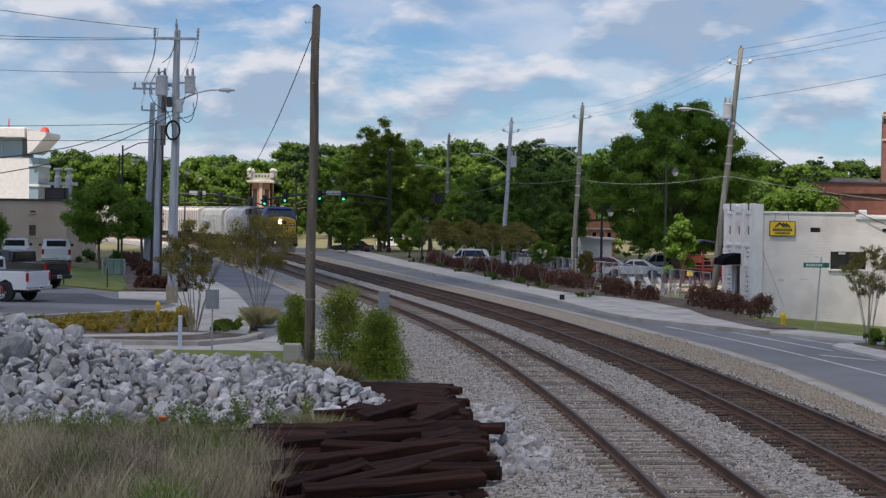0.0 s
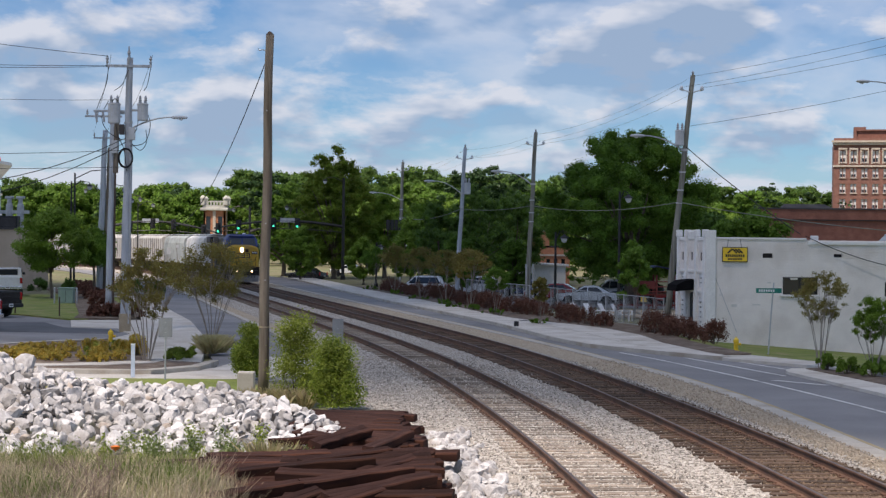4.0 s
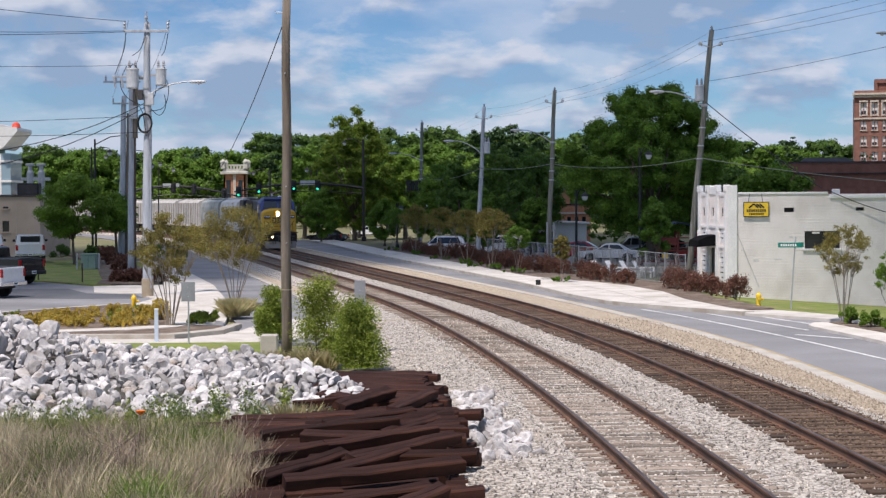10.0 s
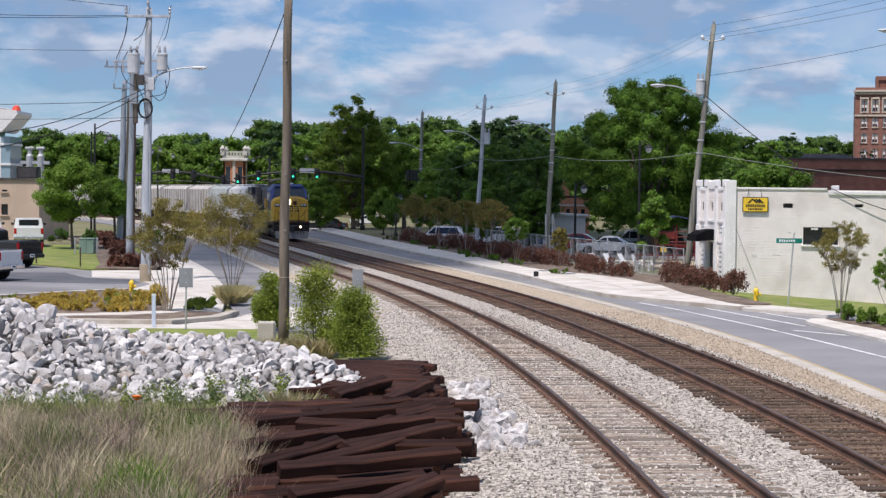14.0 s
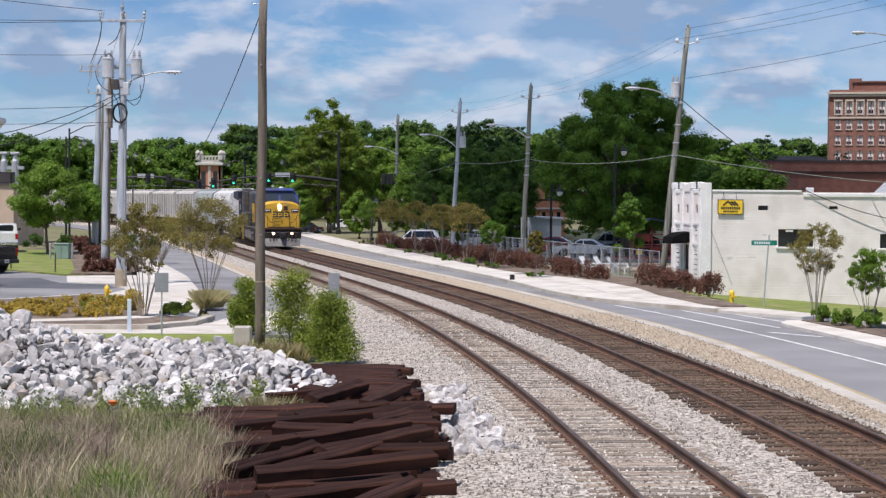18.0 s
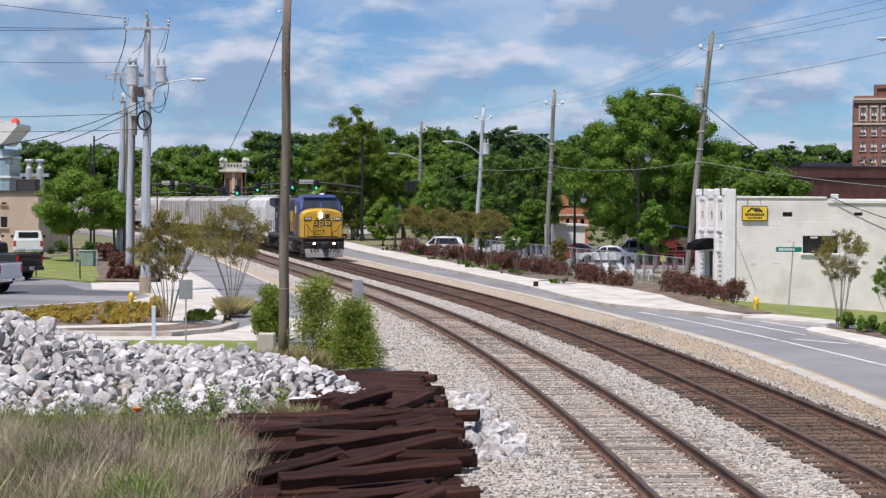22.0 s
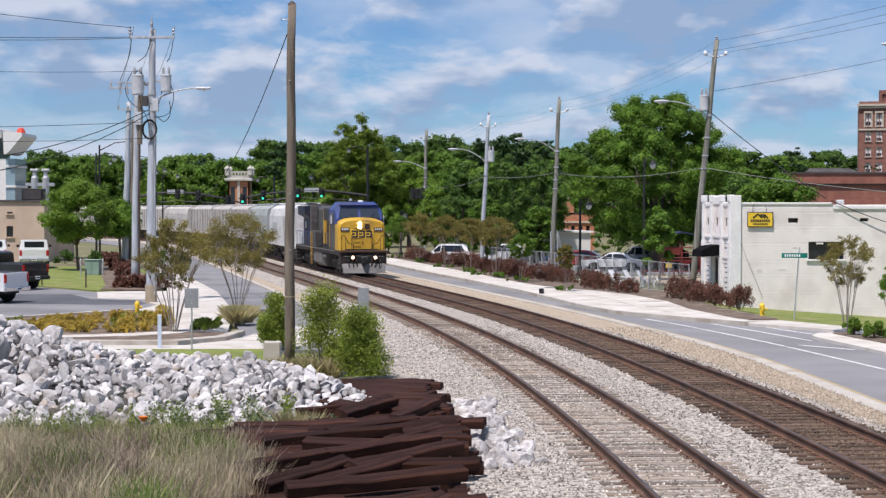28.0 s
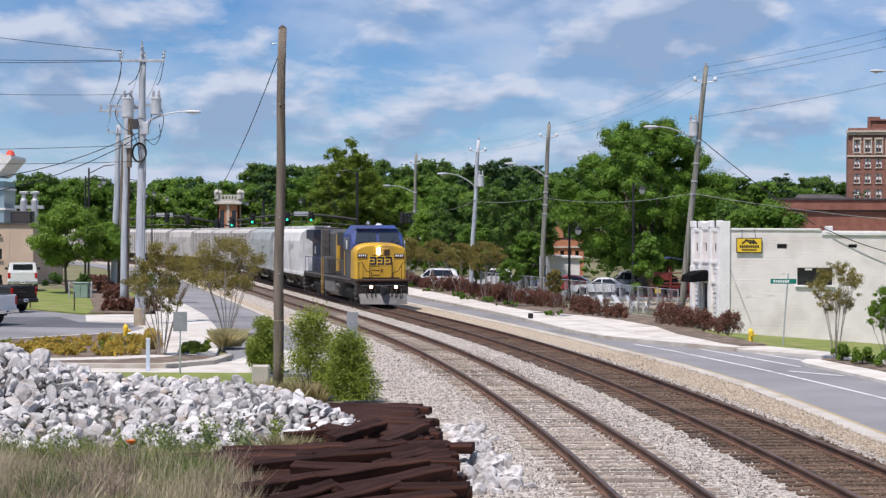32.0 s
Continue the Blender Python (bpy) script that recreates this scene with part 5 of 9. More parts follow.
# wires from the silver pole to the left
for z, z2, sag in ((12.95, 17.0, 0.9), (12.5, 13.4, 1.0), (12.45, 12.9, 1.0)):
    wire((-14.85, 82.44, z), (-45, 60, z2), sag, 0.013)
wire((-14.4, 82.5, 10.85), (-46, 66, 12.6), 1.0, 0.010)
for z, z2, sag in ((9.0, 8.2, 2.7), (8.8, 7.4, 2.9)):
    wire((-14.0, 82.5, z), (-26, 45, z2), sag, 0.02, "thick black telephone cable")
for z, z2 in ((7.6, 8.6), (8.4, 8.9)):
    wire((-14.0, 82.5, z), (-46, 72, z2), 0.7, 0.013, "thick black telephone cable")
for x in (-0.85, 0.1, 1.15):
    wire((-13.9 + x, 82.44, 13.0), (-18.8 + x, 105.8, 12.2), 0.3)
    wire((-18.8 + x, 105.8, 12.2), (-23.5 + x, 128.8, 12.2), 0.4)


# poles along the street
def street_pole(x, y, h, lean, mat, label, lamp=None, xf=None, arm=True, r=0.16):
    p = thing("utility_pole", pose(x, y, -0.6), label, "utility pole", "poles along the street")
    pole_shaft(p, h, r, r * 0.72, mat, (lean, 0))
    if arm:
        z = h - 0.85
        x = lean * z / h
        for k in (-1, 1):
            c = part("bracket", bm_tube([(x + k * 0.1, -0.1, z - 0.06), (x + k * 0.32, -0.18, z), (x + k * 0.55, -0.2, z + 0.02)], 0.035, 6), WHITE_CERAMIC, p, "pale insulator bracket")
            part("insulator", bm_lathe([(0.03, 0), (0.10, 0.02), (0.12, 0.07), (0.06, 0.10), (0.11, 0.13), (0.07, 0.20), (0.03, 0.24)], 10), WHITE_CERAMIC, c, at=pose(x + k * 0.55, -0.2, z + 0.02))
    insulator(p, lean, 0, h - 0.02, 0.25)
    if lamp:
        z, reach, rise = lamp
        a = part("lamp_collar", bm_lathe([(r, 0), (r, 0.14)], 10), GREY_METAL, p, at=pose(lean * z / h, 0, z))
        cobra_lamp(a, 0.06, reach, rise, (-0.995, -0.1))
    if xf:
        z, k = xf
        transformer(p, lean * z / h + k, -0.12, z, 0.24, 0.85)
    for z in (h * 0.5, h * 0.55, h * 0.62):
        part("clamp", bm_lathe([(r * 1.02, 0), (r * 1.0, 0.07)], 10), GREY_METAL, p, at=pose(lean * z / h, 0, z))
    return p


street_pole(13.63, 91.2, 13.85, 1.33, POLE_GREY, "leaning grey-green utility pole with transformer and street lamp", lamp=(9.75, 2.1, 0.75), xf=(10.05, -0.32), r=0.18)
street_pole(7.74, 115.5, 12.25, 0.51, POLE_GREY, "wooden utility pole with street lamp beside the pavement", lamp=(8.65, 2.0, 0.85), r=0.18)
street_pole(3.22, 126.9, 11.8, 0.57, POLE_SILVER, "grey utility pole with street lamp and transformer", lamp=(8.3, 2.0, 0.9), xf=(8.3, 0.36), r=0.18)
street_pole(-1.49, 173.0, 12.8, 0.32, POLE_GREY, "wooden utility pole with street lamp by the crossing", lamp=(8.9, 2.4, 0.7), r=0.2)
for z in (13.1, 12.5):
    for k in ((-0.6, 0.6) if z < 13 else (0,)):
        a, b, c, d = (14.96 + k, 91.2, z + 0.1), (8.25 + k, 115.5, z - 1.6), (3.79 + k, 126.9, z - 2.05), (-1.17 + k, 173, z - 1.0)
        wire(a, b, 0.5, 0.006, mat=WIRE_PALE)
        wire(b, c, 0.25, 0.005, mat=WIRE_PALE)
        wire(c, d, 0.7, 0.005, mat=WIRE_PALE)
        wire((33 + k * 2, 60, z + 3.4), a, 0.6, 0.008)
wire((36, 62, 15.2), (14.7, 91.2, 10.5), 0.7, 0.010)
for a, b, sag in (((7.98, 115.3, 6.65), (14.25, 91.0, 6.4), 0.40), ((3.5, 126.7, 6.6), (7.98, 115.3, 6.65), 0.2), ((-1.3, 173, 6.6), (3.5, 126.7, 6.6), 0.5), ((14.25, 91.0, 6.4), (27.0, 76, 4.55), 0.3)):
    wire(a, b, sag, 0.022, "pale green-grey telephone cable between street poles", mat=WIRE_PALE)
wire((14.6, 91.1, 9.4), (19.0, 83, 4.7), 0.15, 0.024, "black service cable to the white shop")
wire((19.0, 81.9, 4.6), (25, 81.6, 2.9), 0.3, 0.02, "black service cable along the white shop")
# pole just outside with a lamp reaching in
p = thing("street_lamp", pose(27.3, 92, -0.6), "grey street lamp beside the shop", "street lamp")
pole_shaft(p, 14.6, 0.16, 0.1, GREY_METAL)
cobra_lamp(p, 13.1, 2.5, 0.6, (-0.99, -0.1))

# ---- trees and shrubs ----
BARK = surf("grey_brown_bark", (0.11, 0.085, 0.065), (0.18, 0.145, 0.11), 0.95, 3, 25, 0.6, stretch=(4, 4, 0.6), depth=0.03)
PALE_BARK = surf("smooth_tan_bark", (0.24, 0.20, 0.165), (0.33, 0.285, 0.235), 0.8, 3, 25, 0.2, stretch=(4, 4, 0.6))
LEAF_DEEP = foliage("deep_green_leaves", (0.070, 0.138, 0.028), (0.095, 0.178, 0.036), (0.125, 0.215, 0.048), 0.45)
LEAF_MID = foliage("mid_green_leaves", (0.090, 0.178, 0.021), (0.120, 0.226, 0.028), (0.155, 0.272, 0.040), 0.42)
LEAF_OLIVE = foliage("olive_green_feathery_leaves", (0.110, 0.165, 0.018), (0.150, 0.215, 0.025), (0.19, 0.255, 0.036), 0.45)
LEAF_LIGHT = foliage("fresh_green_leaves", (0.120, 0.210, 0.024), (0.160, 0.270, 0.033), (0.215, 0.335, 0.052), 0.42)
LEAF_PINE = foliage("dark_pine_needles", (0.021, 0.051, 0.018), (0.036, 0.078, 0.024), (0.060, 0.112, 0.033), 0.1)
LEAF_BRONZE = foliage("bronze_olive_leaves", (0.19, 0.145, 0.042), (0.27, 0.22, 0.062), (0.25, 0.255, 0.07), 0.4)
LEAF_YELLOW = foliage("yellow_green_leaves", (0.47, 0.30, 0.050), (0.62, 0.44, 0.085), (0.46, 0.45, 0.11), 0.4)
LEAF_PALE = foliage("pale_weed_leaves", (0.12, 0.17, 0.06), (0.20, 0.26, 0.09), (0.32, 0.37, 0.16), 0.35)
LEAF_RED = foliage("dark_red_leaves", (0.105, 0.042, 0.030), (0.17, 0.074, 0.050), (0.25, 0.125, 0.085), 0.25)
LEAF_SPARSE = foliage("sparse_yellowish_leaves", (0.19, 0.23, 0.036), (0.28, 0.345, 0.052), (0.38, 0.43, 0.085), 0.42)
LEAF_BUSH = foliage("bright_bush_leaves", (0.140, 0.20, 0.026), (0.235, 0.31, 0.042), (0.36, 0.42, 0.080), 0.42)
PALE_STRAW = foliage("pale_green_straw", (0.46, 0.39, 0.20), (0.58, 0.50, 0.28), (0.44, 0.44, 0.18), 0.35, 0.8)
STRAW = foliage("dry_straw", (0.38, 0.30, 0.16), (0.54, 0.45, 0.26), (0.34, 0.36, 0.14), 0.3, 0.8)


def limbs(bm, base, clumps, r0, trunk_top, rng, bend=0.15):
    """Trunk and limbs from base towards each clump."""
    b = Vector(base)
    top = b + Vector((rng.uniform(-bend, bend), rng.uniform(-bend, bend), trunk_top))
    mid = b.lerp(top, 0.5) + Vector((rng.uniform(-bend, bend) * 0.5, 0, 0))
    tube(bm, [b + Vector((0, 0, -0.15)), b + Vector((0, 0, 0.15)), mid, top], [r0 * 1.5, r0 * 1.05, r0 * 0.85, r0 * 0.65], 9)
    for c in clumps:
        e = Vector(c[:3])
        s = top + (b - top) * rng.uniform(0, 0.3)
        m = s.lerp(e, 0.5) + Vector((rng.uniform(-0.2, 0.2), rng.uniform(-0.2, 0.2), 0.1 * (e - s).length))
        k = r0 * 0.45
        tube(bm, [s, m, e], [k, k * 0.6, k * 0.2], 6)


def crown_clumps(rng, n, cx, cy, cz, rx, ry, rz, size, cone=0.0):
    """Clumps filling an egg-shaped crown unevenly."""
    out = []
    for i in range(n):
        while True:
            p = [rng.uniform(-1, 1) for _ in range(3)]
            d = math.sqrt(sum(v * v for v in p))
            if 0.45 < d < 1:
                break
        taper = (1 - 0.35 * max(0, p[2])) * (1 - cone * (p[2] + 1) / 2)
        s = size * rng.uniform(0.6, 1.35) * (1 - 0.7 * cone * (p[2] + 1) / 2)
        out.append((cx + p[0] * (rx - s * 0.6) * taper, cy + p[1] * (ry - s * 0.6) * taper, cz + p[2] * (rz - s * 0.6), s, s, s * rng.uniform(0.65, 0.9)))
    return out


# even green of the crown fillers, tuned to set how dark crown gaps look
INNER = surf("crown_filler_green", (0.085, 0.160, 0.020), (0.135, 0.235, 0.030), 0.95, 2.4, 14, 1.0, depth=0.12, spec=0.1)


def ico():
    bm = bmesh.new()
    bmesh.ops.create_icosphere(bm, subdivisions=1, radius=1.0)
    bm.verts.index_update()
    v, f = np.array([q.co[:] for q in bm.verts]), np.array([[q.index for q in p.verts] for p in bm.faces])
    bm.free()
    return v, f


ICO_V, ICO_F = ico()


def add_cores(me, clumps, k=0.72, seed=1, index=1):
    """Joins a rough solid filler inside each clump to a crown of leaves."""
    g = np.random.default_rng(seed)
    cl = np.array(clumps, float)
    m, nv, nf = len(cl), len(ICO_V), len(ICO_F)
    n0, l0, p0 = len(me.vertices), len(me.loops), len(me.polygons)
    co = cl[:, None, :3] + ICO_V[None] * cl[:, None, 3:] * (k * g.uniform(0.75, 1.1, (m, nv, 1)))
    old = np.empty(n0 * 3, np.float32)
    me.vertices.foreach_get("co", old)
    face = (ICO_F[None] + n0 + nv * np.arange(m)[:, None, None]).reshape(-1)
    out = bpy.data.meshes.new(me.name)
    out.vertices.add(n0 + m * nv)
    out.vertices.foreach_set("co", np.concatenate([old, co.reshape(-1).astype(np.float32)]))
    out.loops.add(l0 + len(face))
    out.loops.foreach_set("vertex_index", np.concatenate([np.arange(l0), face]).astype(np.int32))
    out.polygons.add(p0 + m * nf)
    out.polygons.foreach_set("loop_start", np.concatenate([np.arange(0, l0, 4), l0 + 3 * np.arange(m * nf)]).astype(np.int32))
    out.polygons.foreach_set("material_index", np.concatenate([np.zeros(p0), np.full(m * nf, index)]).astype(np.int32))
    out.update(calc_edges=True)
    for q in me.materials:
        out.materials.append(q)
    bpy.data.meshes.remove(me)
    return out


def tree(name, x, y, h, w, leaf, label, n=9000, size=0.16, clumps=26, low=0.25, trunk_r=0.16, seed=1, bark=None, z=-0.5, csize=None, category="tree", group="", depth=None, lean=0.0, core=0.8, cone=0.0):
    rng = random.Random(seed * 31 + 5)
    t = thing(name, pose(x, y, z), label, category, group)
    zc, rz = h * (1 + low) / 2, h * (1 - low) / 2
    cl = crown_clumps(rng, clumps, lean, 0, zc, w / 2, (depth or w) / 2, rz, csize or w * 0.1, cone)
    bm = bmesh.new()
    limbs(bm, (0, 0, 0), cl[: min(14, clumps)], trunk_r, h * (low + 0.12), rng)
    part("trunk", bm, bark or BARK, t, smooth=True)
    pts, out = clump_points(n, cl, 0.12)
    me = leaves("crown", pts, size, 0.4, out=out * 0.9 + np.array((0, 0, 0.35)), stray=0.45)
    me.materials.append(leaf)
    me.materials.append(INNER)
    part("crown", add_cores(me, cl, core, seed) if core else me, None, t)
    return t


# the big tree beside the pavement, its neighbours and the street trees
tree("large_tree", 16.6, 130, 14.1, 14.4, LEAF_MID, "large broad green tree with dense crown beside a car park", n=165000, size=0.085, clumps=370, low=0.10, trunk_r=0.42, seed=3, csize=0.80, core=0.66)
tree("large_tree", 21.3, 139, 10.2, 6.5, LEAF_MID, "dense green tree behind the large tree", n=30000, size=0.11, clumps=120, low=0.15, trunk_r=0.3, seed=4, csize=0.7, core=0.66)
tree("tree", -9.6, 205, 16.6, 11.8, LEAF_OLIVE, "tall feathery green tree with a pointed top", n=75000, size=0.11, clumps=360, low=0.06, trunk_r=0.3, seed=5, csize=0.72, core=0.6, cone=0.15)
tree("tree", -16.5, 216, 12.8, 8.4, LEAF_MID, "green tree behind the street", n=34000, size=0.13, clumps=130, low=0.08, trunk_r=0.3, seed=6, csize=0.75, core=0.66)
tree("tree", -3.6, 212, 11.8, 7.5, LEAF_LIGHT, "light green tree behind the crossing", n=30000, size=0.13, clumps=120, low=0.1, trunk_r=0.3, seed=7, csize=0.7, core=0.66)
tree("tree", -26.5, 125, 7.3, 6.0, LEAF_LIGHT, "round green tree on the lawn beside the car park", n=34000, size=0.085, clumps=90, low=0.24, trunk_r=0.12, seed=8, csize=0.62, core=0)
tree("tree", -24.0, 128, 5.6, 3.2, LEAF_MID, "dark green tree on the lawn", n=14000, size=0.09, clumps=50, low=0.42, trunk_r=0.12, seed=9, csize=0.7)
tree("tree", -29.6, 104, 5.2, 4.2, LEAF_MID, "green tree at the car park's edge", n=20000, size=0.085, clumps=44, low=0.3, trunk_r=0.1, seed=10, csize=0.65)
tree("tree", 23.7, 118, 7.4, 8.4, LEAF_MID, "spreading green tree behind the white shop", n=30000, size=0.12, clumps=120, low=0.1, trunk_r=0.25, seed=11, csize=0.65, core=0.66)
tree("tree", 21.6, 122, 7.2, 5.5, LEAF_DEEP, "dark tree behind the white shop", n=18000, size=0.12, clumps=80, low=0.1, trunk_r=0.2, seed=12, csize=0.6, core=0.66)
tree("young_tree", 14.2, 109, 5.0, 2.7, LEAF_MID, "young green tree beside the fence", n=8000, size=0.10, clumps=26, low=0.12, trunk_r=0.07, seed=13, csize=0.45)
for i, (x, y, h, w, leaf) in enumerate(((5.6, 150, 10.4, 6.4, LEAF_DEEP), (9.2, 158, 9.8, 6.6, LEAF_DEEP), (2.3, 148, 8.8, 5.0, LEAF_DEEP), (-0.4, 162, 7.2, 4.5, LEAF_LIGHT), (0.9, 185, 9.6, 6.0, LEAF_MID), (6.5, 190, 10.5, 7.5, LEAF_DEEP), (12.5, 205, 11.5, 8, LEAF_DEEP), (-5.2, 178, 5.2, 4.0, LEAF_LIGHT), (4.0, 139, 5.9, 3.6, LEAF_MID), (8.2, 138, 5.3, 3.0, LEAF_MID), (19.6, 150, 8.4, 7, LEAF_LIGHT), (26.5, 170, 9.4, 8, LEAF_MID), (-12.5, 188, 6.4, 4.4, LEAF_LIGHT), (-13.5, 230, 10.0, 7, LEAF_LIGHT))):
    tree("street_tree", x, y, h, w, leaf, "leafy green street tree in a row", n=18000, size=0.11, clumps=110, low=0.08, trunk_r=0.14, seed=20 + i, csize=w * 0.095, core=0.66, group="street trees")


def multi_stem(name, x, y, h, w, leaf, label, stems=9, n=5200, size=0.05, seed=1, low=0.46, z=-0.4, group="", spread=0.5):
    """Crepe myrtle: thin stems fanning from the ground, a light crown on top."""
    rng = random.Random(seed)
    t = thing(name, pose(x, y, z), label, "tree", group)
    cl = crown_clumps(rng, 70, 0, 0, h * (1 + low) / 2, w / 2, w / 2, h * (1 - low) / 2, w * 0.085)
    twigs = bmesh.new()
    for k in range(stems):
        bm = bmesh.new()
        a = 2 * math.pi * k / stems + rng.uniform(-0.3, 0.3)
        r = w * spread * rng.uniform(0.35, 0.9)
        top = Vector((math.cos(a) * r, math.sin(a) * r, h * rng.uniform(0.62, 0.8)))
        p1 = Vector((math.cos(a) * r * 0.32, math.sin(a) * r * 0.32, h * 0.22))
        p2 = Vector((math.cos(a) * r * 0.62 + rng.uniform(-0.08, 0.08), math.sin(a) * r * 0.62, h * 0.45))
        rr = 0.0145 * h / 3.5
        tube(bm, [(math.cos(a) * 0.06, math.sin(a) * 0.06, -0.1), p1, p2, top], [rr * 1.2, rr, rr * 0.8, rr * 0.4], 6)
        part("stem", bm, PALE_BARK, t)
        near = sorted(cl, key=lambda c: (Vector(c[:3]) - top).length)[:7]
        for c in near:
            e = Vector(c[:3])
            tube(twigs, [p2, p2.lerp(e, 0.5) + Vector((rng.uniform(-0.1, 0.1), rng.uniform(-0.1, 0.1), 0.05)), e], [rr * 0.6, rr * 0.4, rr * 0.15], 5)
    tagged(part("twigwork", twigs, PALE_BARK, t), kind="stuff")
    pts, out = clump_points(int(n * 1.9), cl, 0.0)
    part("crown", leaves("crown", pts, size * 0.6, 0.4, out=out * 0.5), leaf, t)
    return t


multi_stem("crepe_myrtle", -9.55, 61.2, 4.4, 2.9, LEAF_BRONZE, "bronze-leaved multi-stemmed crepe myrtle on the planting island", n=7500, size=0.055, seed=2, low=0.36)
multi_stem("crepe_myrtle", -8.75, 74.0, 4.7, 4.0, LEAF_BRONZE, "bronze-leaved multi-stemmed crepe myrtle beside the side street", n=9500, size=0.06, seed=3, low=0.36)
multi_stem("crepe_myrtle", 14.75, 60.9, 3.8, 2.2, LEAF_BRONZE, "bronze-leaved crepe myrtle on the kerbed island", n=4600, size=0.05, seed=4, stems=7)
multi_stem("crepe_myrtle", 15.75, 57.6, 2.9, 1.8, LEAF_LIGHT, "small green crepe myrtle on the kerbed island", n=6500, size=0.05, seed=5, low=0.4)
for i, (y, off, h, w, leaf) in enumerate(((89.5, 8.0, 2.6, 1.2, LEAF_BRONZE), (101, 8.6, 3.0, 1.9, LEAF_MID), (107.5, 8.6, 4.1, 3.2, LEAF_BRONZE), (117, 9.2, 4.0, 3.0, LEAF_BRONZE), (127, 9.6, 4.1, 3.2, LEAF_BRONZE), (138, 9.8, 4.3, 3.2, LEAF_BRONZE), (150, 10.4, 4.0, 3.0, LEAF_MID))):
    p = beside(y, off)
    multi_stem("crepe_myrtle", p.x, p.y, h, w, leaf, "bronze-green crepe myrtle in the pavement", n=4600, size=0.075, seed=30 + i, stems=4, z=-0.25, group="pavement crepe myrtles")


def shrub(name, x, y, w, h, leaf, label, n=2500, size=0.045, seed=1, z=-0.3, clumps=14, category="shrub", group="", depth=None, spiky=1.0):
    rng = random.Random(seed * 7 + 1)
    t = thing(name, pose(x, y, z), label, category, group)
    cl = []
    for k in range(clumps):
        s = min(w, h) * rng.uniform(0.14, 0.30)
        f, a = rng.uniform(0, 1), rng.uniform(0, 6.283)
        q = math.sqrt(rng.uniform(0.05, 1)) * (1 - 0.5 * f * f) * 0.5
        cl.append((math.cos(a) * q * (w - s), math.sin(a) * q * ((depth or w) - s), s * 0.5 + f * (h - s * 1.3), s / spiky, s / spiky, s * rng.uniform(0.8, 1.3)))
    bm = bmesh.new()
    for c in cl[:7]:
        tube(bm, [(c[0] * 0.2, c[1] * 0.2, -0.05), (c[0] * 0.6, c[1] * 0.6, c[2] * 0.55), (c[0], c[1], c[2])], [0.018, 0.012, 0.004], 5)
    part("stem", bm, BARK, t)
    pts, out = clump_points(n, cl, 0.15)
    pts[:, 2] = np.maximum(pts[:, 2], 0.02)
    part("foliage", leaves("foliage", pts, size, 0.4, out=out * 0.7 + np.array((0, 0, 0.25))), leaf, t)
    return t


# bushes by the wooden pole
shrub("leafy_bush", -5.35, 55.0, 1.35, 1.75, LEAF_BUSH, "bright green leafy bush by the drive", n=17000, size=0.032, seed=1, clumps=28, category="bush")
shrub("leafy_bush", -2.1, 45.6, 1.6, 1.95, LEAF_BUSH, "bright green leafy bush beside the ballast", n=20000, size=0.030, seed=2, clumps=36, category="bush")
shrub("leafy_bush", -3.2, 47.2, 1.6, 2.4, LEAF_SPARSE, "sparse yellow-green bush beside the wooden pole", n=13500, size=0.030, seed=3, clumps=46, category="bush")
# island planting: yellow-green groundcover, green shrubs and straw grass
for i in range(42):
    f, g = (i % 14) / 13, i // 14
    rr = random.Random(1200 + i)
    x, y = (-17.0 + 6.2 * f, 64.6 - 2.6 * f) if g == 0 else (-15.6 + 4.6 * f, 66.4 + 0.6 * f) if g == 1 else (-16.6 + 5.4 * f, 62.4 - 1.4 * f)
    if rr.random() < 0.12:
        continue
    shrub("groundcover_shrub", x + rr.uniform(-0.25, 0.25), y + rr.uniform(-0.5, 0.5), rr.uniform(0.8, 1.25), (0.30 + 0.24 * f) * rr.uniform(0.7, 1.2), LEAF_BUSH if rr.random() < 0.14 else LEAF_YELLOW, "yellow-green groundcover shrub on the island", n=1300, size=0.03, seed=50 + i, clumps=22, group="island shrubs", spiky=1.2)
for i in range(5):
    shrub("groundcover_shrub", -10.4 - 0.1 * i, 64.2 + 0.5 * i, 0.9, 0.75, LEAF_YELLOW, "yellow-green groundcover shrub on the island", n=1100, size=0.042, seed=90 + i, clumps=12, group="island shrubs")
for i, (x, y) in enumerate(((-8.75, 62.6), (-8.35, 63.4), (-8.9, 63.6))):
    shrub("green_shrub", x, y, 0.9, 0.46, LEAF_BUSH, "low bright green shrub at the kerb", n=2200, size=0.036, seed=80 + i, clumps=12, group="kerb shrubs")
for i, (x, y) in enumerate(((14.9, 57.8), (15.5, 56.8), (16.1, 58.6), (14.6, 59.4))):
    shrub("green_shrub", x, y, 1.0, 0.55, LEAF_LIGHT, "low green shrub on the kerbed island", n=1800, size=0.045, seed=90 + i, clumps=12, z=-0.2, group="kerb shrubs")


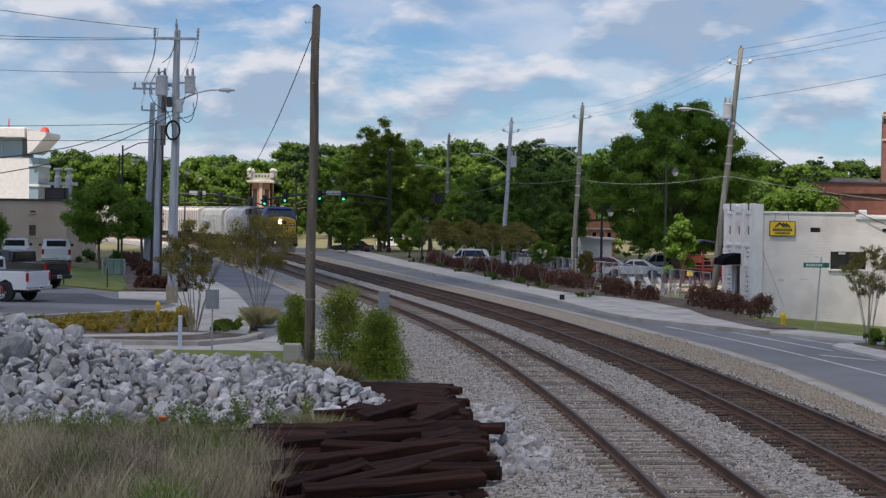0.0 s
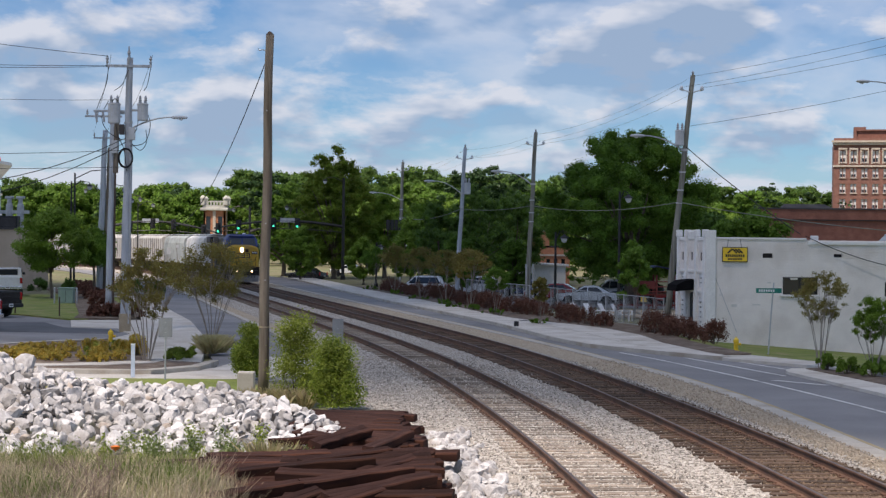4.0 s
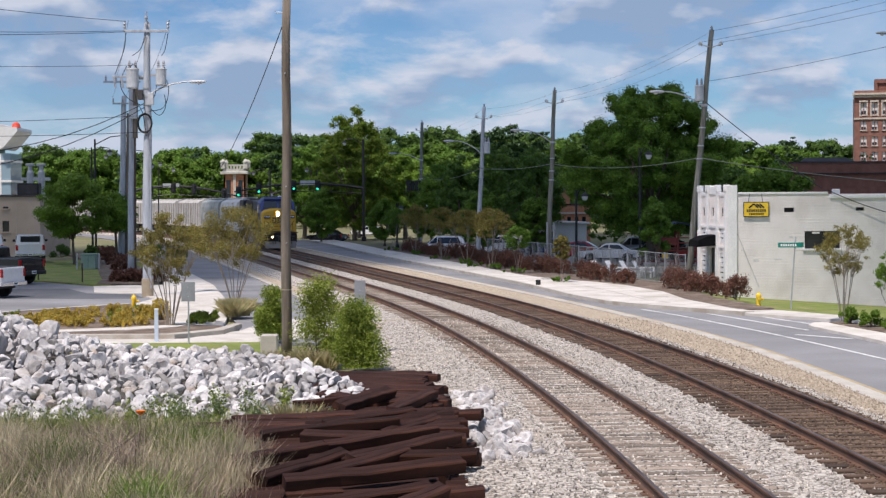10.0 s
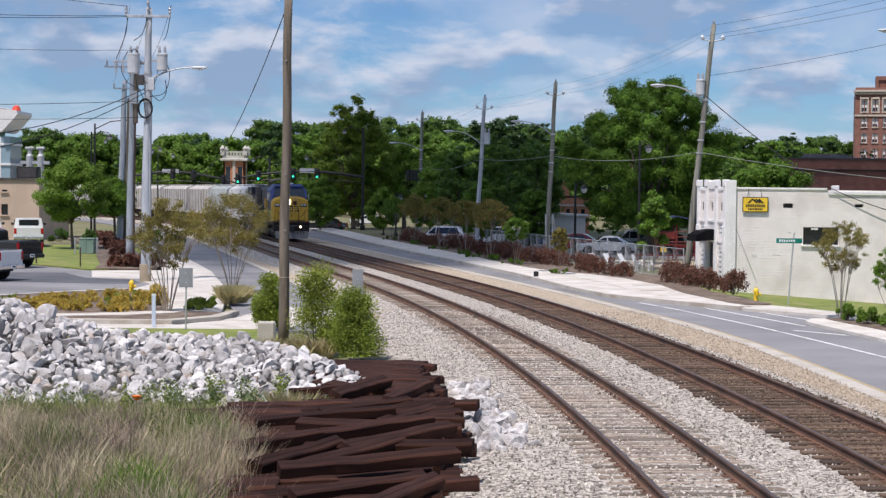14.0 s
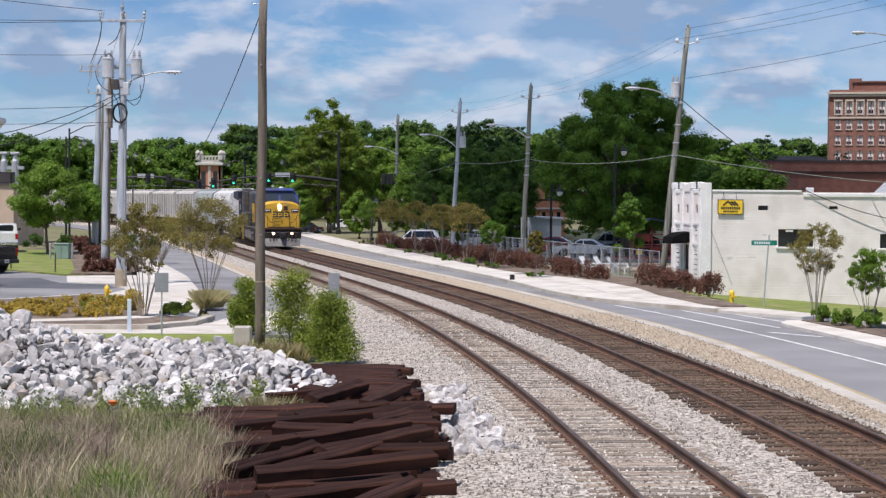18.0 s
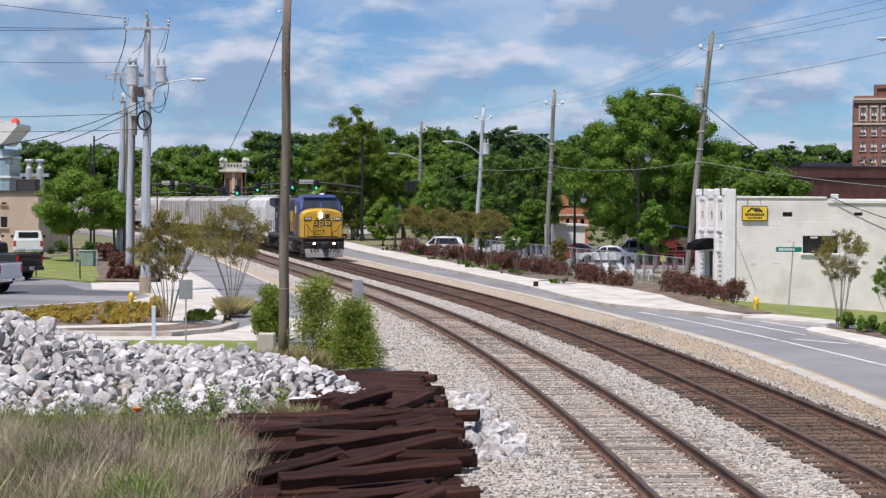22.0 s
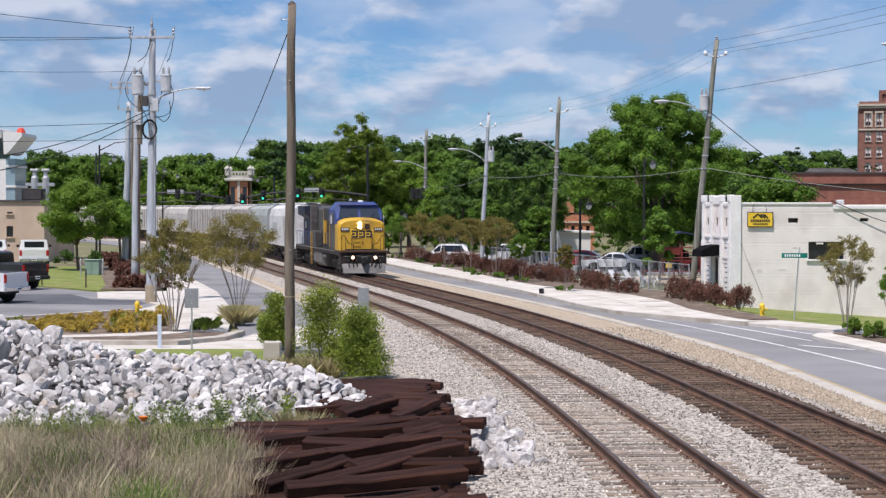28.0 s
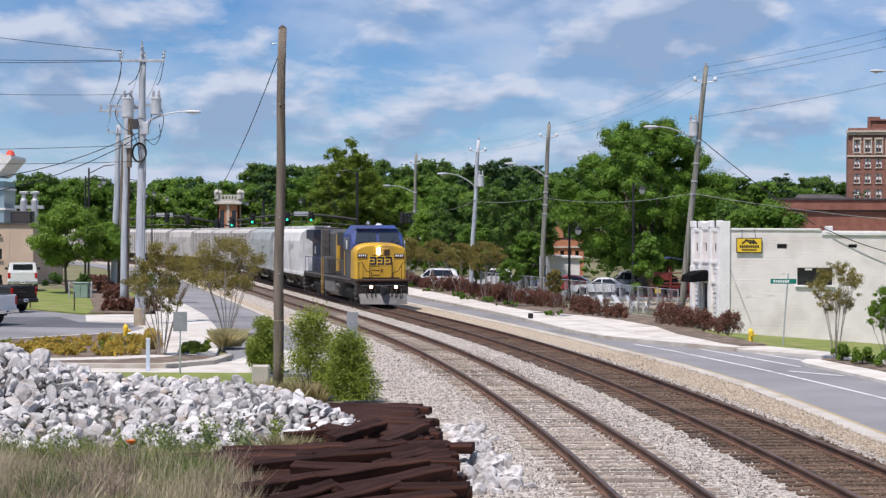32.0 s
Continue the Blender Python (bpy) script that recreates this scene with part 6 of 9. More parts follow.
def grass_tuft(x, y, h, n, leaf, label, seed, z=-0.3, r=0.25, name="grass_tuft"):
    g = np.random.default_rng(seed)
    base = np.column_stack([g.normal(0, r * 0.4, n), g.normal(0, r * 0.4, n), np.zeros(n)])
    tip = base + np.column_stack([g.normal(0, r, n), g.normal(0, r, n), h * g.uniform(0.6, 1.1, n)])
    side = np.cross(tip - base, g.normal(size=(n, 3)))
    side /= np.linalg.norm(side, axis=1)[:, None]
    side *= 0.008
    mid = base * 0.4 + tip * 0.6 + np.array((0, 0, h * 0.1))
    q = np.stack([base - side, base + side, mid + side, tip], 1)
    t = tagged(part(name, quads_mesh(name, q), leaf, at=pose(x, y, z)), label, "grass")
    return t


for i, (x, y) in enumerate(((-7.85, 66.0), (-7.55, 66.5), (-7.95, 66.9))):
    grass_tuft(x, y, 0.68, 1000, PALE_STRAW, "straw-coloured ornamental grass tuft", 200 + i, r=0.26, name="ornamental_grass")

for i in range(5):
    grass_tuft(-4.5 + 0.4 * i, 46.6 - 0.1 * i, 0.6, 220, STRAW, "dry grass tuft at the wooden pole", 240 + i, z=-0.5, r=0.2)

# dark red barberries along the pavement and on the mulch
k = 0
for y0, y1, off, h in ((72.8, 82.6, 11.4, 0.8), (87.0, 89.5, 10.5, 0.7), (91.0, 95.5, 10.6, 0.75), (98.5, 118, 10.6, 0.75), (120, 150, 11.0, 0.85)):
    y = y0
    while y < y1:
        p = beside(y, off + rnd.uniform(-0.25, 0.35))
        shrub("barberry_shrub", p.x, p.y, 1.5, h * rnd.uniform(0.95, 1.6), LEAF_RED, "dark red barberry shrub in the mulch bed", n=2000, size=0.036, seed=300 + k, clumps=34, spiky=1.7, z=-0.22, group="barberry shrubs")
        k += 1
        y += 1.0 if y < 118 else 1.5
for i in range(13):
    f = max(0.0, (i - 3) / 9)
    for dx in (0, 0.8):
        shrub("barberry_shrub", (-20.3 - 9.0 * f if i > 3 else -18.2 + 0.55 * i) + dx, 110 + 39 * f if i > 3 else 97 - 0.3 * i, 1.2, 0.75, LEAF_RED, "dark red barberry shrub beside the utility poles", n=700, size=0.075, seed=400 + i, clumps=11, z=-0.3, group="barberry shrubs")
for i, (y, off) in enumerate(((89.5, 7.95), (101, 8.5), (107, 8.6), (112, 8.7), (117, 9.1), (127, 9.5), (138, 9.8), (150, 10.2))):
    p = beside(y, off)
    shrub("groundcover_shrub", p.x, p.y, 1.7, 0.38, LEAF_MID, "low green groundcover in a pavement tree pit", n=1600, size=0.045, seed=500 + i, clumps=12, z=-0.25, group="pavement groundcover")
for i, (x, y) in enumerate(((-22.5, 138), (-25, 140), (-28, 139), (-31, 141), (-20.6, 136))):
    shrub("green_shrub", x, y, 2.0, 1.1, LEAF_DEEP, "clipped dark green shrub beyond the lawn", n=1500, size=0.08, seed=520 + i, clumps=12, group="lawn shrubs")


# ---- far woods ----
def hill():
    bm = bmesh.new()
    rows = []
    for y, k in ((425, 0.0), (440, 0.75), (470, 1.0), (520, 1.0), (640, 0.0)):
        row = []
        for i in range(90):
            x = -270 + 6 * i
            top = 15.5 + 3.5 * math.exp(-((x - 12) / 50) ** 2) + 1.2 * noise.noise((x * 0.08, y * 0.05, 1.0)) + 0.8 * noise.noise((x * 0.3, y * 0.2, 2.0))
            row.append(bm.verts.new((x, y, -0.55 + k * top)))
        rows.append(row)
    for a, b in zip(rows, rows[1:]):
        for i in range(89):
            bm.faces.new((a[i], a[i + 1], b[i + 1], b[i]))
    m = surf("wooded_slope_green", (0.030, 0.062, 0.016), (0.055, 0.105, 0.024), 0.95, 0.25, 1.2, 1.0, depth=1.0)
    tagged(part("wooded_slope", bm, m, smooth=True), "distant slope covered in dark green woods", "hill", kind="structure")


hill()
FAR_LEAVES = surf("far_leafy_crowns", (0.082, 0.140, 0.026), (0.130, 0.21, 0.038), 0.9, 1.1, 3.2, 1.0, rand=0.2, island=True, depth=0.7, spec=0.1)
FAR_PINE = surf("far_pine_crowns", (0.014, 0.036, 0.013), (0.034, 0.068, 0.020), 0.9, 1.1, 3.2, 1.0, rand=0.2, island=True, depth=0.7, spec=0.1)


def woods(name, rows, leaf, label, seed, mass=None, flat=0.75, dense=1.0, size=0.24):
    """A belt of distant trees as one thing: each crown a heap of leafy boughs over dark gaps; rows of (x, y, height, width)."""
    rng = random.Random(seed)
    boughs = []
    for x, y, h, w in rows:
        # the railway keeps its corridor clear
        if any(yy < 345 and abs(x / y - rail_x(yy) / yy) < (w * 0.6 + 2) / y and y < yy + 9 for yy in range(120, 345, 5)):
            continue
        # nor do trees stand before the tower
        if y < 306 and abs(x / y + 0.117) < (w * 0.5 + 3) / y:
            continue
        n = max(20, int(4.6 * h * w / 10))
        lean = rng.uniform(-0.08, 0.08)
        for k in range(n):
            f = rng.uniform(0.12, 1.0) ** 0.8
            # broad in the middle, rounded over the top
            reach = w * 0.5 * math.sqrt(max(0.06, 1 - ((f - 0.5) / 0.56) ** 2)) * rng.uniform(0.35, 1.0)
            a = rng.uniform(0, 6.283)
            r = w * rng.uniform(0.075, 0.145)
            boughs.append((x + math.cos(a) * reach + lean * f * h, y + math.sin(a) * reach, max(f * h - r * 0.5, r * 0.4) - 0.5, r, r, r * flat * rng.uniform(0.75, 1.15)))
    t = thing(name, pose(0, 0, 0), label, "trees", kind="stuff")
    area = sum(c[3] * c[3] for c in boughs)
    pts, out = clump_points(int(area * 15 * dense / size), boughs, 0.62)
    me = leaves("foliage", pts, size, 0.5, out=out * 0.9 + np.array((0, 0, 0.3)), stray=0.5)
    me.materials.append(leaf)
    me.materials.append(mass or FAR_LEAVES)
    tagged(part("foliage", add_cores(me, boughs, 0.74, seed), None, t), kind="stuff")
    return t


def belt(y, x0, x1, step, h, dh, seed, w=9.0):
    rng = random.Random(seed)
    out, x = [], x0
    while x < x1:
        out.append((x, y + rng.uniform(-12, 12), h + rng.uniform(-dh, dh), w * rng.uniform(0.8, 1.3)))
        x += step * rng.uniform(0.7, 1.3)
    return out


woods("far_woods", belt(395, -140, -30, 6.5, 16.6, 1.6, 2, 12) + belt(395, -28, 130, 6.5, 18.4, 1.7, 2, 12) + belt(415, -40, 56, 6.5, 21.2, 1.5, 12, 12), LEAF_DEEP, "distant ridge of green woods", 5, size=0.34)
woods("far_woods", belt(330, -125, 74, 6.2, 14.2, 1.9, 1, 10.5), LEAF_MID, "distant belt of green woods", 15, size=0.28)
woods("far_woods", belt(290, -110, 62, 8.5, 10.4, 1.9, 3, 10), LEAF_LIGHT, "distant lighter green trees in front of the woods", 6, size=0.25)
woods("far_pines", [(-26, 300, 17.0, 8.5), (-20.5, 302, 15.6, 7), (-31, 305, 15.4, 7), (7.5, 302, 17.4, 8), (13, 300, 18.6, 10), (18.5, 303, 17.4, 8), (27, 300, 16.0, 7), (31, 280, 14.0, 8), (-57, 320, 14.0, 8), (-46, 325, 14.5, 7), (58, 250, 12.6, 5.5), (66, 255, 12.0, 4), (62, 300, 15.8, 6)], LEAF_PINE, "dark pines standing above the woods", 7, FAR_PINE, flat=0.6)
woods("understorey", belt(235, -80, -30, 6, 5.4, 1.2, 8, 7) + belt(238, -2, 60, 6, 5.8, 1.2, 8, 7) + belt(170, 17, 40, 5, 4.4, 0.8, 9, 5) + belt(225, -75, -36, 5, 6.2, 1.2, 10, 6), LEAF_DEEP, "shrubby undergrowth behind the street", 8, size=0.2)

# ---- foreground: riprap, old ties, rough grass ----
def rock_mesh(seed):
    r = random.Random(seed)
    bm = bmesh.new()
    bmesh.ops.create_icosphere(bm, subdivisions=2, radius=0.5)
    cuts = []
    for _ in range(9):
        d = Vector((r.gauss(0, 1), r.gauss(0, 1), r.gauss(0, 1))).normalized()
        cuts.append((d, r.uniform(0.20, 0.38)))
    for v in bm.verts:
        for d, h in cuts:
            e = v.co.dot(d) - h
            if e > 0:
                v.co -= d * e
        v.co += Vector((r.gauss(0, 1), r.gauss(0, 1), r.gauss(0, 1))) * 0.012
    bmesh.ops.dissolve_limit(bm, angle_limit=0.12, verts=bm.verts, edges=bm.edges)
    bmesh.ops.triangulate(bm, faces=bm.faces)
    me = mesh_of(bm, "rock")
    me.materials.append(ROCK)
    return me


ROCKS = [rock_mesh(s) for s in range(14)]
DARK_ROCKS = [rock_mesh(s) for s in range(20, 26)]
for i, q in enumerate(DARK_ROCKS):
    q.materials.clear()
    q.materials.append(ROCK_DARK if i % 2 else ROCK_TAN)


def pile_height(x, y):
    """Surface of the riprap pile over the ground."""
    # crest runs from the left, falling towards the right
    crest_y = float(np.interp(x, (-16, -5, -3.5, -1.6), (45.5, 44.4, 41.2, 36.2)))
    top = float(np.interp(x, (-26, -17, -13.2, -11.5, -10.7, -10.1, -8.7, -7, -4.6, -3.5, -2.5, -2.0, -1.6, -1.3, -1.05), (1.8, 1.95, 2.0, 1.62, 1.45, 1.2, 0.86, 0.76, 0.68, 0.76, 0.80, 0.72, 0.60, 0.40, 0.05)))
    if y <= crest_y:
        foot = crest_y - float(np.interp(x, (-16, -8, -4, -2.6, -2), (11.0, 10.0, 9.0, 6.5, 4.5)))
        f = smooth(foot, crest_y, y)
    else:
        f = smooth(crest_y + 3.0, crest_y, y)
    return top * f


def riprap():
    root = thing("riprap_pile", pose(0, 0, 0), "heap of pale grey broken riprap rock", "rock pile")
    # core of the heap, below the rocks, coloured dark as shade between them
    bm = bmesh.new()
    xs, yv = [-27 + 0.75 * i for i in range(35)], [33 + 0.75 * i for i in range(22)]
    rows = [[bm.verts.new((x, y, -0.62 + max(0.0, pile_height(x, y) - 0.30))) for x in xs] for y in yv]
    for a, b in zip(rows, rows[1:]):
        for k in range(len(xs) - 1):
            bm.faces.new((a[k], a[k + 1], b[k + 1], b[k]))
    part("core", bm, surf("shade_dark_core", (0.06, 0.056, 0.052), (0.11, 0.10, 0.095), 0.95, 3, 12, 1.0, depth=0.08), root)
    r = random.Random(77)
    spots = []
    tries = 0
    while len(spots) < 2300 and tries < 60000:
        tries += 1
        x, y = r.uniform(-19, -1.05), r.uniform(31.6, 47.5)
        h = pile_height(x, y)
        if h < 0.05:
            continue
        base = 0.26 + 0.42 * r.random() ** 1.9 + (0.40 if x < -9.5 and r.random() < 0.25 else 0)
        if r.random() < 0.42:
            base *= 0.5
        if any((x - a) ** 2 + (y - b) ** 2 < (0.40 * (base + c)) ** 2 for a, b, c, _ in spots):
            continue
        spots.append((x, y, base, h))
    spots.sort(key=lambda s: s[1])
    joined = []
    for i, (x, y, s, h) in enumerate(spots):
        m = Matrix.Translation((x, y, -0.5 + h - 0.10 * s)) @ Euler((r.uniform(0, 6.28), r.uniform(0, 6.28), r.uniform(0, 6.28))).to_matrix().to_4x4() @ Matrix.Diagonal((s * 1.35, s * 1.1, s * 0.95, 1))
        me = ROCKS[r.randrange(len(ROCKS))]
        if r.random() < 0.05:
            me = DARK_ROCKS[r.randrange(len(DARK_ROCKS))]
            if len(root.children) < 299:
                part("rock", me, None, root, at=m)
                continue
        if s > 0.42 and len(root.children) < 300:
            part("rock", me, None, root, at=m)
        else:
            joined.append((me, m))
    rubble(root, joined)


def rubble(root, items, name="rubble", material=None):
    """Many stones joined into one mesh."""
    V, Fc, n = [], [], 0
    for me, m in items:
        co = np.empty(len(me.vertices) * 3, np.float32)
        me.vertices.foreach_get("co", co)
        co = co.reshape(-1, 3) @ np.array(m.to_3x3()).T + np.array(m.translation)
        ix = np.empty(len(me.loops), np.int32)
        me.loops.foreach_get("vertex_index", ix)
        V.append(co)
        Fc.append(ix.reshape(-1, 3) + n)
        n += len(co)
    V, Fc = np.concatenate(V), np.concatenate(Fc)
    me = bpy.data.meshes.new(name)
    me.from_pydata(V.tolist(), [], Fc.tolist())
    me.materials.append(material or ROCK_LOOSE)
    ob = new(name, me)
    if root is not None:
        ob.parent = root
    return tagged(ob, kind="stuff")


ROCK_LOOSE = surf("loose_pale_rock", (0.36, 0.345, 0.34), (0.68, 0.655, 0.64), 0.9, 2.6, 14, 0.9, rand=0.30, island=True, stain=(0.36, 0.33, 0.30), stain_scale=1.3, depth=0.025)
riprap()


def small_riprap():
    """Second heap, between the old ties and the siding."""
    root = thing("rock_heap", pose(0, 0, 0), "small heap of pale broken rock beside the old ties", "rock pile")
    r = random.Random(5)
    for i in range(300):
        f = r.random()
        y = 28.8 + 10.0 * f
        x = 1.28 - 0.045 * (y - 29) + r.gauss(0, 0.30)
        s = r.uniform(0.15, 0.42) * (1 - 0.25 * f)
        m = Matrix.Translation((x, y, -0.38 + s * 0.25 + 0.16 * r.random() * max(0.0, 1 - abs(x - 1.15) / 0.7))) @ Euler((r.uniform(0, 6), r.uniform(0, 6), r.uniform(0, 6))).to_matrix().to_4x4() @ Matrix.Diagonal((s * 1.3, s * 1.1, s, 1))
        part("rock", ROCKS[r.randrange(len(ROCKS))], None, root, at=m)


small_riprap()


def old_tie_mesh(seed):
    """An old timber: worn arrises, split and uneven ends, a checked top."""
    r = random.Random(seed)
    bm = bmesh.new()
    L = r.choice((2.45, 2.6, 2.6, 2.75, 2.2))
    n, wide = 7, r.choice((0.12, 0.13, 0.145, 0.16))
    rings = []
    for k in range(n + 1):
        x = -L / 2 + L * k / n
        w, h = wide + r.uniform(-0.012, 0.010), 0.088 + r.uniform(-0.010, 0.006)
        o, u = r.uniform(-0.012, 0.012), r.uniform(-0.008, 0.008)
        c = r.uniform(0.012, 0.026)
        skew = r.uniform(-0.04, 0.04) if k in (0, n) else 0
        rings.append([Vector((x + skew * a / wide, o + a, u + b)) for a, b in ((-w + c, -h), (w - c, -h), (w, -h + c), (w, h - c), (w - c, h), (0.1 * w, h - 0.006), (0.02 * w, h - 0.016), (-0.06 * w, h - 0.004), (-w + c, h), (-w, h - c), (-w, -h + c))])
    sweep(bm, rings, closed=True)
    me = mesh_of(bm, "old_tie")
    me.materials.append(OLD_TIE)
    return me, L


def tie_stack():
    kinds = [old_tie_mesh(s) for s in range(12)]
    r = random.Random(42)
    plan = []  # (right-hand end, y, height, turn, tilt, roll)

    def edge(y):
        return float(np.interp(y, (20, 23, 26, 30, 34, 37, 40, 44), (-0.12, 0.02, 0.22, 0.32, 0.16, -0.04, -0.28, -0.42)))

    # a base of ties side by side
    for layer, y1 in enumerate((43.4, 42.4)):
        for column in (0, 1):
            y = 20.0 + 0.3 * layer + 0.07 * column
            while y < y1:
                if not (column and y > 31.0):
                    plan.append((edge(y) - 1.75 * column + r.gauss(0, 0.12) + (0.35 if r.random() < 0.07 else 0), y, 0.17 * layer - 0.02 * column, r.gauss(2, 4), r.gauss(-0.3, 0.8), r.gauss(8, 4)))
                y += r.uniform(0.29, 0.36)
    # a top course lies nearly flat and close, fanning a little; dark gaps where one is missing
    for column in (0, 1):
        y = 20.3
        while y < (33.4, 31.0)[column]:
            swell = 0.05 * math.sin((y - 19) * 0.7) + 0.03 * math.sin(y * 2.3)
            fan = float(np.interp(y, (20, 23, 26, 28, 30, 33), (26, 16, 2, 5, 12, 14)))
            if r.random() < 0.90:
                plan.append((edge(y) - 1.9 * column + r.gauss(-0.05, 0.22), y, 0.43 + swell + r.gauss(0, 0.018), fan + r.gauss(0, 4), r.gauss(-0.4, 1.0), r.gauss(9, 4)))
            y += r.uniform(0.25, 0.31)
    y = 33.8
    while y < 40.8:
        plan.append((edge(y) + r.gauss(0.0, 0.16), y + 0.4, 0.40 - 0.10 * smooth(33, 40, y) + r.gauss(0, 0.015), r.gauss(-24, 6), r.gauss(0, 0.8), r.gauss(6, 4)))
        y += r.uniform(0.26, 0.33)
    # loose ones thrown across it, most of them pointing away along the bank
    for x, y, rz, top in ((-1.35, 33.4, 71, 0.60), (-0.42, 32.9, 73, 0.60), (-1.15, 24.8, 57, 0.66), (-1.92, 24.7, 66, 0.62), (-1.05, 22.1, 40, 0.64), (-0.42, 21.4, 66, 0.66), (-0.38, 31.8, 2, 0.44), (-2.0, 34.2, 30, 0.5), (-0.62, 25.7, 1, 0.58), (-0.75, 27.9, -9, 0.58), (-0.72, 29.3, 8, 0.54), (-1.0, 27.2, 38, 0.68), (-0.45, 26.2, 52, 0.66), (-1.75, 28.8, 30, 0.66), (-1.3, 30.6, 45, 0.60), (-0.75, 23.6, 27, 0.68), (-2.2, 26.0, 48, 0.64), (-0.25, 30.0, 62, 0.56)):
        plan.append((x + 1.27 * math.cos(radians(rz)), y, top + r.uniform(-0.02, 0.02), rz, r.uniform(-2.5, 0.5), r.gauss(10, 8)))
    for end, y, top, rz, tilt, roll in plan:
        me, L = kinds[r.randrange(12)]
        t = part("old_tie", me, None, at=pose(end - L / 2 * math.cos(radians(rz)), y, -0.36 + top + r.uniform(-0.015, 0.02), roll, tilt, rz))
        tagged(t, "dark brown creosoted old railway tie in a heap", "railway tie", "heap of old ties")


tie_stack()


# ---- rough grass on the bank ----
def blades(n, xr, yr, h, seed, width=0.006, lean=0.35, keep=None):
    g = np.random.default_rng(seed)
    x, y = g.uniform(*xr, n), g.uniform(*yr, n)
    if keep is not None:
        k = np.array([keep(a, b, g.random()) for a, b in zip(x, y)], bool)
        x, y = x[k], y[k]
        n = len(x)
    z = np.array([ground_z(a, b) for a, b in zip(x, y)]) - 0.03
    base = np.column_stack([x, y, z])
    hh = h * g.uniform(0.35, 1.15, n) * np.array([0.75 + 0.9 * noise.noise((a * 0.9, b * 0.7, seed * 3.0)) for a, b in zip(x, y)])
    hh = np.maximum(hh, 0.08)
    a = g.uniform(0, 2 * np.pi, n)
    ln = np.abs(g.normal(0, lean, n)) * hh
    tip = base + np.column_stack([np.cos(a) * ln, np.sin(a) * ln, hh])
    mid = base + np.column_stack([np.cos(a) * ln * 0.3, np.sin(a) * ln * 0.3, hh * 0.6])
    s = np.column_stack([np.sin(a + 1.0), np.cos(a + 1.0), np.zeros(n)]) * width * g.uniform(0.6, 1.4, (n, 1))
    q1 = np.stack([base - s, base + s, mid + s * 0.8, mid - s * 0.8], 1)
    q2 = np.stack([mid - s * 0.8, mid + s * 0.8, tip + s * 0.15, tip - s * 0.15], 1)
    return np.concatenate([q1, q2])


DRY_GRASS = foliage("dry_purple_brown_grass", (0.275, 0.220, 0.140), (0.465, 0.395, 0.26), (0.64, 0.56, 0.39), 0.3, 0.85)
GREEN_GRASS = foliage("fresh_rough_grass", (0.12, 0.16, 0.04), (0.20, 0.25, 0.065), (0.32, 0.36, 0.12), 0.35, 0.8)
on_bank = lambda x, y, u: x < -1.75 - 0.045 * (y - 20) + 0.4 * u
tagged(part("rough_grass", quads_mesh("rough_grass", np.concatenate([blades(32000, (-9.5, -1.4), (14.5, 27), 0.62, 1, 0.0045, lean=0.42, keep=on_bank), blades(20000, (-11.5, -2.0), (26, 33.5), 0.50, 2, 0.007, lean=0.45, keep=on_bank)])), DRY_GRASS), "tall dry brown grass on the bank", "grass", kind="stuff")
patch = lambda x, y, u: on_bank(x, y, u) and noise.noise((x * 0.55, y * 0.4, 3.0)) > 0.02 + 0.2 * u
brown = lambda x, y, u: on_bank(x, y, u) and noise.noise((x * 0.7, y * 0.5, 9.0)) > -0.05 + 0.2 * u
BROWN_GRASS = foliage("purple_brown_grass", (0.17, 0.12, 0.10), (0.28, 0.21, 0.165), (0.40, 0.32, 0.25), 0.25, 0.85)
tagged(part("brown_grass", quads_mesh("brown_grass", blades(40000, (-9.8, -1.5), (14.5, 31), 0.6, 12, 0.006, lean=0.6, keep=brown)), BROWN_GRASS), "tangled purple-brown dead grass on the bank", "grass", kind="stuff")
PATCH_GRASS = foliage("lush_green_grass", (0.07, 0.12, 0.02), (0.12, 0.19, 0.035), (0.20, 0.28, 0.06), 0.35, 0.8)
tagged(part("lush_grass", quads_mesh("lush_grass", blades(42000, (-9.5, -1.6), (14.5, 28), 0.5, 9, 0.008, keep=patch)), PATCH_GRASS), "lush green grass patches on the bank", "grass", kind="stuff")
tagged(part("green_grass", quads_mesh("green_grass", np.concatenate([blades(12000, (-9.5, -1.6), (15, 27), 0.42, 3, 0.006, keep=on_bank), blades(19000, (-12, -2.2), (26, 34.5), 0.48, 4, 0.009, keep=on_bank)])), GREEN_GRASS), "green grass among the dry stalks on the bank", "grass", kind="stuff")


def weed(x, y, h, n, seed, label="leafy green weed before the rocks"):
    t = thing("weed", pose(x, y, ground_z(x, y)), label, "weed", "weeds")
    g = np.random.default_rng(seed)
    bm = bmesh.new()
    cl = []
    for k in range(6):
        a = g.uniform(0, 6.28)
        r = g.uniform(0.05, 0.3)
        e = (math.cos(a) * r, math.sin(a) * r, h * g.uniform(0.6, 1))
        tube(bm, [(0, 0, -0.05), (e[0] * 0.4, e[1] * 0.4, e[2] * 0.5), e], [0.008, 0.006, 0.002], 4)
        cl += [(e[0] * f, e[1] * f, e[2] * f, 0.13, 0.13, 0.16) for f in (0.55, 0.8, 1.0)]
    tagged(part("stalk", bm, LEAF_PALE, t), kind="stuff")
    pts, out = clump_points(n, cl, 0.1)
    part("foliage", leaves("leaves", pts, 0.03, 0.4), LEAF_BUSH if seed % 4 == 0 else LEAF_PALE, t)


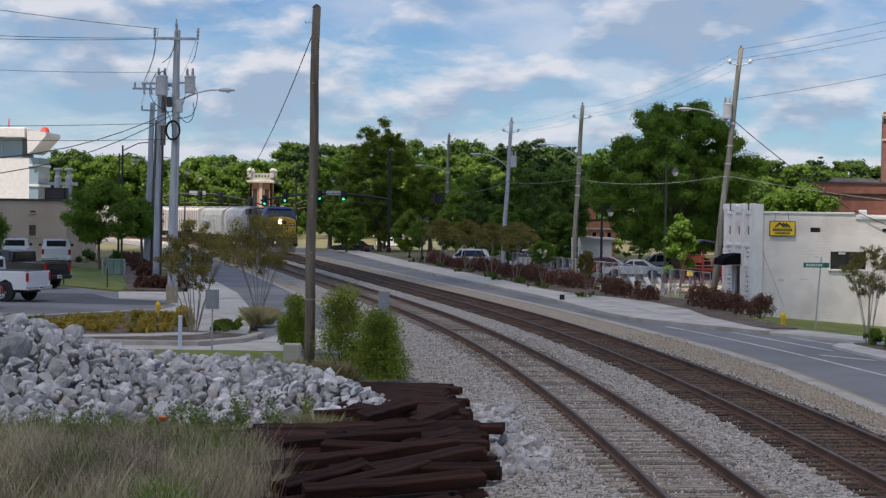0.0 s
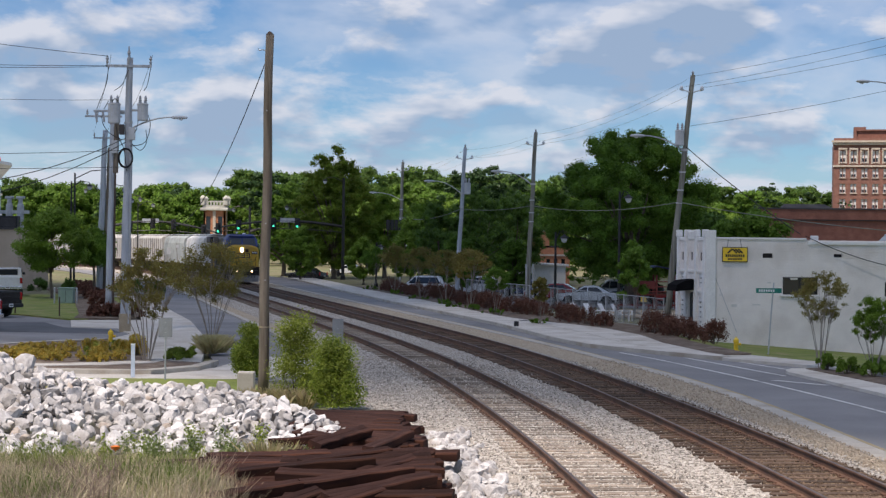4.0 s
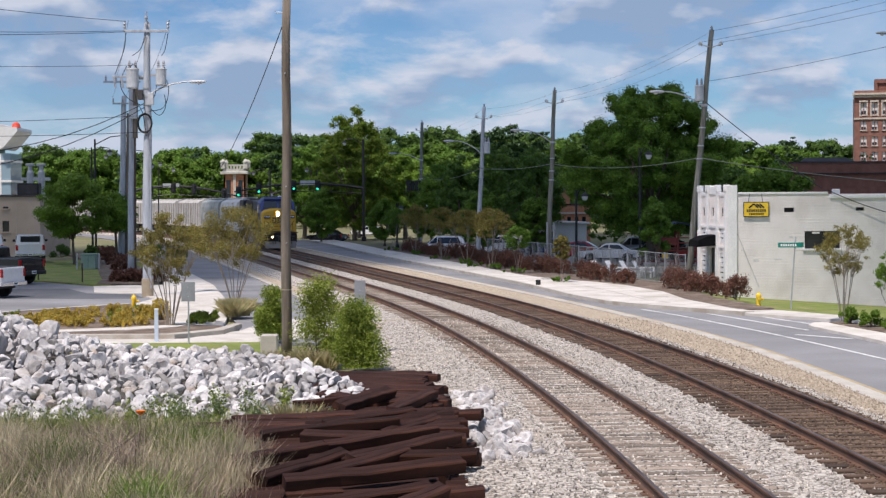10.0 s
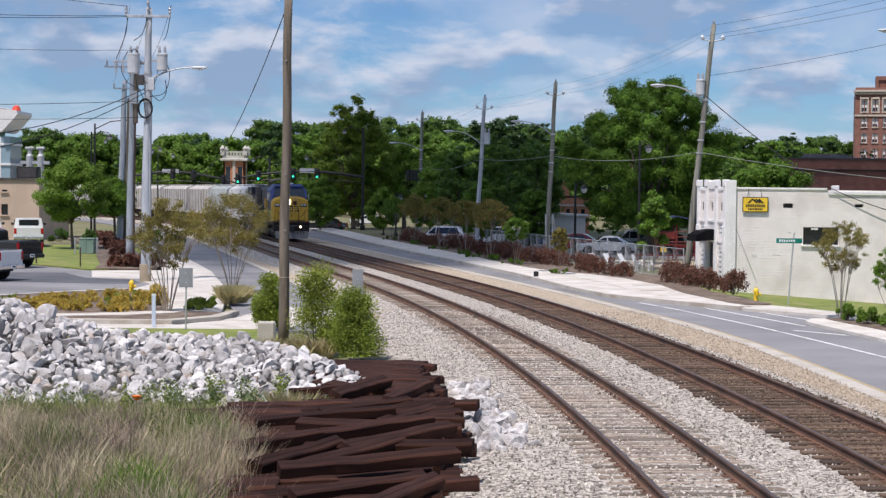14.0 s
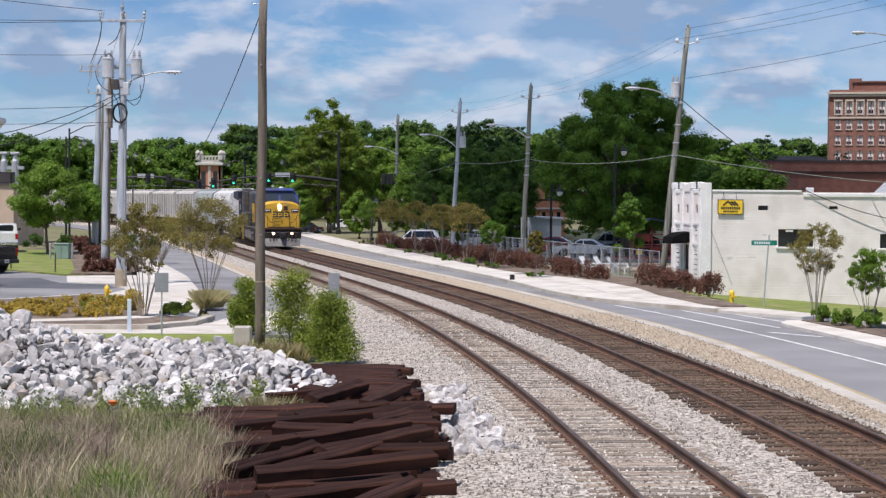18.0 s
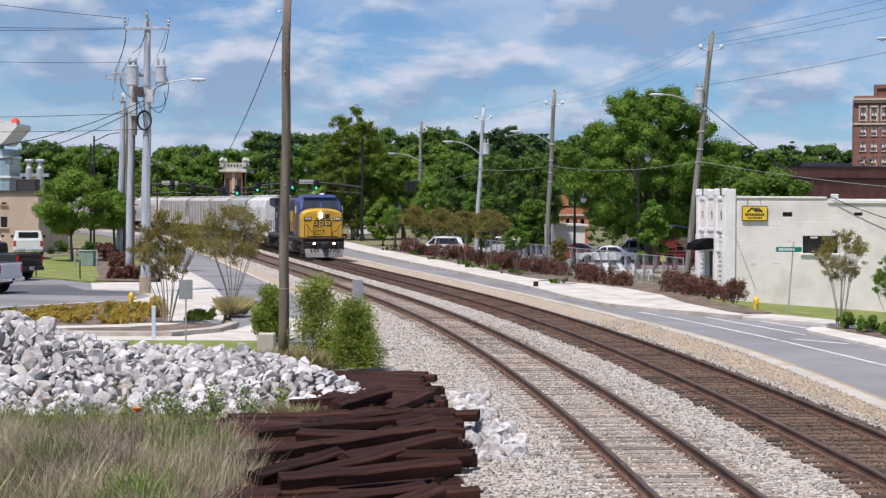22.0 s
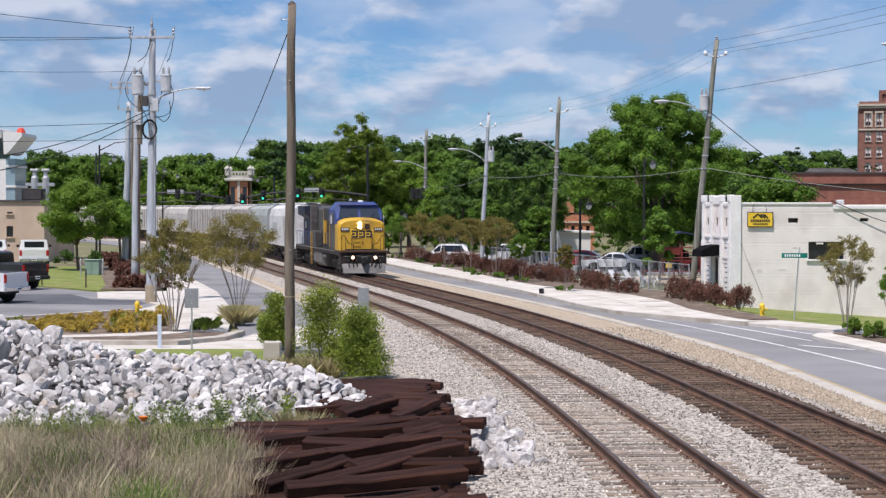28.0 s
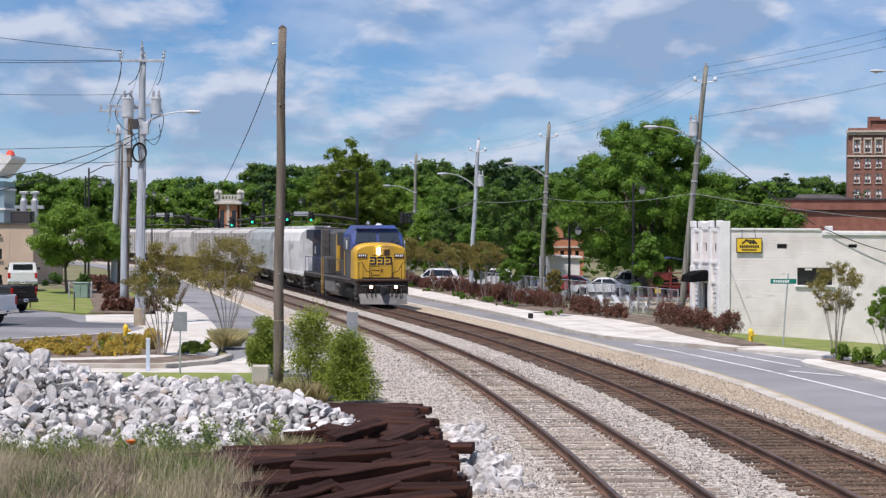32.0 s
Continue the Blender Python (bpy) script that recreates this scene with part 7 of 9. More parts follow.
for i in range(26):
    rr = random.Random(900 + i)
    weed(-11.2 + 8.8 * i / 25 + rr.uniform(-0.3, 0.3), 33.2 + rr.uniform(-1.2, 1.4), rr.uniform(0.3, 0.7), 170, 700 + i)
for i in range(9):
    rr = random.Random(990 + i)
    weed(-6.0 + 0.36 * i + rr.uniform(-0.1, 0.1), 33.5 + rr.uniform(-0.6, 1.6), rr.uniform(0.6, 1.0), 240, 760 + i, "tall pale green weed before the rocks")
FLOWER = surf("orange_petals", (0.75, 0.16, 0.02), (0.82, 0.22, 0.03), 0.6, 5, 30, 0.0)
f = thing("orange_flower", pose(-5.35, 30.6, ground_z(-5.35, 30.6)), "orange flower on a stalk in the rough grass", "flower")
part("stalk", bm_tube([(0, 0, 0), (0.02, 0, 0.5)], 0.006, 5), LEAF_BUSH, f)
part("bloom", bm_lathe([(0.01, 0), (0.07, 0.04), (0.09, 0.09), (0.03, 0.1)], 8), FLOWER, f, at=pose(0.02, 0, 0.5))
grass_tuft(-2.75, 32.4, 0.75, 500, STRAW, "straw-coloured dry grass tuft beside the old ties", 880, z=-0.45, r=0.22)
grass_tuft(-2.5, 33.2, 0.6, 300, STRAW, "straw-coloured dry grass tuft beside the old ties", 881, z=-0.45, r=0.2)


# ---- loose stones on the ballast ----
def ballast_stones():
    r = np.random.default_rng(3)
    small = []
    for s in range(6):
        q = random.Random(500 + s)
        bm = bmesh.new()
        ring = [bm.verts.new((0.5 * math.cos(a) * q.uniform(0.7, 1.1), 0.5 * math.sin(a) * q.uniform(0.7, 1.1), q.uniform(-0.15, 0.15))) for a in (0, 1.5, 3.1, 4.6)]
        up, down = bm.verts.new((0.1, 0, 0.42)), bm.verts.new((0, 0.1, -0.4))
        for k in range(4):
            bm.faces.new((ring[k], ring[(k + 1) % 4], up))
            bm.faces.new((ring[(k + 1) % 4], ring[k], down))
        small.append(mesh_of(bm, "stone"))
    def field(n, pick, mat, name, label):
        items = []
        for _ in range(n):
            y = 21 + 42 * r.random() ** 1.6
            got = pick(y)
            if got is None:
                continue
            off, z = got
            p = beside(y, off)
            s = r.uniform(0.03, 0.066)
            items.append((small[int(r.integers(6))], Matrix.Translation((p.x, p.y, z + 0.012)) @ Euler(tuple(r.uniform(0, 6.28, 3))).to_matrix().to_4x4() @ Matrix.Diagonal((s * 1.25, s, s * 0.85, 1))))
        ob = rubble(None, items, name, mat)
        tagged(ob, label, "stones", kind="stuff")

    def pale(y):
        lo = bed_left(y)
        off = r.uniform(lo + 0.4, 2.0)
        if -0.95 < off < 1.3 or (-5.2 < off < -2.4 and r.random() < 0.35):
            return None
        return off, float(np.interp(off, (lo, lo + 0.1, min(lo + 2.2, -5.95), -5.3, -2.3, -1.9, -1.5, 1.5, 2), (-0.5, -0.46, -0.36, -0.175, -0.175, -0.26, -0.21, -0.21, -0.27)))

    field(24000, pale, surf("loose_ballast_stone", (0.30, 0.268, 0.232), (0.58, 0.53, 0.47), 0.9, 4, 20, 0.3, rand=0.6, island=True), "loose_stones", "loose grey ballast stones between the tracks")
    field(7000, lambda y: (r.uniform(-1.0, 1.4), -0.184), surf("stained_ballast_stone", (0.080, 0.052, 0.034), (0.19, 0.132, 0.090), 0.9, 4, 20, 0.3, rand=0.5, island=True), "stained_stones", "brown stained ballast stones on the main track")
    field(4500, lambda y: (r.uniform(1.7, kerb_in(y) - 0.1), -0.262), surf("tan_verge_stone", (0.36, 0.29, 0.215), (0.50, 0.425, 0.33), 0.9, 4, 20, 0.3, rand=0.25, island=True), "verge_stones", "loose tan stones on the dirt verge")


ballast_stones()

# ---- vehicles ----
CAR_WHITE = surf("white_car_paint", (0.74, 0.75, 0.76), (0.78, 0.79, 0.80), 0.25, 1, 30, 0.0, coat=0.6)
CAR_BLACK = surf("black_car_paint", (0.012, 0.013, 0.016), (0.018, 0.019, 0.022), 0.25, 1, 30, 0.0, coat=0.6)
CAR_SILVER = surf("silver_car_paint", (0.46, 0.48, 0.50), (0.52, 0.54, 0.56), 0.3, 1, 30, 0.0, metal=0.5, coat=0.5)
CAR_RED = surf("red_car_paint", (0.36, 0.018, 0.018), (0.42, 0.025, 0.022), 0.28, 1, 30, 0.0, coat=0.6)
CAR_BLUE = surf("blue_car_paint", (0.03, 0.06, 0.16), (0.04, 0.08, 0.20), 0.28, 1, 30, 0.0, coat=0.6)
TYRE = surf("black_tyre_rubber", (0.018, 0.018, 0.018), (0.03, 0.03, 0.03), 0.9, 4, 40, 0.1)
RIM = surf("alloy_rim", (0.50, 0.51, 0.53), (0.60, 0.61, 0.62), 0.35, 4, 40, 0.0, metal=0.7)
TAIL_RED = surf("red_tail_lamp", (0.42, 0.012, 0.012), (0.5, 0.02, 0.02), 0.2, 4, 40, 0.0)
CHROME = surf("chrome_trim", (0.6, 0.6, 0.62), (0.66, 0.66, 0.68), 0.2, 4, 40, 0.0, metal=0.9)
PLASTIC = surf("black_plastic", (0.02, 0.02, 0.021), (0.03, 0.03, 0.031), 0.7, 4, 40, 0.05)


def side_skin(bm, profile, w, tuck, zmid):
    """Skin of a car body from a side outline (y, z): sides tuck in above zmid."""
    rows = []
    for s in (-1, -0.94, 0.94, 1):
        ring = []
        for y, z in profile:
            k = max(0.0, z - zmid)
            x = s * (w / 2 - tuck * k)
            inset = 0.03 if abs(s) == 1 else 0.0
            ring.append(Vector((x, y * (1 - inset * 0.4), z - inset * (z > zmid) * 0.6)))
        rows.append(ring)
    sweep(bm, rows, closed=True)


def car_wheel(parent, x, y, r, w=0.24):
    t = part("wheel", bm_lathe([(r * 0.62, -w / 2), (r * 0.94, -w / 2), (r, -w * 0.32), (r, w * 0.32), (r * 0.94, w / 2), (r * 0.62, w / 2)], 22), TYRE, parent, "black tyre", at=pose(x, y, r, 0, 90 if x > 0 else -90))
    rim = bmesh.new()
    lathe(rim, [(r * 0.64, w * 0.30), (r * 0.64, w * 0.46), (r * 0.58, w * 0.47), (r * 0.52, w * 0.40), (r * 0.16, w * 0.44), (r * 0.14, w * 0.5), (0.01, w * 0.5)], 20)
    q = part("rim", rim, RIM, t, "alloy rim")
    for k in range(8):
        a = k * math.pi / 4
        part_bm = bmesh.new()
        box(part_bm, r * 0.40, 0, w * 0.435, r * 0.2, r * 0.13, 0.02, m=pose(0, 0, 0, 0, 0, math.degrees(a)))
        if k == 0:
            hole = mesh_of(part_bm, "rim_hole")
            hole.materials.append(PLASTIC)
            part("rim_hole", hole, None, t)
        else:
            part_bm.free()
            part("rim_hole", hole, None, t, at=pose(0, 0, 0, 0, 0, k * 45))
    return t


def lamps_and_trim(b, L, W, zb, zl, paint):
    for s in (-1, 1):
        part("tail_lamp", bm_box(s * (W / 2 - 0.11), -L / 2 + 0.03, zl, 0.18, 0.08, 0.38, bevel=0.02), TAIL_RED, b)
        part("headlamp", bm_box(s * (W / 2 - 0.22), L / 2 - 0.05, zl - 0.05, 0.34, 0.1, 0.18, bevel=0.02), LENS, b)
        part("mirror", bm_box(s * (W / 2 + 0.1), L * 0.14, zl + 0.42, 0.2, 0.1, 0.18, bevel=0.03), PLASTIC, b)
    part("rear_bumper", bm_box(0, -L / 2 - 0.03, zb, W - 0.06, 0.16, 0.2, bevel=0.03), CHROME if paint in (CAR_WHITE, CAR_SILVER) else PLASTIC, b)
    part("front_bumper", bm_box(0, L / 2 + 0.0, zb, W - 0.06, 0.16, 0.24, bevel=0.03), PLASTIC, b)
    q = part("number_plate", bm_box(0, -L / 2 - 0.12, zb + 0.02, 0.32, 0.02, 0.16), WHITE_PAINT, b)
    part("plate_bar", bm_box(0, -L / 2 - 0.133, zb + 0.02, 0.24, 0.006, 0.06), PLASTIC, q)


def pickup(x, y, rz, paint, label, cap=False, rack=False, z=-0.41):
    b = thing("pickup_truck", pose(x, y, z, 0, 0, rz) @ Matrix.Scale(1.1, 4), label, "pickup truck")
    L, W = 5.8, 2.0
    bm = bmesh.new()
    side_skin(bm, [(-2.9, 0.55), (-2.28, 0.55), (-2.18, 0.85), (-1.85, 1.0), (-1.5, 0.85), (-1.4, 0.52), (1.25, 0.5), (1.35, 0.85), (1.7, 1.0), (2.05, 0.85), (2.15, 0.55), (2.85, 0.55), (2.9, 1.1), (2.7, 1.25), (1.15, 1.35), (-0.55, 1.38), (-0.6, 1.36), (-2.88, 1.36)], W, 0.02, 1.0)
    part("body", bm, paint, b)
    bm = bmesh.new()
    side_skin(bm, [(-0.6, 1.34), (1.2, 1.33), (0.45, 1.93), (0.1, 1.97), (-0.45, 1.95), (-0.62, 1.88)], W - 0.08, 0.22, 1.4)
    cabin = part("cab", bm, paint, b)
    for s in (-1, 1):
        for y0, y1, y2, y3 in ((-0.5, 0.18, 0.1, -0.42), (0.26, 0.98, 0.42, 0.2)):
            bm = bmesh.new()
            vs = [bm.verts.new((s * (W / 2 - 0.03 - 0.2 * (zz - 1.4) + 0.006), yy, zz)) for yy, zz in ((y0, 1.42), (y1, 1.42), (y2, 1.84), (y3, 1.84))]
            bm.faces.new(vs if s > 0 else vs[::-1])
            r = bmesh.ops.extrude_face_region(bm, geom=bm.faces[:])
            for v in r["geom"]:
                if isinstance(v, bmesh.types.BMVert):
                    v.co.x += s * 0.01
            part("side_window", bm, DARK_GLASS, cabin)
        part("wheel_arch", bm_box(s * (W / 2 - 0.14), -1.85, 0.62, 0.26, 0.86, 0.62, bevel=0.1), PLASTIC, b)
        part("wheel_arch", bm_box(s * (W / 2 - 0.14), 1.7, 0.62, 0.26, 0.86, 0.62, bevel=0.1), PLASTIC, b)
    part("rear_window", bm_box(0, -0.63, 1.64, 1.35, 0.03, 0.36, bevel=0.01), DARK_GLASS, cabin)
    part("windscreen", bm_box(0, 0, 0, 1.6, 0.02, 0.72, m=pose(0, 0.85, 1.64, 51)), DARK_GLASS, cabin)
    part("tailgate", bm_box(0, -2.895, 1.05, W - 0.4, 0.04, 0.56, bevel=0.01), paint, b)
    if cap:
        bm = bmesh.new()
        side_skin(bm, [(-2.85, 1.36), (-0.66, 1.36), (-0.66, 1.98), (-2.7, 1.98)], W - 0.08, 0.16, 1.4)
        c = part("bed_cap", bm, paint, b, "hard cover over the bed")
        part("cap_window", bm_box(0, -2.80, 1.68, 1.3, 0.08, 0.4, bevel=0.02), DARK_GLASS, c)
        for s in (-1, 1):
            part("cap_window", bm_box(s * 0.925, -1.75, 1.68, 0.04, 1.7, 0.34, bevel=0.01), DARK_GLASS, c)
    else:
        part("bed_floor", bm_box(0, -1.75, 1.372, W - 0.3, 2.1, 0.02), PLASTIC, b)
    if rack:
        for s in (-1, 1):
            part("roof_rail", bm_box(s * 0.7, -1.2, 2.03, 0.04, 3.0, 0.05), CHROME, b)
    lamps_and_trim(b, L, W, 0.62, 1.1, paint)
    for yy in (-1.85, 1.7):
        for s in (-1, 1):
            car_wheel(b, s * (W / 2 - 0.11), yy, 0.40)
    part("chassis", bm_box(0, 0, 0.5, 1.3, 5.2, 0.18), PLASTIC, b)
    return b


def saloon(x, y, rz, paint, label, tall=False, z=-0.41, name="car"):
    b = thing(name, pose(x, y, z, 0, 0, rz), label, "car")
    L, W, h = (4.7, 1.85, 1.70) if tall else (4.7, 1.8, 1.45)
    bm = bmesh.new()
    zb = 0.98 if tall else 0.9
    side_skin(bm, [(-2.33, 0.4), (-1.85, 0.36), (-1.78, 0.6), (-1.4, 0.74), (-1.05, 0.6), (-0.98, 0.34), (0.98, 0.34), (1.05, 0.6), (1.4, 0.74), (1.78, 0.6), (1.85, 0.36), (2.33, 0.42), (2.35, 0.7), (2.2, 0.82), (1.1, zb), (-1.9, zb + 0.04), (-2.3, zb - 0.05)], W, 0.04, 0.7)
    part("body", bm, paint, b)
    bm = bmesh.new()
    prof = [(-2.2, zb), (1.15, zb - 0.02), (0.35, h - 0.05), (-0.2, h), (-1.6, h - 0.02), (-2.05, h - 0.3)] if tall else [(-1.75, zb), (1.15, zb - 0.02), (0.3, h - 0.05), (-0.2, h), (-0.8, h - 0.04)]
    side_skin(bm, prof, W - 0.1, 0.3, zb)
    cabin = part("cabin", bm, paint, b)
    ztop = h - 0.14
    ends = ((-1.85, 0.2, 0.12, -1.6), (0.27, 0.92, 0.34, 0.2)) if tall else ((-1.15, -0.02, -0.05, -0.72), (0.05, 0.88, 0.26, 0.02))
    for s in (-1, 1):
        for y0, y1, y2, y3 in ends:
            bm = bmesh.new()
            vs = [bm.verts.new((s * (W / 2 - 0.05 - 0.3 * (zz - zb) + 0.008), yy, zz)) for yy, zz in ((y0, zb + 0.06), (y1, zb + 0.06), (y2, ztop), (y3, ztop))]
            bm.faces.new(vs if s > 0 else vs[::-1])
            r = bmesh.ops.extrude_face_region(bm, geom=bm.faces[:])
            for v in r["geom"]:
                if isinstance(v, bmesh.types.BMVert):
                    v.co.x += s * 0.01
            part("side_window", bm, DARK_GLASS, cabin)
    if tall:
        part("rear_window", bm_box(0, 0, 0, 1.3, 0.02, 0.42, m=pose(0, -2.12, zb + 0.32, -20)), DARK_GLASS, cabin)
    else:
        part("rear_window", bm_box(0, 0, 0, 1.3, 0.02, 0.85, m=pose(0, -1.28, zb + 0.29, -60)), DARK_GLASS, cabin)
    part("windscreen", bm_box(0, 0, 0, 1.42, 0.02, 0.85, m=pose(0, 0.76, (zb + h) / 2 - 0.02, 57)), DARK_GLASS, cabin)
    lamps_and_trim(b, L, W, 0.52, 0.78, paint)
    for yy in (-1.4, 1.4):
        for s in (-1, 1):
            car_wheel(b, s * (W / 2 - 0.1), yy, 0.33, 0.21)
    part("chassis", bm_box(0, 0, 0.32, 1.4, 4.2, 0.14), PLASTIC, b)
    return b


pickup(-23.5, 83.4, 72, CAR_WHITE, "white pickup truck parked in the car park")
pickup(-25.5, 97.2, 62, CAR_BLACK, "black crew cab pickup truck in the car park")
pickup(-31.1, 130.6, 13.5, CAR_WHITE, "white pickup truck with bed cap parked by the lawn", cap=True, z=-0.35)
pickup(-34.4, 131, 14.5, CAR_WHITE, "white pickup truck parked by the beige building", cap=True, z=-0.35)
saloon(-23.2, 76.4, 90, CAR_SILVER, "silver estate car parked in the car park", tall=True)
saloon(-22.9, 72.6, 90, CAR_RED, "dark red car parked in the car park")
pz = -0.5
for x, y, rz, paint, tall, label in ((13.2, 128, 84, CAR_WHITE, False, "white car parked behind the fence"), (11.2, 134, 80, CAR_RED, False, "dark red car parked behind the fence"), (17.2, 131, 86, CAR_BLACK, True, "dark car parked behind the fence"), (20.6, 128, 90, CAR_RED, True, "red car parked behind the playground"), (0.6, 146, 80, CAR_WHITE, True, "white car parked beyond the shrubs"), (5.2, 147, 84, CAR_WHITE, True, "white van-like car parked beyond the shrubs"), (9.5, 145, 84, CAR_BLUE, False, "dark blue car parked beyond the shrubs"), (16.2, 138, 86, CAR_SILVER, True, "silver car parked behind the fence"), (-12.3, 196, 60, CAR_BLACK, False, "dark car waiting by the crossing"), (-8.6, 226, 80, CAR_WHITE, False, "white car on the far street"), (-43, 140, 90, CAR_SILVER, False, "silver car parked by the beige building")):
    saloon(x, y, rz, paint, label, tall=tall, z=pz)
slab("rear_car_park", [(-3, 138), (8, 123), (24, 119), (40, 119), (40, 150), (-3, 152)], -0.49, ASPHALT, "grey asphalt car park behind the fence", "car park", thick=0.1)


# ---- hydrants, signs, boxes ----
def hydrant(x, y, z):
    h = thing("fire_hydrant", pose(x, y, z) @ Matrix.Scale(0.8, 4), "yellow cast-iron fire hydrant", "fire hydrant", "fire hydrants")
    part("barrel", bm_lathe([(0.17, 0), (0.17, 0.05), (0.12, 0.06), (0.115, 0.42), (0.15, 0.44), (0.15, 0.5), (0.12, 0.51)], 16), YELLOW_PAINT, h)
    part("bonnet", bm_lathe([(0.15, 0), (0.14, 0.08), (0.08, 0.16), (0.035, 0.18), (0.035, 0.23)], 14), YELLOW_PAINT, h, at=pose(0, 0, 0.51))
    for rz in (0, 90, 180):
        part("nozzle", bm_lathe([(0.06, 0), (0.06, 0.1), (0.075, 0.1), (0.075, 0.16), (0.03, 0.17)], 10), YELLOW_PAINT, h, at=pose(0, 0, 0.36, 0, 0, rz) @ pose(0, -0.1, 0, 90))
    return h


hydrant(13.54, 70.7, -0.30)
hydrant(-12.85, 72.4, -0.33)


def street_sign():
    s = thing("street_name_sign", pose(14.64, 69.5, -0.35), "leaning green street name sign on a grey post", "street sign")
    part("post", bm_tube([(0, 0, 0), (0.10, 0, 1.6), (0.2, 0, 2.95)], 0.032, 8), GREY_METAL, s)
    a = part("blade", bm_box(-0.05, -0.03, 2.62, 0.95, 0.012, 0.2), GREEN_SIGN, s, "green street name blade", at=pose(0, 0, 0, 0, 0, -8))
    for k in range(7):
        part("lettering_bar", bm_box(-0.38 + 0.095 * k, -0.039, 2.62, 0.06, 0.004, 0.1), WHITE_PAINT, a)
    part("blade", bm_box(0.3, 0.02, 2.62, 0.55, 0.012, 0.2, m=None), GREEN_SIGN, s, at=pose(0, 0, 0, 0, 0, 12))


street_sign()


SIGN_BACK = surf("dull_sign_back", (0.24, 0.25, 0.27), (0.30, 0.31, 0.33), 0.6, 3, 40, 0.03)


def sign_back(x, y, z, w, h, top, label, mat=None):
    s = thing("road_sign", pose(x, y, z), label, "road sign")
    part("post", bm_tube([(0, 0.03, 0), (0, 0.03, top)], 0.028, 8), GREY_METAL, s)
    p = part("plate", bm_box(0, 0, top - h / 2, w, 0.012, h, bevel=0.004), mat or SIGN_BACK, s)
    for k in (0.25, -0.25):
        part("bolt", bm_tube([(0, -0.02, top - h / 2 + h * k), (0, -0.004, top - h / 2 + h * k)], 0.015, 6), XFMR, p)
    return s


sign_back(-7.88, 54.2, -0.36, 0.44, 0.62, 1.98, "back of a grey metal road sign on a post")
sign_back(-2.42, 55.0, -0.5, 0.36, 1.3, 2.1, "tall grey metal trackside sign plate")
BLUE_POST = surf("pale_blue_marker", (0.52, 0.60, 0.72), (0.60, 0.67, 0.78), 0.5, 3, 40, 0.0)
b = thing("marker_post", pose(-9.1, 55.4, -0.40), "pale blue plastic utility marker post", "marker post")
part("post", bm_box(0, 0, 0.55, 0.13, 0.04, 1.1, bevel=0.01), BLUE_POST, b)
part("cap", bm_box(0, 0, 1.08, 0.14, 0.05, 0.06), WHITE_PAINT, b)
b = thing("concrete_block", pose(-4.92, 50.4, -0.5), "grey concrete block beside the wooden pole", "concrete block")
part("block", bm_box(0, 0, 0.36, 0.5, 0.5, 0.72, bevel=0.03), CURB, b)
GREEN_BOX = surf("pale_green_cabinet", (0.20, 0.29, 0.24), (0.25, 0.34, 0.29), 0.6, 2, 30, 0.05)
b = thing("utility_cabinet", pose(-23.6, 116, -0.34), "pale green utility cabinet on the lawn", "utility cabinet")
part("body", bm_box(0, 0, 0.5, 1.0, 0.8, 1.0, bevel=0.03), GREEN_BOX, b)
part("lid", bm_box(0, 0, 1.03, 1.08, 0.88, 0.08, bevel=0.02), GREEN_BOX, b)
part("door_seam", bm_box(0, -0.405, 0.5, 0.02, 0.012, 0.8), PLASTIC, b)
for x in (-0.75, 0.75):
    q = thing("guard_post", pose(-23.6 + x, 115.6, -0.34), "short steel guard post beside the cabinet", "bollard", "guard posts")
    part("post", bm_lathe([(0.06, 0), (0.06, 1.05), (0.02, 1.1)], 10), GREY_METAL, q)
for x, y in ((-23.4, 100.2), (-20.1, 96.8)):
    q = thing("wooden_stake", pose(x, y, -0.34), "thin dark wooden stake at the lawn's edge", "stake", "lawn stakes")
    part("post", bm_box(0, 0, 0.55, 0.07, 0.07, 1.1), WOOD_DARK, q)
b = thing("litter_can", pose(5.4, 88.2, -0.24), "small black can on the pavement", "can")
part("can", bm_lathe([(0.11, 0), (0.13, 0.02), (0.13, 0.26), (0.1, 0.28)], 12), BLACK_PAINT, b)
for y, off in ((75, 8.2), (79.0, 9.2), (93, 8.4)):
    p = beside(y, off)
    tagged(part("drain_cover", bm_box(0, 0, 0, 1.1, 0.6, 0.012), PLASTIC if y > 90 else CURB, at=pose(p.x, p.y, -0.217, 0, 0, heading(y))), "flat metal drain cover in the pavement", "drain cover")


# ---- the clouds that drift off the sun ----
CLOUD_HEIGHT = 900.0


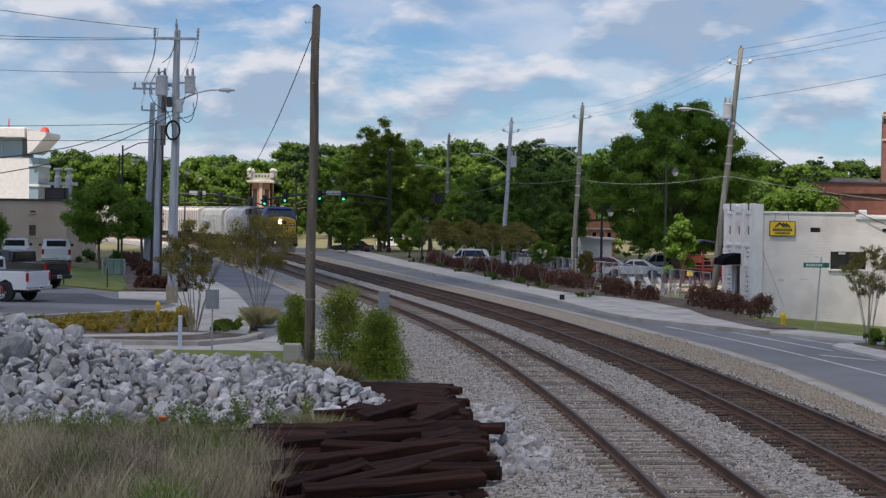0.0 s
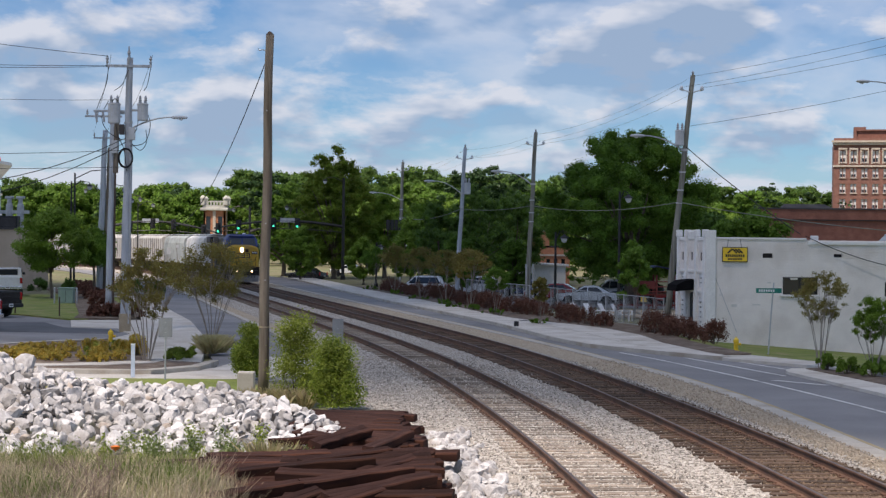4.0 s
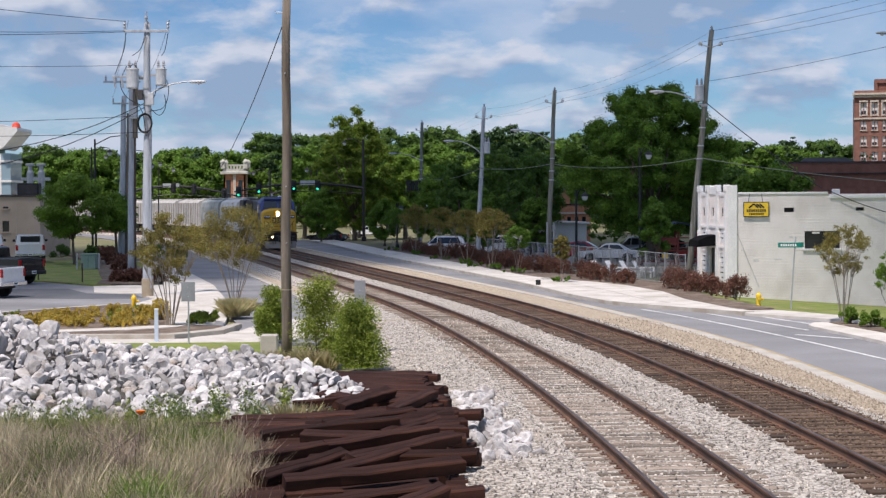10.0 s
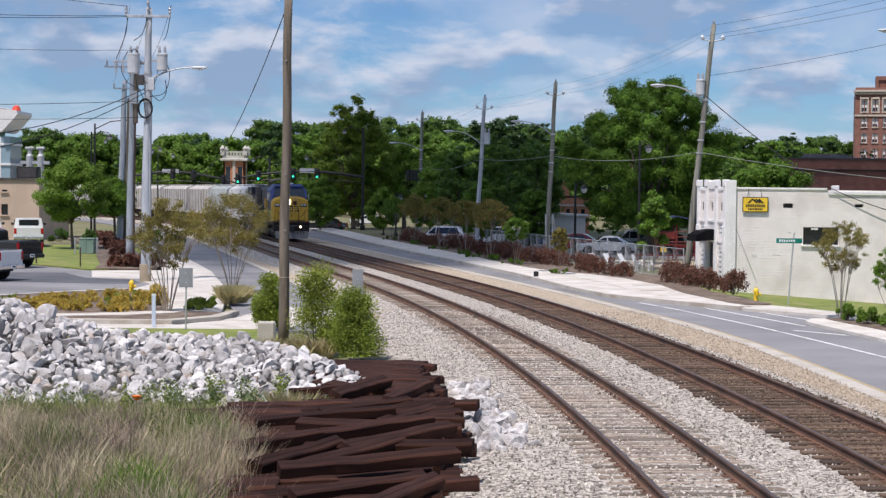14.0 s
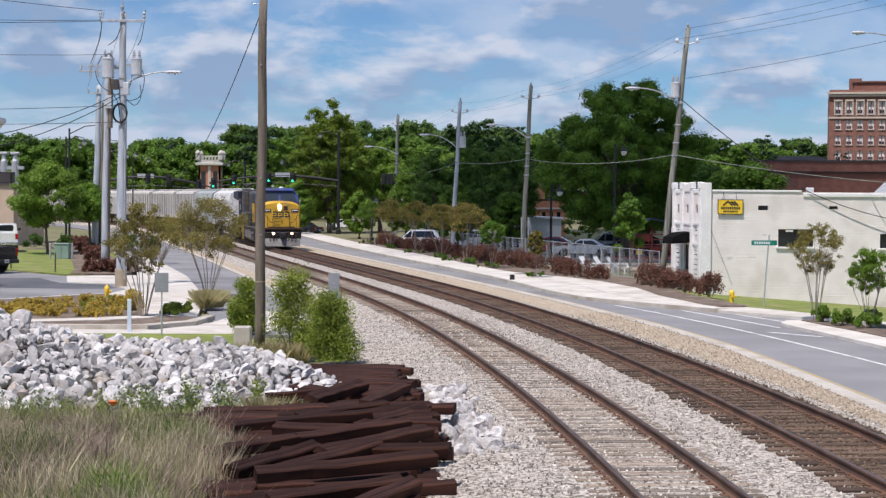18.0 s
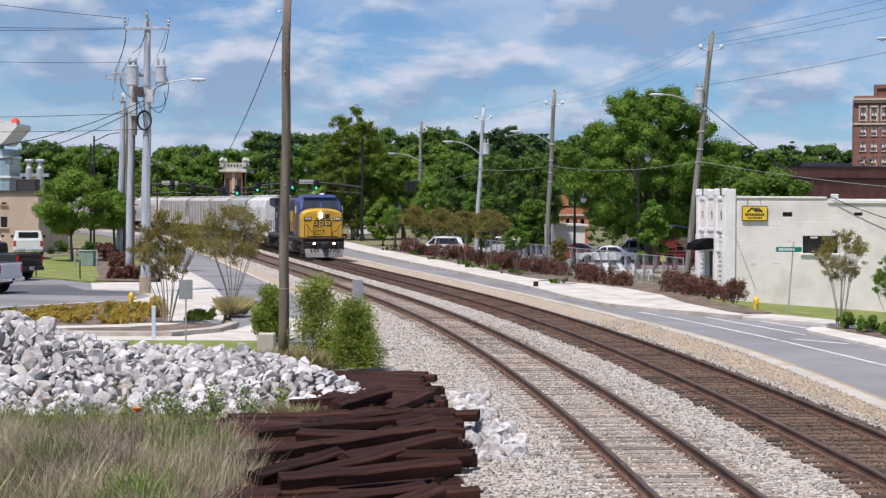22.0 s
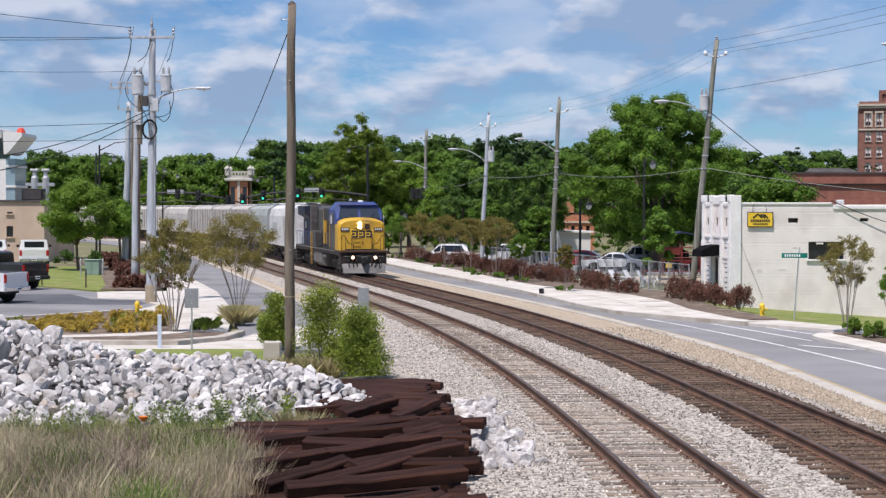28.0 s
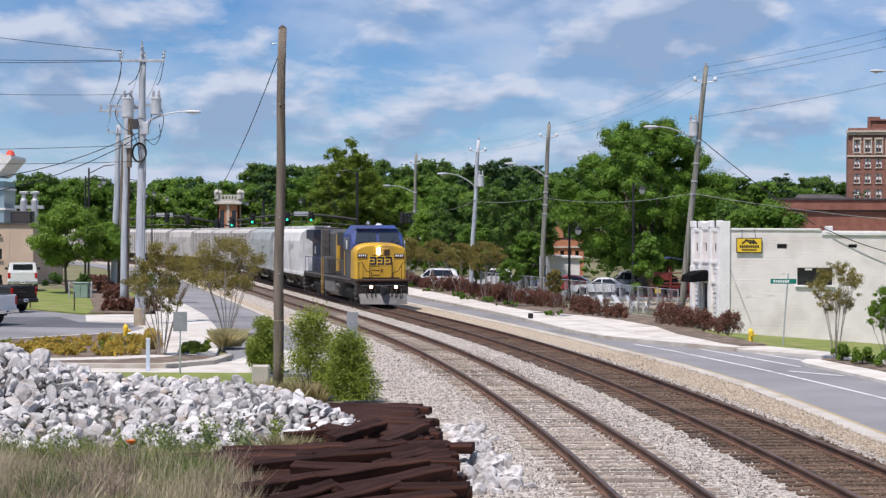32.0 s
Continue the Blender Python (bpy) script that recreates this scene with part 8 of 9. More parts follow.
def drifting_cloud(rx, ry, seed):
    """Flat-based heap of cloud with a ragged rim, between the sun and the place."""
    m = bpy.data.materials.new("white_cloud_vapour")
    m.use_nodes = True
    nd, ln = m.node_tree.nodes, m.node_tree.links
    b = nd["Principled BSDF"]
    b.inputs["Base Color"].default_value = (0.92, 0.93, 0.95, 1)
    b.inputs["Roughness"].default_value = 1.0
    b.inputs["Specular IOR Level"].default_value = 0.0
    thin = nd.new("ShaderNodeBsdfTransparent")
    tc = nd.new("ShaderNodeTexCoord")
    nz = nd.new("ShaderNodeTexNoise")
    nz.inputs["Scale"].default_value, nz.inputs["Detail"].default_value = 0.03, 5
    ln.new(tc.outputs["Object"], nz.inputs["Vector"])
    mr = nd.new("ShaderNodeMapRange")
    mr.inputs["From Min"].default_value, mr.inputs["From Max"].default_value = 0.3, 0.7
    mr.inputs["To Min"].default_value, mr.inputs["To Max"].default_value = 0.44, 0.30
    ln.new(nz.outputs[0], mr.inputs[0])
    mix = nd.new("ShaderNodeMixShader")
    ln.new(mr.outputs[0], mix.inputs[0])
    ln.new(b.outputs[0], mix.inputs[1])
    ln.new(thin.outputs[0], mix.inputs[2])
    ln.new(mix.outputs[0], nd["Material Output"].inputs["Surface"])
    rings, spokes = 14, 120
    bm = bmesh.new()
    sheets = []
    for side in (1, -1):
        rows = []
        for i in range(1, rings + 1):
            f = i / rings
            row = []
            for k in range(spokes):
                a = 2 * math.pi * k / spokes
                c, q = math.cos(a), math.sin(a)
                rim = 1 + 0.10 * noise.noise((c * 2.2, q * 2.2, seed)) + 0.07 * noise.noise((c * 7, q * 7, seed)) + 0.04 * noise.noise((c * 19, q * 19, seed))
                x, y = rx * rim * f * c, ry * rim * f * q
                lump = math.sqrt(max(0.0, 1 - f * f))
                z = lump * (24 + 14 * noise.noise((x * 0.03, y * 0.03, 2.0))) if side > 0 else -6 * lump
                row.append(bm.verts.new((x, y, z)) if side > 0 or i < rings else sheets[0][-1][k])
            rows.append(row)
        hub = bm.verts.new((0, 0, 25 if side > 0 else -6))
        for k in range(spokes):
            j = (k + 1) % spokes
            bm.faces.new((hub, rows[0][k], rows[0][j]))
            for r0, r1 in zip(rows, rows[1:]):
                bm.faces.new((r0[k], r1[k], r1[j], r0[j]))
        sheets.append(rows)
    return tagged(part("cloud", bm, m, smooth=True), "white flat-based cloud drifting off the sun", "cloud", kind="structure")


# each with the middle of its shade at the start, and its turn
CLOUDS = [(drifting_cloud(33.6, 89.5, 4.0), -15.7, 79.4, 29.2), (drifting_cloud(21.6, 64, 9.0), -77.65, 110.4, -6.9), (drifting_cloud(45.3, 58.9, 14.0), -8.6, 161.0, -17.8)]


# ---- fence, seats, playground ----
def fence():
    f = thing("chain_link_fence", pose(0, 0, 0), "grey chain-link fence behind the shrubs", "fence")
    pts = [beside(85 + 1.5 * k, 13.3 - 0.02 * k) for k in range(28)]
    MESH = surf("galvanised_wire", (0.30, 0.31, 0.32), (0.40, 0.41, 0.42), 0.5, 3, 40, 0, metal=0.4)
    for a in pts[::2]:
        part("post", bm_tube([(a.x, a.y, -0.5), (a.x, a.y, 1.35)], 0.032, 7), GREY_METAL, f)
    part("top_rail", bm_tube([(a.x, a.y, 1.3) for a in pts], 0.02, 6), GREY_METAL, f)
    part("bottom_rail", bm_tube([(a.x, a.y, -0.25) for a in pts], 0.02, 6), GREY_METAL, f)
    bm = bmesh.new()
    for a, b in zip(pts, pts[1:]):
        n = 12
        for k in range(n):
            for s in (0, 1):
                u, v = (k / n, (k + 1) / n + 0.5) if s else ((k + 1) / n + 0.5, k / n)
                p, q = a.lerp(b, min(u, 1)), a.lerp(b, min(v, 1))
                tube(bm, [(p.x, p.y, -0.25), (q.x, q.y, 1.3)], 0.006, 3, caps=False)
    tagged(part("wire_mesh", bm, MESH, f), kind="stuff")
    g = thing("gate_post", pose(7.6, 113.5, -0.5), "tall pale steel gate posts with brace", "gate post")
    for x in (0, 0.45):
        part("post", bm_tube([(x, 0, 0), (x - 0.04, 0, 3.2)], 0.06, 8), GREY_METAL, g)
    part("brace", bm_tube([(0.45, 0, 3.1), (0.95, 0, 0.2)], 0.04, 6), GREY_METAL, g)


fence()


def slat_chair(x, y, rz):
    c = thing("slatted_chair", pose(x, y, -0.24, 0, 0, rz), "white slatted lounge chair beside the shrubs", "chair", "white lounge chairs")
    for k in range(5):
        part("back_slat", bm_box(-0.26 + 0.13 * k, 0, 0.38, 0.1, 0.025, 0.76, m=pose(0, 0.35, 0.3, -32)), WHITE_PAINT, c)
    for k in range(4):
        part("seat_slat", bm_box(0, -0.35 + 0.16 * k, 0.36, 0.62, 0.13, 0.03), WHITE_PAINT, c)
    for s in (-1, 1):
        part("arm", bm_box(s * 0.36, 0, 0.56, 0.12, 0.75, 0.03), WHITE_PAINT, c)
        part("leg", bm_box(s * 0.33, -0.36, 0.28, 0.06, 0.08, 0.56), WHITE_PAINT, c)
        part("leg", bm_box(s * 0.33, 0.3, 0.28, 0.06, 0.08, 0.56), WHITE_PAINT, c)


for i, (x, y) in enumerate(((9.7, 96.6), (10.5, 96.4), (11.3, 96.2), (12.0, 96.0))):
    slat_chair(x, y, 55 + 4 * i)


def bistro_chair(x, y, rz):
    c = thing("metal_chair", pose(x, y, -0.24, 0, 0, rz), "black metal cafe chair in front of the shop", "chair", "cafe chairs")
    part("seat", bm_box(0, 0, 0.45, 0.42, 0.42, 0.03, bevel=0.01), BLACK_PAINT, c)
    part("backrest", bm_tube([(-0.2, 0.2, 0.45), (-0.2, 0.26, 0.9), (0.2, 0.26, 0.9), (0.2, 0.2, 0.45)], 0.016, 6), BLACK_PAINT, c)
    for k in range(3):
        part("back_bar", bm_tube([(-0.1 + 0.1 * k, 0.21, 0.47), (-0.1 + 0.1 * k, 0.26, 0.9)], 0.01, 5), BLACK_PAINT, c)
    for a in (-0.19, 0.19):
        for e in (-0.19, 0.19):
            part("leg", bm_tube([(a, e, 0.45), (a * 1.15, e * 1.15, 0)], 0.014, 6), BLACK_PAINT, c)


for i, (x, y) in enumerate(((12.6, 86.5), (13.1, 85.2), (13.3, 84.0), (12.5, 88.0), (13.5, 87.2))):
    bistro_chair(x, y, 40 * i)
t = thing("cafe_table", pose(13.0, 86.0, -0.24), "black round cafe table in front of the shop", "table")
part("tabletop", bm_lathe([(0.36, 0), (0.36, 0.03)], 18), BLACK_PAINT, t, at=pose(0, 0, 0.7))
part("leg", bm_tube([(0, 0, 0), (0, 0, 0.7)], 0.03, 8), BLACK_PAINT, t)
part("foot", bm_lathe([(0.22, 0), (0.2, 0.03)], 14), BLACK_PAINT, t)


def playground():
    # red taken darker in colour to stand for the trees' shade
    RED_M = surf("shade_darkened_red_steel", (0.14, 0.022, 0.017), (0.18, 0.03, 0.022), 0.5, 2, 30, 0)
    BLUE_C = surf("navy_shade_cloth", (0.02, 0.03, 0.075), (0.03, 0.045, 0.10), 0.8, 2, 30, 0.1)
    p = thing("playground_frame", pose(15.4, 116, -0.3), "red steel playground frame with platforms and navy canopy", "playground")
    for x in (0, 1.3, 2.6):
        for y in (0, 1.5):
            part("post", bm_tube([(x, y, 0), (x, y, 2.3)], 0.07, 8), RED_M, p)
    for x in (0.65, 1.95):
        part("platform", bm_box(x, 0.75, 0.95, 1.3, 1.5, 0.1), RED_M, p)
    for z in (1.15, 1.5, 1.85):
        part("rail", bm_tube([(0, 0, z), (2.6, 0, z)], 0.045, 6), RED_M, p)
    part("panel", bm_box(0.65, -0.02, 1.6, 1.1, 0.05, 0.5), RED_M, p)
    bm = bmesh.new()
    sweep(bm, [[Vector((-1.0, y, 2.35)), Vector((1.3, y, 2.95)), Vector((4.4, y, 2.35)), Vector((4.4, y, 2.28)), Vector((1.3, y, 2.88)), Vector((-1.0, y, 2.28))] for y in (-0.4, 2.2)], closed=True)
    part("canopy", bm, BLUE_C, p, "navy fabric canopy")
    part("sign_plate", bm_box(0.4, -0.1, 0.62, 0.4, 0.03, 0.32), YELLOW_PAINT, p, "small yellow sign")
    w = thing("low_rail", pose(12.6, 104, -0.25), "low red timber rail before the playground", "railing")
    part("rail", bm_box(1.9, 0, 0.62, 4.4, 0.08, 0.1), RED_M, w)
    for x in (0, 1.9, 3.8):
        part("post", bm_box(x, 0, 0.3, 0.1, 0.1, 0.6), RED_M, w)
    slab("play_sand", [(11.5, 105.5), (18, 103), (22, 112), (14, 116)], -0.36, SAND, "pale sand under the playground", "sand", thick=0.1)


playground()


# ---- signals and street lamps at the crossing ----
GREEN_LENS = lamp_glow("green_signal_lens", (0.02, 0.62, 0.36), 1.6)
RED_LENS = lamp_glow("red_signal_lens", (1.0, 0.10, 0.04), 5.0)


def signal_head(parent, x, y, z, lit):
    s = part("signal_head", bm_box(x, y, z - 0.5, 0.36, 0.25, 1.05, bevel=0.03), BLACK_PAINT, parent, "black signal head")
    part("backplate", bm_box(x, y + 0.04, z - 0.5, 0.62, 0.03, 1.3), BLACK_PAINT, s)
    for k, c in enumerate(("r", "y", "g")):
        m = (GREEN_LENS if c == "g" else RED_LENS) if c == lit else PLASTIC
        part("lens", bm_lathe([(0.155, 0), (0.14, 0.04), (0.04, 0.06)], 12), m, s, at=pose(x, y - 0.125, z - 0.17 - 0.33 * k, 90))
        part("visor", bm_tube([(x - 0.16, y - 0.13, z - 0.17 - 0.33 * k), (x, y - 0.26, z - 0.0 - 0.33 * k), (x + 0.16, y - 0.13, z - 0.17 - 0.33 * k)], 0.02, 5), BLACK_PAINT, s)


def lantern(parent, x, y, z):
    l = part("lantern", bm_lathe([(0.03, 0.3), (0.09, 0.22), (0.3, 0.05), (0.32, 0.0), (0.26, 0.0)][::-1], 14), BLACK_PAINT, parent, "black bell-shaped lantern", at=pose(x, y, z))
    part("globe", bm_lathe([(0.1, -0.3), (0.2, -0.15), (0.22, 0.0)], 12), LENS, l)


def mast_signal(x, y, h, reach, heads, side, label, rise=1.1, z0=5.4):
    p = thing("mast_arm_signal", pose(x, y, -0.5), label, "traffic signal")
    part("pole", bm_lathe([(0.3, 0), (0.3, 0.5), (0.19, 0.6), (0.15, h)], 12), BLACK_PAINT, p)
    n = 12
    pts = [(side * reach * k / n, 0, z0 + rise * math.sin(math.pi * min(1, 0.15 + 0.8 * k / n)) * 1.0) for k in range(n + 1)]
    part("mast_arm", bm_tube(pts, [0.18 - 0.08 * k / n for k in range(n + 1)], 8), BLACK_PAINT, p, "curved black mast arm")
    low = [(side * reach * k / n, 0, z0 - 0.35 + rise * 0.5 * math.sin(math.pi * min(1, 0.1 + 0.85 * k / n))) for k in range(n + 1)]
    part("lower_chord", bm_tube(low, 0.055, 6), BLACK_PAINT, p)
    for k in range(1, n):
        part("arm_strut", bm_tube([pts[k], low[k]], 0.03, 5), BLACK_PAINT, p)
    for d, lit in heads:
        k = d / reach * n
        i = min(int(k), n - 1)
        signal_head(p, side * d, -0.2, pts[i][2] + 0.25, lit)
    part("name_board", bm_box(side * reach * 0.42, -0.1, pts[5][2] + 0.1, 2.1, 0.06, 0.5), GREY_METAL, p, "grey street name board")
    part("lamp_bracket", bm_tube([(0, 0, h - 0.5), (-1.2, 0, h + 0.1), (-2.1, 0, h - 0.05)], 0.05, 6), BLACK_PAINT, p)
    lantern(p, -2.2, 0, h - 0.4)
    return p


mast_signal(-8.3, 200, 12.0, 15.2, ((14.7, "g"), (12.3, "g"), (8.2, "g"), (5.4, "g")), -1, "black mast arm traffic signal showing green over the street", z0=5.75)
mast_signal(-39.5, 216, 11.0, 14.5, ((12.8, ""), (9.0, ""), (6.4, ""), (3.5, "")), 1, "black arched mast arm traffic signal across the side street", rise=1.6, z0=5.2)
mast_signal(-22.0, 228, 9.0, 8.0, ((5.0, "g"), (2.8, "g")), 1, "black mast arm traffic signal behind the train", z0=5.2)
b = thing("crossing_signal", pose(-1.35, 172.0, -0.3), "dark signal boxes and boards on the crossing pole", "railway signal")
for k in range(4):
    part("box", bm_box(-1.25 + 0.42 * k, -0.3, 6.05, 0.36, 0.3, 1.05, bevel=0.03), BLACK_PAINT, b)
part("bracket", bm_tube([(0, 0, 6.2), (-1.5, -0.2, 6.2)], 0.05, 6), BLACK_PAINT, b)
part("meter_box", bm_box(0.1, -0.3, 4.9, 0.5, 0.3, 0.9, bevel=0.02), XFMR, b)
part("crossbuck", bm_box(0, -0.3, 4.0, 1.3, 0.04, 0.2, m=None), WHITE_PAINT, b)
part("mast", bm_tube([(0, 0, 0), (0, 0, 6.7)], 0.09, 8), GREY_METAL, b)
part("warning_lamp", bm_lathe([(0.16, 0), (0.14, 0.05)], 12), PLASTIC, b, at=pose(-0.4, -0.35, 3.1, 90))
part("warning_lamp", bm_lathe([(0.16, 0), (0.14, 0.05)], 12), PLASTIC, b, at=pose(0.4, -0.35, 3.1, 90))


def lantern_lamp(x, y, h, label, arms=((1, 1.1),)):
    p = thing("street_lamp", pose(x, y, -0.5), label, "street lamp", "black street lamps")
    part("pole", bm_lathe([(0.22, 0), (0.2, 0.6), (0.1, 0.7), (0.07, h)], 12), BLACK_PAINT, p)
    for s, r in arms:
        part("arm", bm_tube([(0, 0, h - 0.6), (s * r * 0.5, 0, h + 0.05), (s * r, 0, h - 0.1)], 0.04, 6), BLACK_PAINT, p)
        lantern(p, s * r, 0, h - 0.45)


for x, y, h, arms in ((-30.2, 150, 9.6, ((1, 1.6),)), (-31.5, 172, 10, ((1, 2.2),)), (-31.8, 176, 9, ((1, 2.6),)), (-34.5, 205, 9.8, ((1, 1.5),)), (-36.5, 225, 9.5, ((1, 2.0),)), (-14.2, 206, 9.0, ((-1, 1.2),)), (-9.6, 217, 11.4, ((-1, 1.4),)), (9.9, 118, 5.4, ((1, 0.6),)), (14.1, 116, 8.2, ((1, 0.6),)), (-3.5, 160, 4.5, ((1, 0.4),))):
    lantern_lamp(x, y, h, "black street lamp with bell lantern", arms)
p = thing("street_lamp", pose(-30.3, 152, -0.5), "black street lamp with long arm by the side street", "street lamp")
part("pole", bm_lathe([(0.2, 0), (0.1, 0.8), (0.08, 10.4)], 12), BLACK_PAINT, p)
part("arm", bm_tube([(0, 0, 9.9), (1.4, 0, 10.6), (2.9, 0, 10.75)], 0.05, 6), BLACK_PAINT, p)
part("lamp_head", bm_box(3.1, 0, 10.72, 0.9, 0.3, 0.14, bevel=0.05), BLACK_PAINT, p)

# ---- the train ----
LOCO_GREY = surf("grimy_grey_loco_paint", (0.055, 0.056, 0.055), (0.088, 0.088, 0.085), 0.6, 0.8, 14, 0.1, stain=(0.065, 0.055, 0.048), stain_scale=0.5)
LOCO_BLUE = surf("faded_blue_loco_paint", (0.030, 0.055, 0.19), (0.042, 0.072, 0.24), 0.5, 0.8, 14, 0.05, stain=(0.05, 0.06, 0.14), stain_scale=0.5)
LOCO_NAVY = surf("dark_navy_loco_paint", (0.010, 0.015, 0.034), (0.016, 0.024, 0.050), 0.55, 0.8, 14, 0.05, stain=(0.04, 0.035, 0.035), stain_scale=0.5)
LOCO_YELLOW = surf("yellow_loco_paint", (0.53, 0.305, 0.025), (0.61, 0.36, 0.035), 0.5, 0.8, 14, 0.05, stain=(0.38, 0.23, 0.05), stain_scale=0.7)
TRUCK_DARK = surf("dusty_bogie_steel", (0.055, 0.048, 0.042), (0.10, 0.085, 0.07), 0.85, 2, 20, 0.2)
PLOW = surf("grey_dusty_plow", (0.13, 0.125, 0.12), (0.19, 0.18, 0.17), 0.7, 2, 20, 0.1)
HOPPER_WHITE = surf("dirty_white_hopper_paint", (0.58, 0.58, 0.57), (0.68, 0.68, 0.67), 0.6, 0.6, 10, 0.05, stain=(0.40, 0.37, 0.34), stain_scale=0.5)
HOPPER_GREY = surf("weathered_grey_hopper_paint", (0.44, 0.42, 0.395), (0.54, 0.52, 0.49), 0.65, 0.6, 10, 0.05, stain=(0.33, 0.29, 0.25), stain_scale=0.5)
# dark rib colour stands in for shade between the bulging side panels
HOPPER_RIB = surf("shade_dark_hopper_rib", (0.13, 0.12, 0.11), (0.19, 0.175, 0.16), 0.75, 0.8, 12, 0.05)
HOPPER_GREEN = surf("grey_green_hopper_paint", (0.31, 0.34, 0.335), (0.38, 0.41, 0.40), 0.65, 0.6, 10, 0.05, stain=(0.18, 0.17, 0.16), stain_scale=0.5)
CAB_GLASS = glassy("dark_cab_glass", (0.03, 0.04, 0.055), 0.12)
HEADLIGHT = lamp_glow("lit_headlight", (1.0, 0.90, 0.72), 26.0)
DITCH = lamp_glow("lit_ditch_light", (1.0, 0.62, 0.36), 7.0)
RUSTY = surf("rust_stained_steel", (0.045, 0.022, 0.014), (0.085, 0.040, 0.024), 0.8, 2, 20, 0.2, stain=(0.03, 0.02, 0.016), stain_scale=1.0)
# grimy brown, taken near black to stand for the shaded recess under the deck
PILOT = surf("grimy_recess_dark_steel", (0.014, 0.011, 0.009), (0.030, 0.023, 0.019), 0.8, 2, 20, 0.2, stain=(0.06, 0.04, 0.03), stain_scale=1.0)
MARK_BLUE = surf("dark_maroon_emblem", (0.040, 0.018, 0.035), (0.055, 0.026, 0.048), 0.6, 3, 30, 0.0)
STEEL_WORN = surf("worn_wheel_steel", (0.10, 0.09, 0.085), (0.16, 0.14, 0.13), 0.5, 3, 30, 0.1, metal=0.5)


def wheel_mesh(r=0.5):
    bm = bmesh.new()
    lathe(bm, [(0.09, -0.05), (r * 0.8, -0.05), (r * 0.86, -0.02), (r * 1.06, -0.02), (r * 1.06, 0.015), (r, 0.02), (r * 0.98, 0.11), (r * 0.82, 0.11), (r * 0.76, 0.05), (0.16, 0.05), (0.14, 0.14), (0.05, 0.14)], 20, m=pose(0, 0, 0, 0, 90))
    me = mesh_of(bm, "wheel")
    me.materials.append(STEEL_WORN)
    return me


WHEEL = wheel_mesh()


def bogie(parent, y, axles, gap, r=0.5):
    """A truck: side frames with springs and journal boxes, wheels as its own pieces."""
    bm = bmesh.new()
    L = gap * (len(axles) - 1)
    for s in (-1, 1):
        x = s * 1.0
        prism(bm, [(-L / 2 - 0.5, 0.42), (L / 2 + 0.5, 0.42), (L / 2 + 0.5, 0.6), (L / 2, 0.86), (-L / 2, 0.86), (-L / 2 - 0.5, 0.6)], -0.09, 0.09, m=Matrix.Translation((x, 0, 0)) @ Matrix(((0, 0, 1, 0), (1, 0, 0, 0), (0, 1, 0, 0), (0, 0, 0, 1))))
        for a in axles:
            box(bm, x + s * 0.1, a * gap, 0.5, 0.16, 0.3, 0.3, bevel=0.03)
        for a in range(len(axles) - 1):
            m = (axles[a] + axles[a + 1]) / 2 * gap
            for d in (-0.16, 0.16):
                tube(bm, [(x + s * 0.08, m + d, 0.3), (x + s * 0.08, m + d, 0.62)], 0.08, 8)
    box(bm, 0, 0, 0.66, 2.1, 0.5, 0.3)
    b = part("bogie", bm, TRUCK_DARK, parent, "dusty steel bogie", at=pose(0, y, 0))
    for a in axles:
        for s in (-1, 1):
            w = part("wheel", WHEEL, None, b, at=pose(s * 0.74, a * gap, r, 0, 0, 0 if s > 0 else 180))
    return b


def hull(bm, sections):
    """A skin through cross-sections: lists of (x, z) at given y."""
    sweep(bm, [[Vector((x, y, z)) for x, z in pts] for y, pts in sections], closed=True)


def handrail(parent, pts, r=0.022, mat=None, name="handrail"):
    return part(name, bm_tube(pts, r, 5), mat or LOCO_YELLOW, parent)


def nose_arch(w, low, top, n=10):
    """Outline of the nose: upright sides under a flat arch, clockwise seen from the front."""
    pts = [(-w, 1.54), (w, 1.54)]
    for k in range(n + 1):
        a = math.pi * k / n
        pts.append((w * math.copysign(abs(math.cos(a)) ** 0.75, math.cos(a)), low + (top - low) * math.sin(a) ** 0.8))
    return pts


